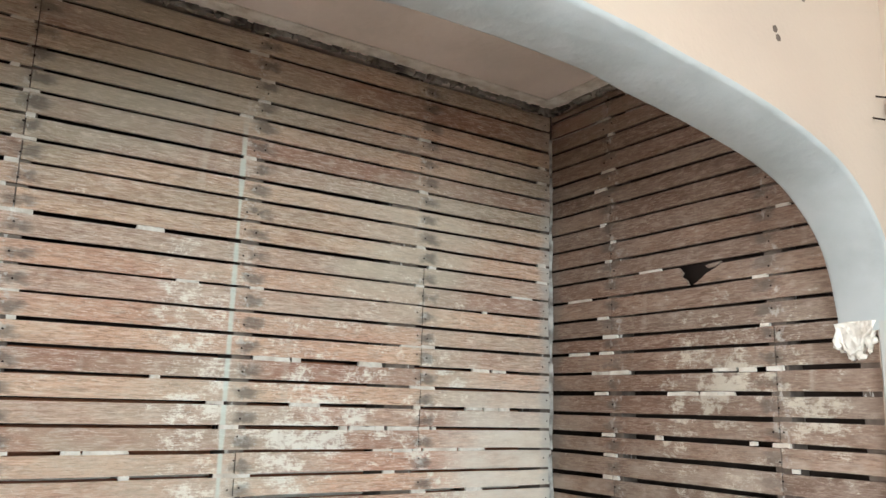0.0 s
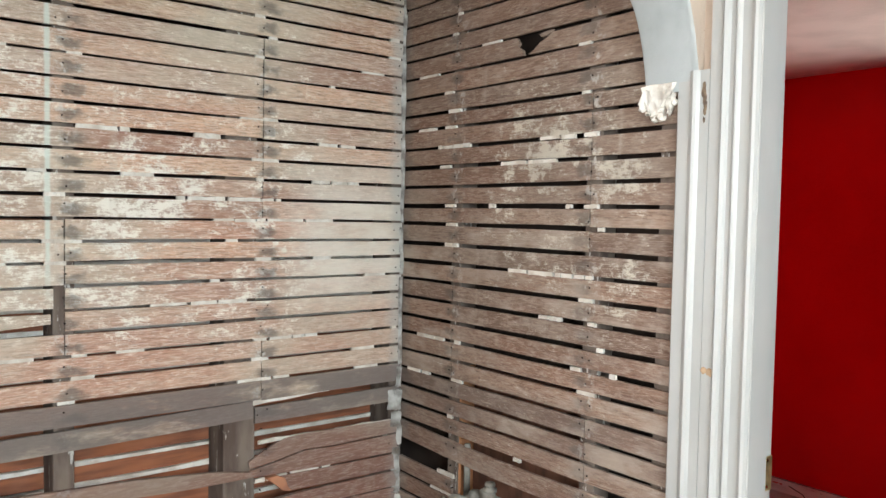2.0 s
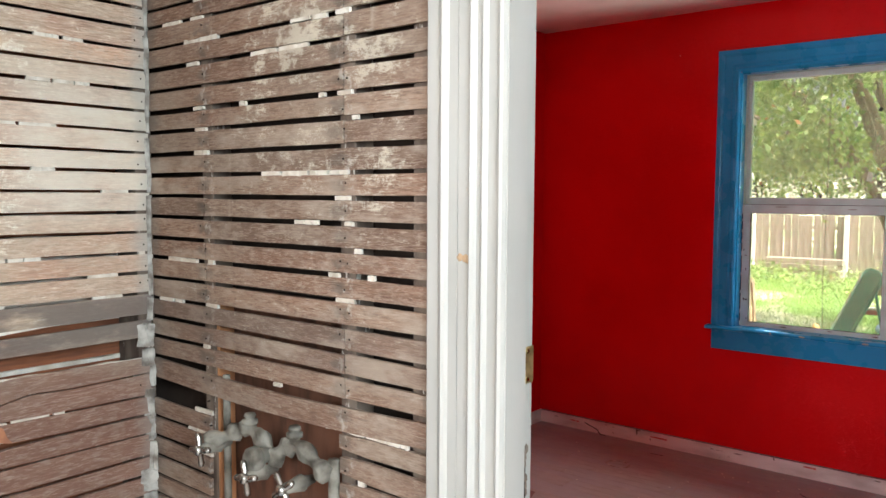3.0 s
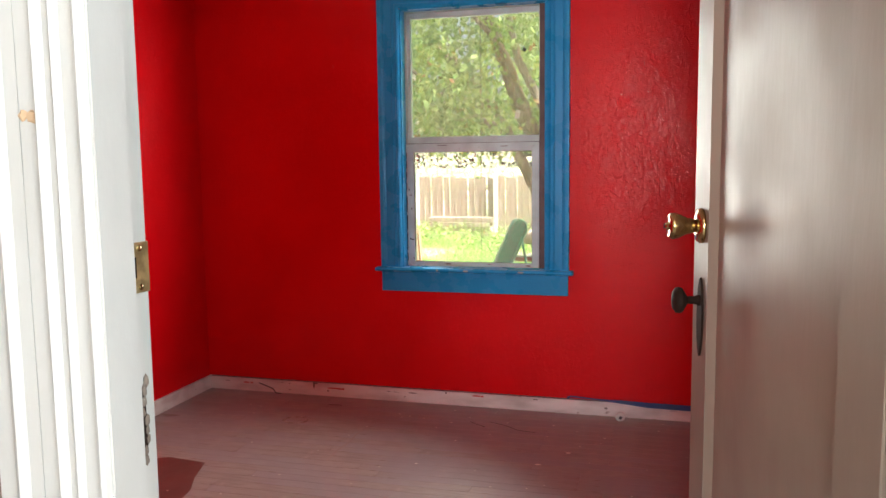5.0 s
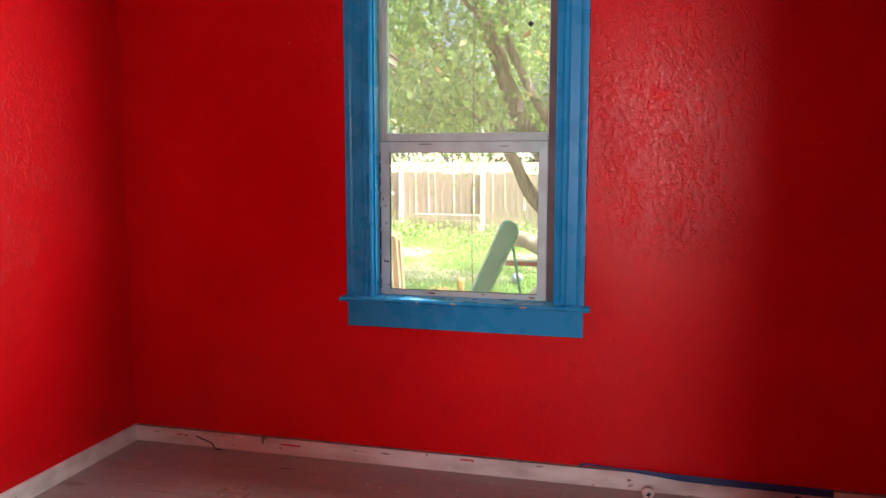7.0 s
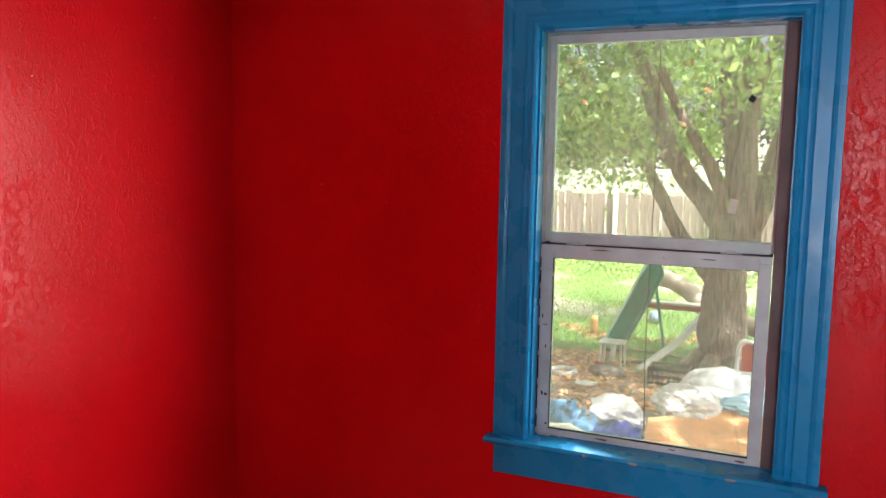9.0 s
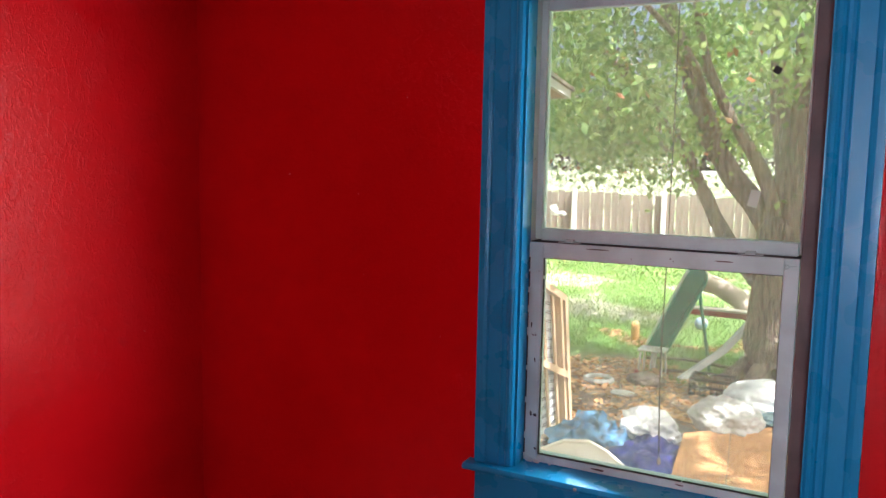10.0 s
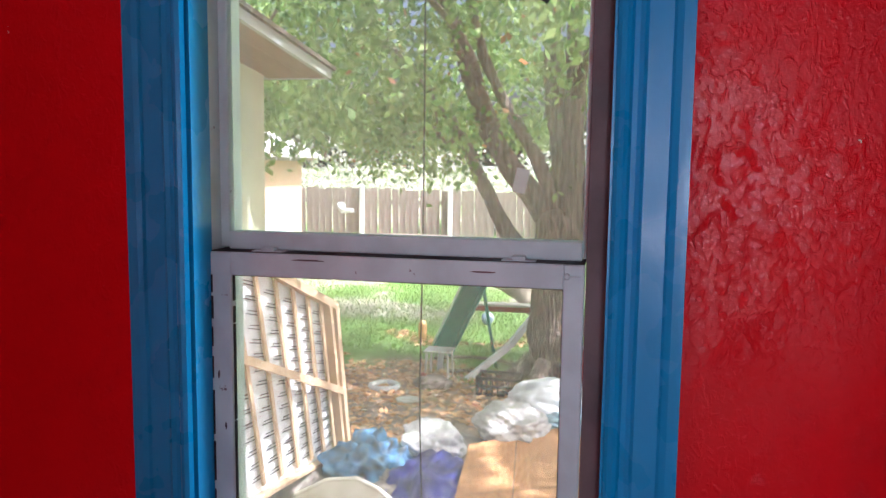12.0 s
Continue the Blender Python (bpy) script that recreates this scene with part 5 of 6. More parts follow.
for pts in (((4.234, 0.832), (4.20, 0.79), (4.177, 0.748)), ((4.254, 0.74), (4.22, 0.66), (4.165, 0.585), (4.15, 0.50)), ((4.33, 1.62), (4.335, 1.55))):
    bs2 = bmesh.new()
    add_tube(bs2, [(x, y, 0.0002) for x, y in pts], 0.0022, 5, 0.5)
    part("dark_scratch", bs2, M_SCUFF, floor, "thin dark scratch in the boards")
part("scratch", bm, mat("scuff", (0.38, 0.30, 0.28), 0.6), floor, "pale scrape across the boards")


bm = bmesh.new()
rp = random.Random(3)
edge = [(2.95, 2.12), (3.126, 2.09), (3.30, 2.20), (3.352, 2.21), (3.482, 1.999), (3.452, 1.808), (3.30, 1.76), (3.194, 1.71), (2.95, 1.66)]
bm.faces.new([bm.verts.new((x + rp.uniform(-0.006, 0.006), y + rp.uniform(-0.006, 0.006), 0.0006)) for x, y in edge])
part("bare_patch", bm, mat("dark_red_stain", (0.16, 0.06, 0.05), 0.4, color2=(0.11, 0.045, 0.04), scale=6, chips=(0.36, 0.28, 0.26), chip_at=0.72, chip_scale=16), floor, "dark red worn patch on the boards")

# ---- plumbing in the alcove wall ----
taps = thing("tub_valve", (XL + 0.02, 1.09, 0.9), "plaster-caked three-handle tub valve in the open wall", "tub valve")
px = XL - 0.01
bm = bmesh.new()
add_tube(bm, curve_points([(px - 0.045, 1.255, 0.895), (px - 0.01, 1.225, 0.905), (px, 1.195, 0.922), (px, 1.165, 0.930), (px, 1.125, 0.915), (px, 1.09, 0.888), (px, 1.055, 0.915), (px, 1.02, 0.925), (px, 0.975, 0.905), (px - 0.01, 0.93, 0.890)], 4), [0.0155 + 0.005 * math.sin(k * 1.3) for k in range(37)], 10, 0.45)
part("manifold", bm, M_PIPE, taps, "pitted grey brass manifold", smooth=True)
for y in (1.165, 1.028):
    bm = bmesh.new()
    add_lathe(bm, [(0, 0.010), (0.014, 0.011), (0.015, 0.016), (0.023, 0.016), (0.024, 0.010), (0.029, 0.010), (0.030, 0.013), (0.036, 0.011)], pose(px, y, 0.925, 0, -90, 0), 12)
    part("union_nut", bm, M_PIPE, taps, smooth=True)
bm = bmesh.new()
add_tube(bm, [(px + 0.01, 0.93, 0.915), (px + 0.01, 0.93, 0.60)], 0.011, 10)
part("riser_pipe", bm, M_PIPE, taps, smooth=True)
bm = bmesh.new()
add_tube(bm, [(px + 0.02, 1.27, 1.02), (px + 0.02, 1.27, 0.60)], 0.008, 10)
part("riser_pipe", bm, M_PIPE, taps, smooth=True)


def handle(y, z, turn, x=XL - 0.075):
    bm = bmesh.new()
    add_lathe(bm, [(0.0, 0.010), (0.02, 0.012), (0.045, 0.017), (0.05, 0.012), (0.075, 0.008)], pose(x, y, z), 12)
    st = part("valve_stem", bm, M_PIPE, taps, smooth=True)
    bm = bmesh.new()
    for a in (turn, turn + 90):
        c, s = math.cos(radians(a)), math.sin(radians(a))
        add_tube(bm, [(x, y - c * 0.034, z - s * 0.034), (x, y - c * 0.028, z - s * 0.028), (x, y, z), (x, y + c * 0.028, z + s * 0.028), (x, y + c * 0.034, z + s * 0.034)], [0.0045, 0.0068, 0.0055, 0.0068, 0.0045], 8)
    add_lathe(bm, [(-0.012, 0.0001), (-0.012, 0.007), (-0.008, 0.011), (0.008, 0.009)], pose(x, y, z), 12)
    part("cross_handle", bm, M_CHROME, st, "dull chrome cross handle", smooth=True)


handle(1.245, 0.885, 80)
handle(1.095, 0.862, 78)
handle(0.985, 0.866, 55)
bm = bmesh.new()
add_lathe(bm, [(0.0, 0.0001), (0.0, 0.018), (0.006, 0.023), (0.022, 0.024), (0.026, 0.017), (0.055, 0.013)], pose(px - 0.055, 1.10, 0.892), 18)
part("diverter_cap", bm, M_PIPE, taps, smooth=True)

# ---- floorboards, laid along the room ----
rb = random.Random(8)
x = XR0 + 0.006
cache = {}
while x < XR1 - 0.001:
    w = 0.057
    y = YR0
    while y < YR1 - 0.01:
        ln = rb.choice((0.9, 1.2, 1.5, 1.8)) if y > YR0 else rb.choice((0.3, 0.7, 1.1, 1.4))
        y1 = min(y + ln, YR1)
        if YR1 - y1 < 0.2:
            y1 = YR1
        key = round(y1 - y, 3)
        if key not in cache:
            bm = bmesh.new()
            hw, L, e = w / 2, y1 - y, 0.0007
            lo = [bm.verts.new(p) for p in ((-hw + 0.0003, 0.0006, -0.019), (hw - 0.0003, 0.0006, -0.019), (hw - 0.0003, L - 0.0006, -0.019), (-hw + 0.0003, L - 0.0006, -0.019))]
            mi = [bm.verts.new(p) for p in ((-hw + 0.0003, 0.0006, -e), (hw - 0.0003, 0.0006, -e), (hw - 0.0003, L - 0.0006, -e), (-hw + 0.0003, L - 0.0006, -e))]
            hi = [bm.verts.new(p) for p in ((-hw + 0.0010, 0.0008, 0), (hw - 0.0010, 0.0008, 0), (hw - 0.0010, L - 0.0008, 0), (-hw + 0.0010, L - 0.0012, 0))]
            for p, q in ((lo, mi), (mi, hi)):
                for i in range(4):
                    bm.faces.new((p[i], p[(i + 1) % 4], q[(i + 1) % 4], q[i]))
            bm.faces.new(hi)
            bmesh.ops.recalc_face_normals(bm, faces=bm.faces[:])
            me = bpy.data.meshes.new("floorboard")
            bm.to_mesh(me)
            bm.free()
            me.materials.append(M_FLOOR)
            cache[key] = me
        ob = new("floorboard", cache[key])
        ob.parent = floor
        ob.location = (x + w / 2, y, rb.uniform(-0.0003, 0))
        y = y1
    x += w


# ---- outdoors ----
bm = bmesh.new()
r = bmesh.ops.create_grid(bm, x_segments=2, y_segments=2, size=400)
bmesh.ops.translate(bm, verts=bm.verts[:], vec=(0, 0, GROUND))
ground = part("ground", bm, M_GROUND, kind=S)
GZ = GROUND


def fence(x, y0, y1):
    f = thing("fence", (x, (y0 + y1) / 2, GZ), "weathered brown board fence with white posts", "fence")
    me = None
    r = random.Random(2)
    y = y0
    while y < y1:
        if me is None:
            bm = bmesh.new()
            add_box(bm, 0, 0.02, 0, 0.175, 0, 1.74)
            b = part("board", bm, M_FENCE, f)
            b.matrix_parent_inverse = chain(f).inverted()
            me = b.data
        else:
            b = new("board", me)
            b.parent = f
            b.matrix_parent_inverse = chain(f).inverted()
        b.location = (x + r.uniform(-0.01, 0.01), y, GZ + r.uniform(-0.03, 0.05))
        b.rotation_euler = (radians(r.uniform(-0.6, 0.6)), 0, 0)
        y += r.choice((0.182, 0.19, 0.19, 0.215))
    for z in (0.35, 1.35):
        boxes("rail", [(x + 0.03, x + 0.07, y0, y1, GZ + z, GZ + z + 0.09)], M_FENCE, f)
    for y in (-2.8, -0.3, 2.2, 4.73, 7.22, 9.7, 12.2):
        boxes("post", [(x - 0.13, x - 0.02, y - 0.06, y + 0.06, GZ, GZ + 1.86)], M_POST, f, "white painted post", bevel=0.008)
    return f


fence(24.0, -5.0, 14.0)

# neighbour's white patio roof past the fence
patio = thing("patio_cover", (31, 4, GZ), "white patio cover beyond the fence", "patio cover")
boxes("roof", [(30.0, 34, -6, 6.5, 1.32, 1.50)], M_POST, patio)
for y in (-5.5, -1.5, 2.5, 6.2):
    boxes("post", [(30.1, 30.2, y, y + 0.1, GZ, 1.32)], M_POST, patio)

# house wing with its eave, to the side of the window
wing = thing("house_wing", (6.2, 3.2, GZ), "pale green house wing with an open brown eave", "house")
WY = 2.61
bm = bmesh.new()
add_prism(bm, [(XO + 0.4, GZ), (7.75, GZ), (7.75, 2.058), (XO + 0.4, 2.38)], 1, WY, WY + 3.0)
part("wall", bm, M_SIDING, wing, "pale green boarded wall")


def roof_slab(name, x0, x1, y0, y1, low, high, material, label):
    """A slab that follows the wing's roof, which falls away from the house."""
    slope = lambda x: 2.045 + 0.12 * (7.86 - x)
    bm = bmesh.new()
    add_prism(bm, [(x0, slope(x0) + low), (x1, slope(x1) + low), (x1, slope(x1) + high), (x0, slope(x0) + high)], 1, y0, y1)
    part(name, bm, material, wing, label)


for k in range(3):
    roof_slab("soffit", XO + 0.1, 7.838, 2.242 + k * 0.13, 2.368 + k * 0.13, 0.0, 0.014, M_SOFFIT, "bare brown soffit board")
roof_slab("fascia", XO + 0.1, 7.86, 2.212, 2.238, -0.004, 0.05, M_TRIM, "weathered white fascia")
roof_slab("fascia", 7.841, 7.86, 2.2385, WY + 3.0, -0.004, 0.05, M_TRIM, "weathered white fascia")
roof_slab("roof", XO + 0.1, 7.88, 2.19, WY + 3.0, 0.051, 0.075, M_STUD, "dark thin roofing")
garage = thing("garage", (24, 11, GZ), "apricot stucco garage with a pale roof", "garage")
boxes("wall", [(16.5, 22, 8.2, 13, GZ, 1.70)], M_STUCCO, garage)
bm = bmesh.new()
add_prism(bm, [(7.8, 1.66), (10.6, 2.95), (13.4, 1.66), (13.4, 1.74), (10.6, 3.03), (7.8, 1.74)], 0, 16.0, 22.4)
part("roof", bm, M_ROOF, garage)
for k in range(8):
    boxes("rafter_tail", [(16.4 + k * 0.8, 16.45 + k * 0.8, 7.82, 8.2, 1.58, 1.70)], M_TRIM, garage)
panels = thing("panel_stack", (20.4, 8.8, GZ), "pale board panels leaning on the garage", "panel")
for k in range(3):
    bm = bmesh.new()
    add_box(bm, -0.02, 0.02, -0.5, 0.5, 0, 1.25, pose(20.6 - k * 0.5, 8.05 + k * 0.02, GZ, -6, 0, 90))
    part("panel", bm, M_TICK, panels)

# ---- tree ----
tree = thing("tree", (12.1, 1.1, GZ), "big leafy yard tree with a forked rough trunk", "tree")
TX = 12.1
bm = bmesh.new()
add_tube(bm, curve_points([(TX, 1.06, GZ - 0.05), (TX, 1.08, GZ + 0.25), (TX, 1.10, -0.3), (TX, 1.09, 0.3), (TX + 0.02, 1.08, 0.75), (TX + 0.1, 1.0, 1.1)], 5), [0.42, 0.36, 0.32, 0.29, 0.27, 0.26] + [0.245] * 14 + [0.25, 0.27, 0.28, 0.26, 0.20, 0.12], 20, 0.45)
for a in range(7):
    t = a * 0.9
    add_tube(bm, [(TX + 0.25 * math.cos(t), 1.06 + 0.25 * math.sin(t), GZ + 0.22), (TX + 0.45 * math.cos(t), 1.06 + 0.45 * math.sin(t), GZ + 0.04), (TX + 0.8 * math.cos(t), 1.06 + 0.8 * math.sin(t), GZ - 0.06)], [0.12, 0.10, 0.03], 8, 0.4)
part("trunk", bm, M_BARK, tree, "thick furrowed grey-brown trunk", smooth=True)
BOUGHS = [
    ([(TX, 1.02, 0.55), (TX, 1.15, 0.85), (TX, 1.302, 1.095), (TX, 1.643, 1.551), (TX - 0.05, 1.892, 2.016), (TX - 0.1, 2.119, 2.619), (TX - 0.3, 2.4, 3.5), (TX - 0.5, 2.7, 4.4)], 0.17, 0.07),
    ([(TX + 0.1, 1.15, 0.10), (TX + 0.1, 1.426, 0.483), (TX + 0.05, 1.668, 0.808), (TX, 1.92, 1.273), (TX, 2.106, 1.677), (TX, 2.5, 2.3), (TX, 3.2, 3.0)], 0.11, 0.05),
    ([(TX - 0.05, 1.08, 0.85), (TX - 0.1, 1.262, 1.494), (TX - 0.15, 1.607, 2.082), (TX - 0.2, 1.93, 2.747), (TX - 0.3, 2.1, 3.6)], 0.09, 0.045),
    ([(TX, 1.02, 0.7), (TX, 1.018, 0.976), (TX, 1.063, 1.759), (TX, 1.161, 2.403), (TX, 1.206, 3.168), (TX, 1.3, 4.5)], 0.16, 0.08),
    ([(TX - 0.05, 0.93, 0.75), (TX - 0.1, 0.924, 1.438), (TX - 0.1, 0.914, 2.273), (TX - 0.1, 0.938, 3.154), (TX - 0.1, 0.8, 4.5)], 0.14, 0.07),
    ([(TX + 0.05, 0.98, 0.45), (TX + 0.05, 0.90, 0.719), (TX, 0.807, 0.987), (TX, 0.616, 1.701), (TX - 0.1, 0.423, 2.267), (TX - 0.3, -0.1, 3.1), (TX - 0.4, -1.2, 3.8)], 0.19, 0.06),
    ([(TX - 0.05, 1.892, 2.016), (TX - 0.7, 1.85, 2.3), (TX - 1.7, 1.9, 2.7), (TX - 2.8, 2.2, 3.1)], 0.07, 0.02),
    ([(TX, 2.106, 1.7), (TX + 0.4, 3.0, 2.1), (TX + 0.6, 4.2, 2.7), (TX + 0.4, 5.4, 3.2)], 0.07, 0.02),
    ([(TX - 0.1, 0.914, 2.273), (TX - 1.0, 0.7, 2.8), (TX - 2.2, 0.3, 3.3)], 0.07, 0.02),
]
for pts, r0, r1 in BOUGHS:
    bm = bmesh.new()
    cp = curve_points(pts, 5)
    add_tube(bm, cp, [r0 + (r1 - r0) * k / (len(cp) - 1) for k in range(len(cp))], 12, 0.35)
    part("limb", bm, M_BARK, tree, smooth=True)
rt = random.Random(31)
bm = bmesh.new()
centres = []
nr = np.random.default_rng(77)


def cluster(c, n, s):
    centres.append(np.asarray(c) + nr.normal(size=(n, 3)) * np.array(s))


for k in range(620):
    # an uneven crown: lower and fuller to the garage side, open over the fork
    y = rt.uniform(-4.5, 6.5)
    x = rt.uniform(8.4, 16)
    low = 1.86 + 0.35 * noise.noise(Vector((x * 0.5, y * 0.7, 1))) + (0.5 if y < 1.2 else 0.0) + max(0, abs(y - 2) - 3.0) * 0.2 + (0.15 if y > 3.4 else 0)
    top = 5.6 - 0.10 * ((x - 12) ** 2 + (y - 1) ** 2) ** 0.9 * 0.5
    z = low + (max(top, low + 0.4) - low) * rt.random() ** 1.5
    if x < 12.0 and abs(y - 1.15) < 1.05 and z < 3.1 and rt.random() < 0.78:
        continue
    if x > 12.8 and rt.random() < 0.4:
        continue
    cluster((x, y, z), 150, (0.21, 0.23, 0.15))
    if k % 4 == 0:
        p = Vector((x, y, z))
        add_tube(bm, [p + Vector((0.3 * rt.uniform(-1, 1), 0.3 * rt.uniform(-1, 1), 0.3)), p, p + Vector((0.35 * rt.uniform(-1, 1), 0.4 * rt.uniform(-1, 1), -0.1))], [0.018, 0.012, 0.004], 4)
part("twigs", bm, M_BARK, tree, kind="stuff")
for c, n in (((11.4, 2.2, 1.55), 130), ((11.6, 3.0, 1.65), 120), ((12.3, 2.6, 1.5), 110), ((11.9, 0.55, 1.45), 110), ((12.4, 0.1, 1.35), 140), ((12.2, -0.3, 1.2), 120), ((11.7, 3.8, 1.75), 140), ((11.5, 4.6, 1.8), 140), ((12.8, 3.4, 1.6), 120), ((11.9, 1.45, 2.0), 60), ((10.9, 2.6, 1.85), 120)):
    cluster(c, n, (0.22, 0.26, 0.14))
# unseen high leaves, added to shade the rubbish and the wing from the sun
high = np.stack([nr.uniform(4.9, 11.5, 6500), nr.uniform(-6.5, 2.5, 6500), nr.uniform(4.2, 6.5, 6500)], 1)
high = high[[noise.noise(Vector(p) * 0.55) > -0.22 for p in high]]
flakes("unseen_crown_shade", high, 0.17, 0.4, M_LEAF, tree, 15, shape=0.5)
flakes("crown", np.concatenate(centres), 0.048, 0.9, M_LEAF, tree, 5, shape=0.55)

shrub = thing("shrub", (27, 4, GZ), "pale flowering shrubs beyond the fence", "shrub")
cs = []
for k in range(110):
    c = (rt.uniform(26, 29), rt.uniform(-6, 11), rt.uniform(0.2, 2.4 + 0.5 * math.sin(k)))
    cs.append(np.asarray(c) + nr.normal(size=(60, 3)) * np.array((0.5, 0.5, 0.35)))
flakes("shrub_leaves", np.concatenate(cs), 0.085, 0.2, M_PALE, shrub, 6, shape=0.6)
weeds = thing("weeds", (21, 4, GZ), "green weeds and low bushes along the fence", "bush")
cs = []
for k in range(120):
    y = rt.uniform(-4, 13)
    c = (rt.uniform(19, 23.6), y, GZ + rt.uniform(0.05, 0.32 + 0.12 * math.sin(y * 2)))
    cs.append(np.asarray(c) + nr.normal(size=(70, 3)) * np.array((0.4, 0.4, 0.13)))
flakes("weed_leaves", np.concatenate(cs), 0.06, 0.0, M_LEAF, weeds, 7, shape=0.5)

# grass blades and leaf litter
n = 60000
gx, gy = nr.uniform(10.8, 22, n) ** 1.0, nr.uniform(-1.5, 9, n)
keep = np.array([noise.noise(Vector((a * 0.7, b * 0.7, 2))) + 0.55 * noise.noise(Vector((a * 2.3, b * 2.3, 5))) + (a - 12.6) * 0.30 > 0.0 for a, b in zip(gx, gy)])
gx, gy = gx[keep], gy[keep]
h = nr.uniform(0.025, 0.085, len(gx))[:, None]
base = np.stack([gx, gy, np.full(len(gx), GZ - 0.005)], 1)
lean = nr.normal(size=(len(gx), 3)) * np.array((0.03, 0.03, 0))
side = nr.normal(size=(len(gx), 3)) * np.array((1, 1, 0))
side = side / np.linalg.norm(side, axis=1)[:, None] * 0.007
v = np.stack([base - side, base + side, base + lean + np.array((0, 0, 1)) * h], 1).reshape(-1, 3)
me = bpy.data.meshes.new("grass")
me.from_pydata(v.tolist(), [], np.arange(len(v)).reshape(-1, 3).tolist())
me.materials.append(M_GRASS)
tagged(new("grass", me), "short patchy green grass on bare soil", "grass", kind="stuff")
n = 15000
lx, ly = nr.uniform(8.6, 14.5, n), nr.uniform(-0.5, 5.5, n)
ok = np.array([noise.noise(Vector((a * 0.8, b * 0.8, 8))) > -0.12 + (a - 11.5) * 0.12 for a, b in zip(lx, ly)])
c = np.stack([lx[ok], ly[ok], GZ + nr.uniform(0.005, 0.03, ok.sum())], 1)
tagged(flakes("leaf_litter", c, 0.038, 0.0, M_LITTER, None, 9, shape=0.55, flat=0.8), "dry fallen leaves scattered on the soil", "fallen leaves")

# ---- leaning slatted base ----
A, B = Vector((7.350, 2.522, -0.476)), Vector((8.600, 2.374, -0.586))
TRt, TLt = Vector((8.200, 2.329, 0.563)), Vector((6.750, 2.438, 1.143))
slat = thing("bed_base", (9.0, 2.9, GZ), "stripped slatted bed base leaning upright with pale lining", "bed base")
u = (B - A).normalized()
LN = (B - A).length
nrm = Vector((-u.y, u.x, 0))


def at(s, h, d=0.0):
    """A point on the base: s along, h up (0 to 1), d out of its plane."""
    lowp = A + (B - A) * s
    hi = TLt + (TRt - TLt) * s
    return lowp + (hi - lowp) * h + nrm * d


def plank(bm, p, q, w, th):
    d = (q - p).normalized()
    s = d.cross(nrm).normalized() * w / 2
    t = nrm * th / 2
    vs = [bm.verts.new(x) for x in (p - s - t, p + s - t, p + s + t, p - s + t, q - s - t, q + s - t, q + s + t, q - s + t)]
    for f in ((0, 1, 2, 3), (7, 6, 5, 4), (0, 4, 5, 1), (1, 5, 6, 2), (2, 6, 7, 3), (3, 7, 4, 0)):
        bm.faces.new([vs[i] for i in f])


bm = bmesh.new()
q = [at(-0.02, 0.0, 0.034), at(1.0, 0.0, 0.034), at(1.0, 1.0, 0.034), at(-0.02, 1.0, 0.034)]
vs = [bm.verts.new(p) for p in q] + [bm.verts.new(p + nrm * 0.02) for p in q]
for f in ((0, 1, 2, 3), (7, 6, 5, 4), (0, 4, 5, 1), (1, 5, 6, 2), (2, 6, 7, 3), (3, 7, 4, 0)):
    bm.faces.new([vs[i] for i in f])
part("lining", bm, M_TICK, slat, "pale fabric lining")
for s in (0.12, 0.29, 0.45, 0.60, 0.74, 0.87):
    bm = bmesh.new()
    plank(bm, at(s, 0.04, 0.012), at(s, 0.98, 0.012), 0.031, 0.016)
    part("slat", bm, M_PINE, slat)
for a, b, w in ((at(1.0, 0.0), at(1.0, 1.0), 0.05), (at(0.0, 1.0), at(1.0, 1.0), 0.05), (at(0.0, 0.0), at(1.0, 0.0), 0.02), (at(0.93, 0.0), at(0.93, 1.0), 0.035)):
    bm = bmesh.new()
    plank(bm, a, b, w, 0.06)
    part("frame_rail", bm, M_PINE, slat)
bm = bmesh.new()
plank(bm, at(-0.02, 0.60, -0.03), at(1.0, 0.42, -0.03), 0.05, 0.02)
part("cross_slat", bm, M_PINE, slat)
bm = bmesh.new()
for k in range(15):
    hgt = 0.06 + k * 0.060
    for s in (0.04, 0.20, 0.37, 0.53, 0.67, 0.80):
        p, q = at(s, hgt, 0.031), at(s + 0.10, hgt + 0.008, 0.031)
        plank(bm, p, q, 0.006, 0.004)
        plank(bm, at(s + 0.02, hgt + 0.015, 0.031), at(s + 0.09, hgt + 0.023, 0.031), 0.006, 0.004)
part("spring_wires", bm, M_WIRE, slat, "rows of thin dark wires", kind="stuff")


# ---- rubbish by the house ----
prop = thing("rubble_heap", (7.9, 2.45, GZ), "earth and rags heaped under the bed base", "heap")
bm = bmesh.new()
lump(bm, (8.0, 2.45, GZ + 0.0), (1.0, 0.42, 0.34), 91, 0.6, 4)
part("earth", bm, M_RAG, prop, smooth=True)
board = thing("strand_board", (9.1, 1.1, GZ), "orange strand board sheet lying aslant on rubbish", "board")
bm = bmesh.new()
P0, P1, P2, P3 = Vector((7.05, 1.34, -0.57)), Vector((8.35, 1.40, -0.385)), Vector((9.35, 0.20, -0.385)), Vector((7.35, -0.15, -0.57))
rows = []
for i in range(9):
    a, b = P0.lerp(P1, i / 8), P3.lerp(P2, i / 8)
    rows.append([a.lerp(b, j / 8) for j in range(9)])
vt = [[bm.verts.new(p) for p in row] for row in rows]
vb = [[bm.verts.new(p - Vector((0, 0, 0.015))) for p in row] for row in rows]
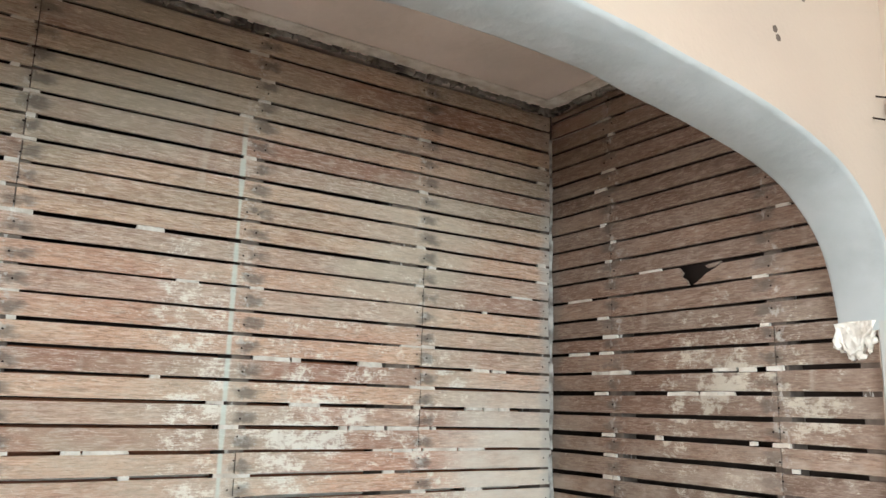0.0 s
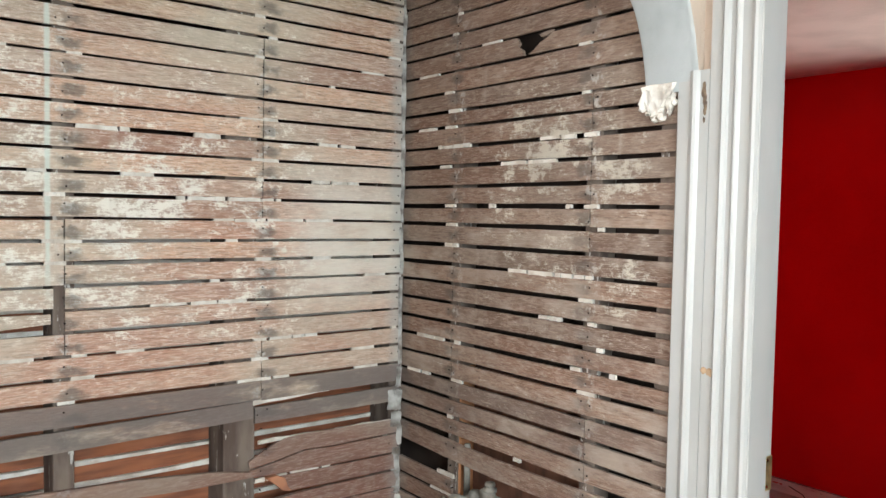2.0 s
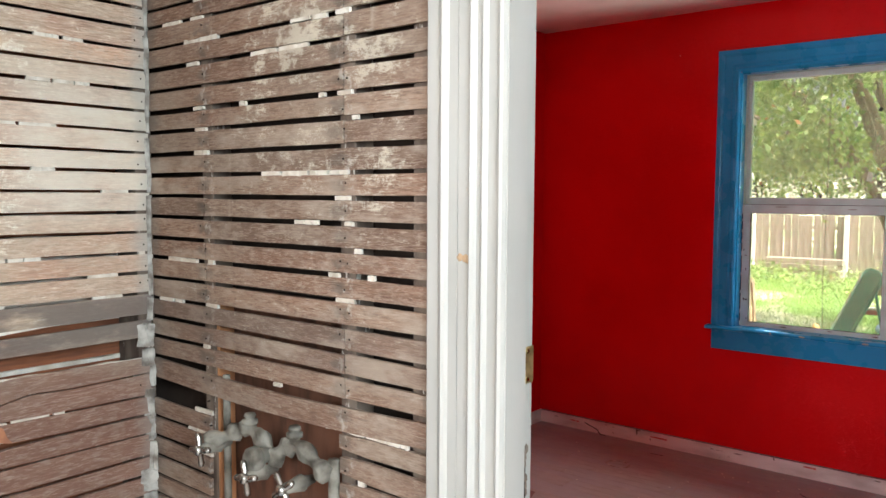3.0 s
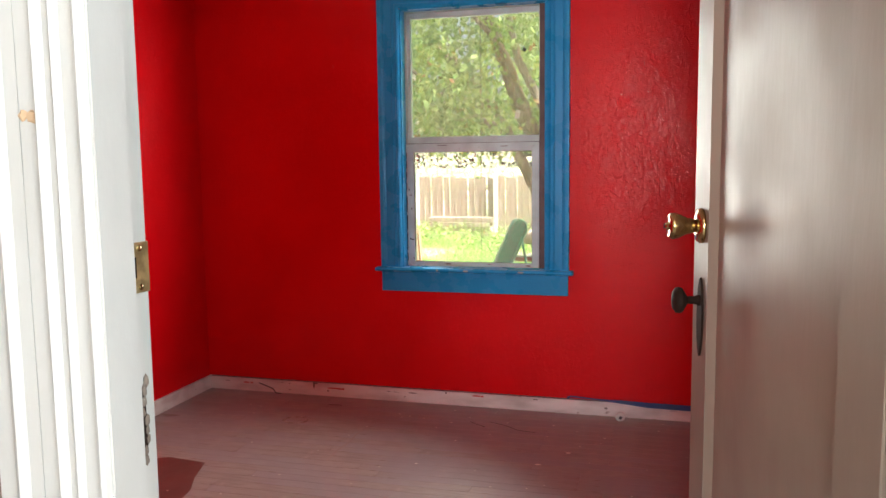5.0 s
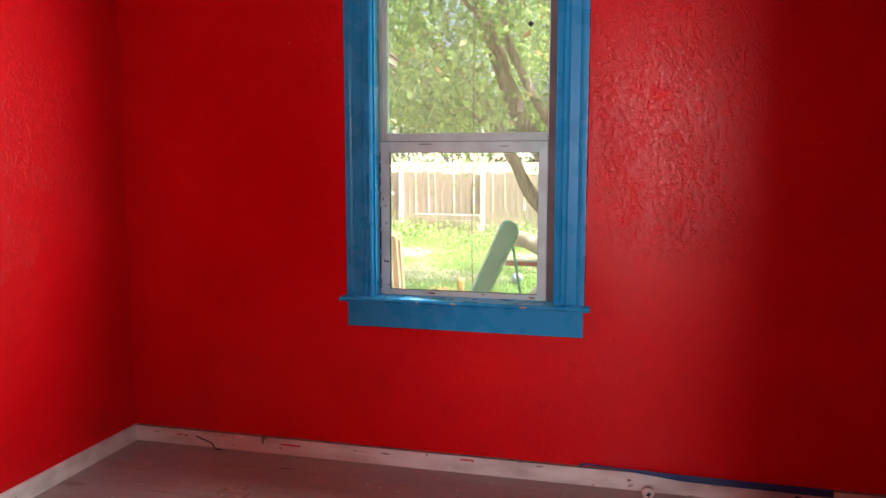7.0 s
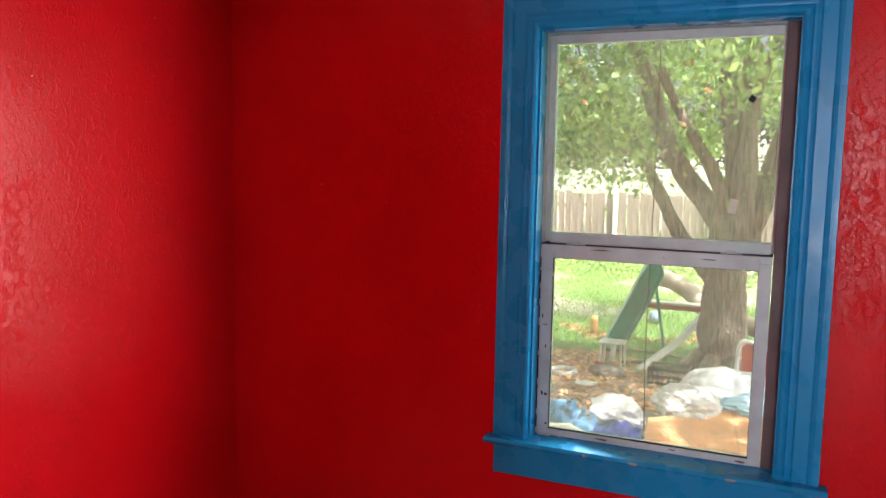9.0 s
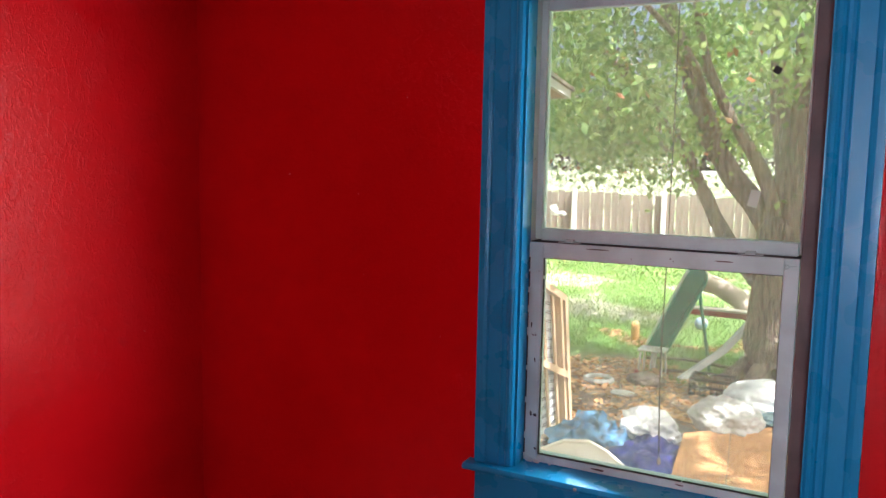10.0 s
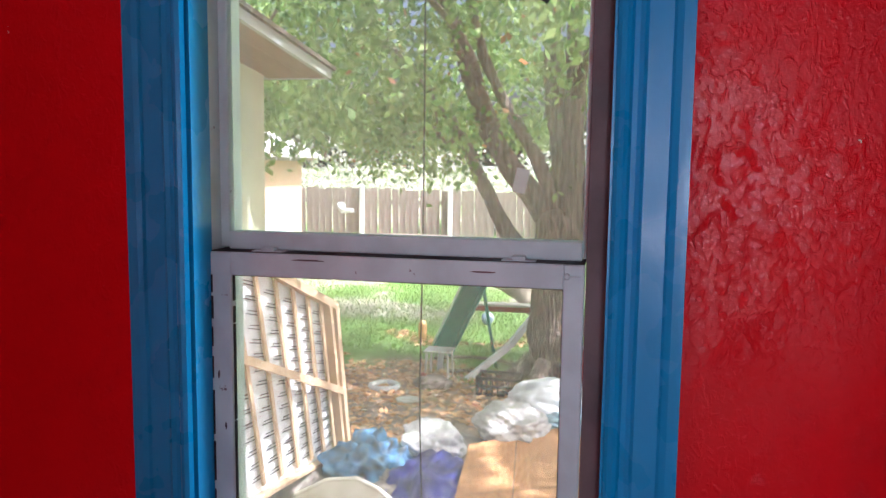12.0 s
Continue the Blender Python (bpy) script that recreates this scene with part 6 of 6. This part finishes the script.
for i in range(8):
    for j in range(8):
        bm.faces.new((vt[i][j], vt[i][j + 1], vt[i + 1][j + 1], vt[i + 1][j]))
        bm.faces.new((vb[i][j], vb[i + 1][j], vb[i + 1][j + 1], vb[i][j + 1]))
for i in range(8):
    bm.faces.new((vt[i][0], vt[i + 1][0], vb[i + 1][0], vb[i][0]))
    bm.faces.new((vt[i][8], vb[i][8], vb[i + 1][8], vt[i + 1][8]))
    bm.faces.new((vt[0][i], vb[0][i], vb[0][i + 1], vt[0][i + 1]))
    bm.faces.new((vt[8][i], vt[8][i + 1], vb[8][i + 1], vb[8][i]))
part("sheet", bm, M_OSB, board)
bm = bmesh.new()
for k in (2, 4, 6):
    for line in ([rows[k][j] for j in range(9)], [rows[i][k] for i in range(9)]):
        for p, q in zip(line, line[1:]):
            s = (q - p).cross(Vector((0, 0, 1))).normalized() * 0.0035
            up2 = Vector((0, 0, 0.0015))
            bm.faces.new([bm.verts.new(x) for x in (p - s + up2, p + s + up2, q + s + up2, q - s + up2)])
part("printed_line", bm, M_STUD, board, "thin dark guide lines")
boxes("prop", [(8.6, 8.8, 0.3, 0.9, GZ, -0.44)], M_STUD, board, "rough timber block")


def heap(name, label, cat, c, r, material, seed, partname, power=1.0, sub=5):
    t = thing(name, (c[0], c[1], GZ), label, cat)
    bm = bmesh.new()
    lump(bm, c, r, seed, power, sub)
    part(partname, bm, material, t, smooth=True)
    return t


heap("rubble_heap", "low heap of earth and rags under the bags", "heap", (8.25, 1.3, GZ + 0.05), (1.15, 1.15, 0.36), M_RAG, 5, "earth", 0.5)
heap("rubbish_bag", "crumpled white rubbish bag on the heap", "bag", (8.45, 1.68, -0.45), (0.19, 0.22, 0.16), M_BAG, 3, "sack", 0.75)
heap("rubbish_bag", "greyish white plastic bag slumped on the strand board", "bag", (8.74, 1.16, -0.36), (0.24, 0.25, 0.16), M_GREYBAG, 8, "sack", 0.6)
heap("rubbish_bag", "big white plastic sack behind the strand board", "bag", (9.40, 0.84, -0.40), (0.30, 0.44, 0.22), M_BAG, 15, "sack", 0.4)
heap("rubbish_bag", "pale blue plastic bag beside the white sack", "bag", (9.0, 0.62, -0.39), (0.22, 0.30, 0.09), M_PALEBLUE, 21, "sack", 1.0)
heap("tarpaulin", "crumpled dark blue tarpaulin under the bags", "tarpaulin", (7.98, 1.58, -0.64), (0.72, 0.25, 0.22), M_TARP, 30, "sheet", 1.0)
heap("clothes_heap", "heap of blue and black clothes", "clothes", (8.20, 2.05, -0.58), (0.24, 0.30, 0.25), M_CLOTH, 41, "garment", 1.1)
heap("clothes_heap", "grey rags between the tarpaulin and the clothes", "clothes", (8.05, 1.82, -0.66), (0.22, 0.16, 0.15), M_RAG, 44, "garment", 1.5)
tub = thing("plastic_tub", (6.7, 1.6, GZ), "white plastic tub standing tilted by the house wall", "tub")
rim = [(1.90, -0.02), (1.74, 0.07), (1.60, 0.09), (1.50, 0.05), (1.40, -0.02), (1.31, -0.09)]
for name, x, drop in (("front_wall", 6.50, 0.0), ("back_wall", 6.76, 0.22)):
    bm = bmesh.new()
    add_prism(bm, [(y, z - drop) for y, z in rim] + [(1.34, GZ), (1.86, GZ)], 0, x, x + 0.014)
    part(name, bm, M_PALEP, tub, bevel=0.003)
bm = bmesh.new()
for p, q in zip(rim, rim[1:]):
    add_tube(bm, [(6.507, p[0], p[1]), (6.507, q[0], q[1])], 0.011, 8)
part("rolled_rim", bm, M_PALEP, tub)
boxes("side_wall", [(6.515, 6.759, 1.342, 1.354, GZ, -0.32), (6.515, 6.759, 1.846, 1.858, GZ, -0.25)], M_PALEP, tub)
boxes("floor_plate", [(6.515, 6.759, 1.3545, 1.8455, GZ, GZ + 0.014)], M_PALEP, tub)
stack = thing("stacked_timber", (23.1, 5.6, GZ), "low stack of weathered brown timber in front of the fence", "timber")
for k in range(4):
    boxes("plank", [(22.9 + 0.03 * (k % 2), 23.3, 4.6 + 0.05 * (k % 3), 6.5 + 0.06 * (k % 2), GZ + 0.15 * k, GZ + 0.15 * k + 0.14)], M_FENCE, stack, bevel=0.01)
scrap = thing("plastic_scrap", (23.85, 7.7, 0.3), "torn white plastic caught on the fence", "plastic scrap")
bm = bmesh.new()
lump(bm, (23.82, 7.78, 0.33), (0.05, 0.10, 0.14), 81, 1.4, 3)
lump(bm, (23.82, 7.62, 0.24), (0.05, 0.20, 0.06), 82, 1.2, 3)
part("scrap", bm, M_BAG, scrap)
sheet = thing("grey_sheet", (8.2, 2.6, GZ), "dark grey sheet crumpled at the foot of the slats", "sheet")
bm = bmesh.new()
lump(bm, (8.1, 2.6, GZ + 0.06), (0.35, 0.25, 0.12), 50, 1.2, 4)
part("cloth", bm, mat("grey_sheeting", (0.22, 0.23, 0.24), 0.8), sheet)

crate = thing("plastic_crate", (11.1, 1.65, GZ), "black plastic crate on the soil by the tree", "crate")
bm = bmesh.new()
cx, cy, w, d, hh = 11.35, 1.60, 0.46, 0.30, 0.20
for zz in (0.0, 0.085, 0.17):
    for a in ((cx - d / 2, cx + d / 2, cy - w / 2, cy - w / 2 + 0.012), (cx - d / 2, cx + d / 2, cy + w / 2 - 0.012, cy + w / 2), (cx - d / 2, cx - d / 2 + 0.012, cy - w / 2, cy + w / 2), (cx + d / 2 - 0.012, cx + d / 2, cy - w / 2, cy + w / 2)):
        add_box(bm, *a, GZ + zz, GZ + zz + 0.03)
for k in range(9):
    y = cy - w / 2 + k * w / 8
    for x in (cx - d / 2 + 0.006, cx + d / 2 - 0.006):
        add_box(bm, x - 0.004, x + 0.004, y - 0.006, y + 0.006, GZ, GZ + hh)
for k in range(6):
    x = cx - d / 2 + k * d / 5
    for y in (cy - w / 2 + 0.006, cy + w / 2 - 0.006):
        add_box(bm, x - 0.006, x + 0.006, y - 0.004, y + 0.004, GZ, GZ + hh)
add_box(bm, cx - d / 2, cx + d / 2, cy - w / 2, cy + w / 2, GZ, GZ + 0.008)
part("basket", bm, M_DARKP, crate)

hoop = thing("plastic_ring", (11.47, 2.80, GZ), "white plastic ring lying on the soil", "ring")
bm = bmesh.new()
add_tube(bm, [(11.2 + 0.14 * math.cos(a), 2.84 + 0.15 * math.sin(a), GZ + 0.03) for a in [2 * math.pi * k / 24 for k in range(25)]], 0.032, 8)
part("hoop", bm, M_POST, hoop, smooth=True)
lid = thing("container_top", (10.8, 2.45, GZ), "flat pale blue and white plastic top on the soil", "plastic top")
bm = bmesh.new()
add_lathe(bm, [(0, 0.0001), (0, 0.13), (0.02, 0.135), (0.025, 0.12), (0.025, 0.0001)], pose(10.8, 2.46, GZ + 0.012, 0, -86, 0), 20)
part("disc", bm, M_PALEP, lid, smooth=True)
rock = thing("flat_stone", (11.35, 2.38, GZ), "grey stone on the leaf litter", "stone")
bm = bmesh.new()
lump(bm, (11.35, 2.33, GZ + 0.05), (0.16, 0.22, 0.09), 61, 0.8, 3)
part("stone", bm, M_STUD, rock)

st = thing("step_stool", (11.75, 2.2, GZ), "small cream plastic stool on the grass edge", "stool")
SX, SY, SH = 11.75, 2.35, 0.34
bm = bmesh.new()
add_box(bm, SX - 0.14, SX + 0.14, SY - 0.165, SY + 0.165, GZ + SH - 0.02, GZ + SH)
part("seat", bm, M_PALEP, st, bevel=0.01)
for a in (-0.12, 0.12):
    for b in (-0.12, 0.12):
        bm = bmesh.new()
        add_tube(bm, [(SX + a, SY + b, GZ + SH - 0.03), (SX + a * 1.2, SY + b * 1.12, GZ)], [0.014, 0.011], 8)
        part("leg", bm, M_PALEP, st)
rod = thing("red_toy", (11.65, 2.52, GZ), "small red plastic toy by the stool", "toy")
bm = bmesh.new()
add_lathe(bm, [(0, 0.0001), (0, 0.035), (0.05, 0.04), (0.09, 0.03), (0.1, 0.0001)], pose(11.62, 2.50, GZ, 0, -90, 0), 12)
part("cup", bm, M_REDP, rod)
oc = thing("orange_toy", (13.6, 2.98, GZ), "orange plastic toy standing in the grass", "toy")
bm = bmesh.new()
add_lathe(bm, [(0, 0.0001), (0, 0.05), (0.12, 0.06), (0.22, 0.06), (0.28, 0.04), (0.29, 0.0001)], pose(13.55, 2.98, GZ, 0, -90, 0), 14)
part("body", bm, mat("orange_plastic", (0.75, 0.42, 0.15), 0.5), oc, smooth=True)
ball = thing("ball", (14.6, 2.2, GZ), "blue and white ball in the grass", "ball")
bm = bmesh.new()
bmesh.ops.create_uvsphere(bm, u_segments=16, v_segments=10, radius=0.10, matrix=Matrix.Translation((14.9, 2.28, GZ + 0.10)))
part("ball_skin", bm, mat("ball_paint", (0.7, 0.75, 0.8), 0.4, color2=(0.12, 0.25, 0.5), scale=9), ball, smooth=True)

# slide and swing frame
slide = thing("slide", (12.0, 2.2, GZ), "green plastic slide of a play set", "slide")
p0, p1 = Vector((12.04, 2.37, -0.60)), Vector((11.8, 1.90, 0.36))
d = (p1 - p0).normalized()
w = Vector((-0.94, -0.25, -0.1)).normalized()
w = (w - d * w.dot(d)).normalized()
nn = d.cross(w).normalized()
prof = [(-0.13, 0.10), (-0.12, 0.12), (-0.10, 0.10), (-0.09, 0.02), (0.09, 0.02), (0.10, 0.10), (0.12, 0.12), (0.13, 0.10), (0.13, -0.03), (-0.13, -0.03)]
bm = bmesh.new()
path = [p0 - d * 0.05, p0, p0.lerp(p1, 0.5), p1 - d * 0.04, p1 + d * 0.03, p1 + d * 0.07, p1 + d * 0.09]
wide = [0.8, 1, 1, 1, 0.9, 0.66, 0.35]
rings = [[bm.verts.new(c + nn * a * k + w * b * k) for a, b in prof] for c, k in zip(path, wide)]
for p, q in zip(rings, rings[1:]):
    for i in range(len(prof)):
        bm.faces.new((p[i], p[(i + 1) % len(prof)], q[(i + 1) % len(prof)], q[i]))
bm.faces.new(rings[0])
bm.faces.new(rings[-1])
part("chute", bm, M_GREEN, slide, smooth=False)
bm = bmesh.new()
add_tube(bm, [p1 + Vector((0.08, 0.0, -0.08)), (12.35, 1.78, GZ)], 0.02, 8)
part("leg", bm, M_GREEN, slide)
bm = bmesh.new()
add_tube(bm, [p0 + Vector((0.02, 0.02, -0.02)), (12.10, 2.42, GZ)], 0.035, 8)
part("foot", bm, M_POST, slide, "white plastic foot")
ss = thing("seesaw", (12.9, 1.7, GZ), "red and white painted timber seesaw beam on a pale leg", "seesaw")
boxes("beam", [(12.75, 12.87, 1.28, 2.16, -0.285, -0.215)], M_REDW, ss, "faded red beam", bevel=0.006)
boxes("top_board", [(12.72, 12.90, 1.28, 2.12, -0.214, -0.19)], M_PALEP, ss, "white top board", bevel=0.004)
bm = bmesh.new()
add_tube(bm, [(11.75, 2.03, GZ), (12.1, 1.60, -0.56), (12.6, 1.33, -0.24)], 0.05, 4)
part("leg", bm, M_POST, ss, "pale square leg")
bm = bmesh.new()
add_tube(bm, [(12.8, 1.4, GZ), (12.8, 1.4, -0.28)], 0.05, 4)
part("leg", bm, M_POST, ss, "pale square leg")
for k, (x0, y0, x1, y1) in enumerate(((12.6, 2.6, 12.5, 1.5), (12.0, 2.3, 11.8, 1.7))):
    lg = thing("fallen_branch", (x0, y0, GZ), "bare fallen branch on the grass", "branch")
    bm = bmesh.new()
    add_tube(bm, curve_points([(x0, y0, GZ + 0.02), ((x0 + x1) / 2 + 0.08, (y0 + y1) / 2, GZ + 0.05), (x1, y1, GZ + 0.03)], 4), 0.022, 6, 0.4)
    part("stick", bm, M_BARK, lg)
log = thing("fallen_bough", (13, 0.9, GZ), "thick pale bare bough lying behind the trunk", "bough")
bm = bmesh.new()
add_tube(bm, curve_points([(13.6, 2.26, 0.04), (13.4, 1.96, 0.04), (13.2, 1.64, -0.07), (13.0, 1.36, -0.28), (12.9, 0.91, -0.4), (12.8, 0.54, -0.5), (12.7, 0.04, -0.65)], 4), 0.12, 10, 0.3)
part("bough", bm, M_DRIFT, log, smooth=True)
chair = thing("toy_chair", (10.4, 0.5, GZ), "red plastic play chair with a white rim", "chair")
bm = bmesh.new()
add_prism(bm, [(0.80, GZ), (0.80, -0.16), (0.74, -0.12), (0.55, -0.19), (0.2, -0.32), (-0.1, -0.40), (-0.1, GZ)], 0, 10.31, 10.34)
part("back", bm, M_REDP, chair)
bm = bmesh.new()
add_tube(bm, curve_points([(10.32, 0.82, GZ), (10.31, 0.84, -0.35), (10.30, 0.82, -0.14), (10.30, 0.74, -0.10), (10.31, 0.5, -0.19), (10.32, 0.2, -0.30), (10.33, -0.12, -0.39)], 4), 0.022, 8)
part("rim", bm, M_POST, chair, smooth=True)
boxes("seat", [(10.35, 10.75, -0.1, 0.78, GZ, GZ + 0.26)], M_REDP, chair, bevel=0.01)
pk = thing("pink_bag", (10.4, 0.35, GZ), "bright pink plastic bag on the heap", "bag")
bm = bmesh.new()
lump(bm, (9.85, 0.52, -0.42), (0.10, 0.12, 0.12), 71, 0.6, 3)
lump(bm, (9.88, 0.50, -0.72), (0.16, 0.16, 0.24), 72, 0.4, 3)
part("sack", bm, mat("pink_plastic", (0.75, 0.10, 0.25), 0.4), pk)
wire = thing("hanging_cord", (5.6, 1.2, GZ), "thin dark cord hanging outside the window", "cord")
bm = bmesh.new()
add_tube(bm, curve_points([(5.2, 0.985, 2.3), (5.2, 0.985, 1.4), (5.2, 0.99, 0.9), (5.2, 0.98, 0.55)], 6), 0.0022, 5)
add_tube(bm, [(5.2, 0.985, 2.3), (XO, 0.985, 2.36)], 0.0022, 5)
part("cord", bm, M_IRON, wire)
bm = bmesh.new()
lump(bm, (5.2, 0.98, 0.545), (0.008, 0.008, 0.014), 3, 0.8, 2)
part("knot", bm, M_STUD, wire)
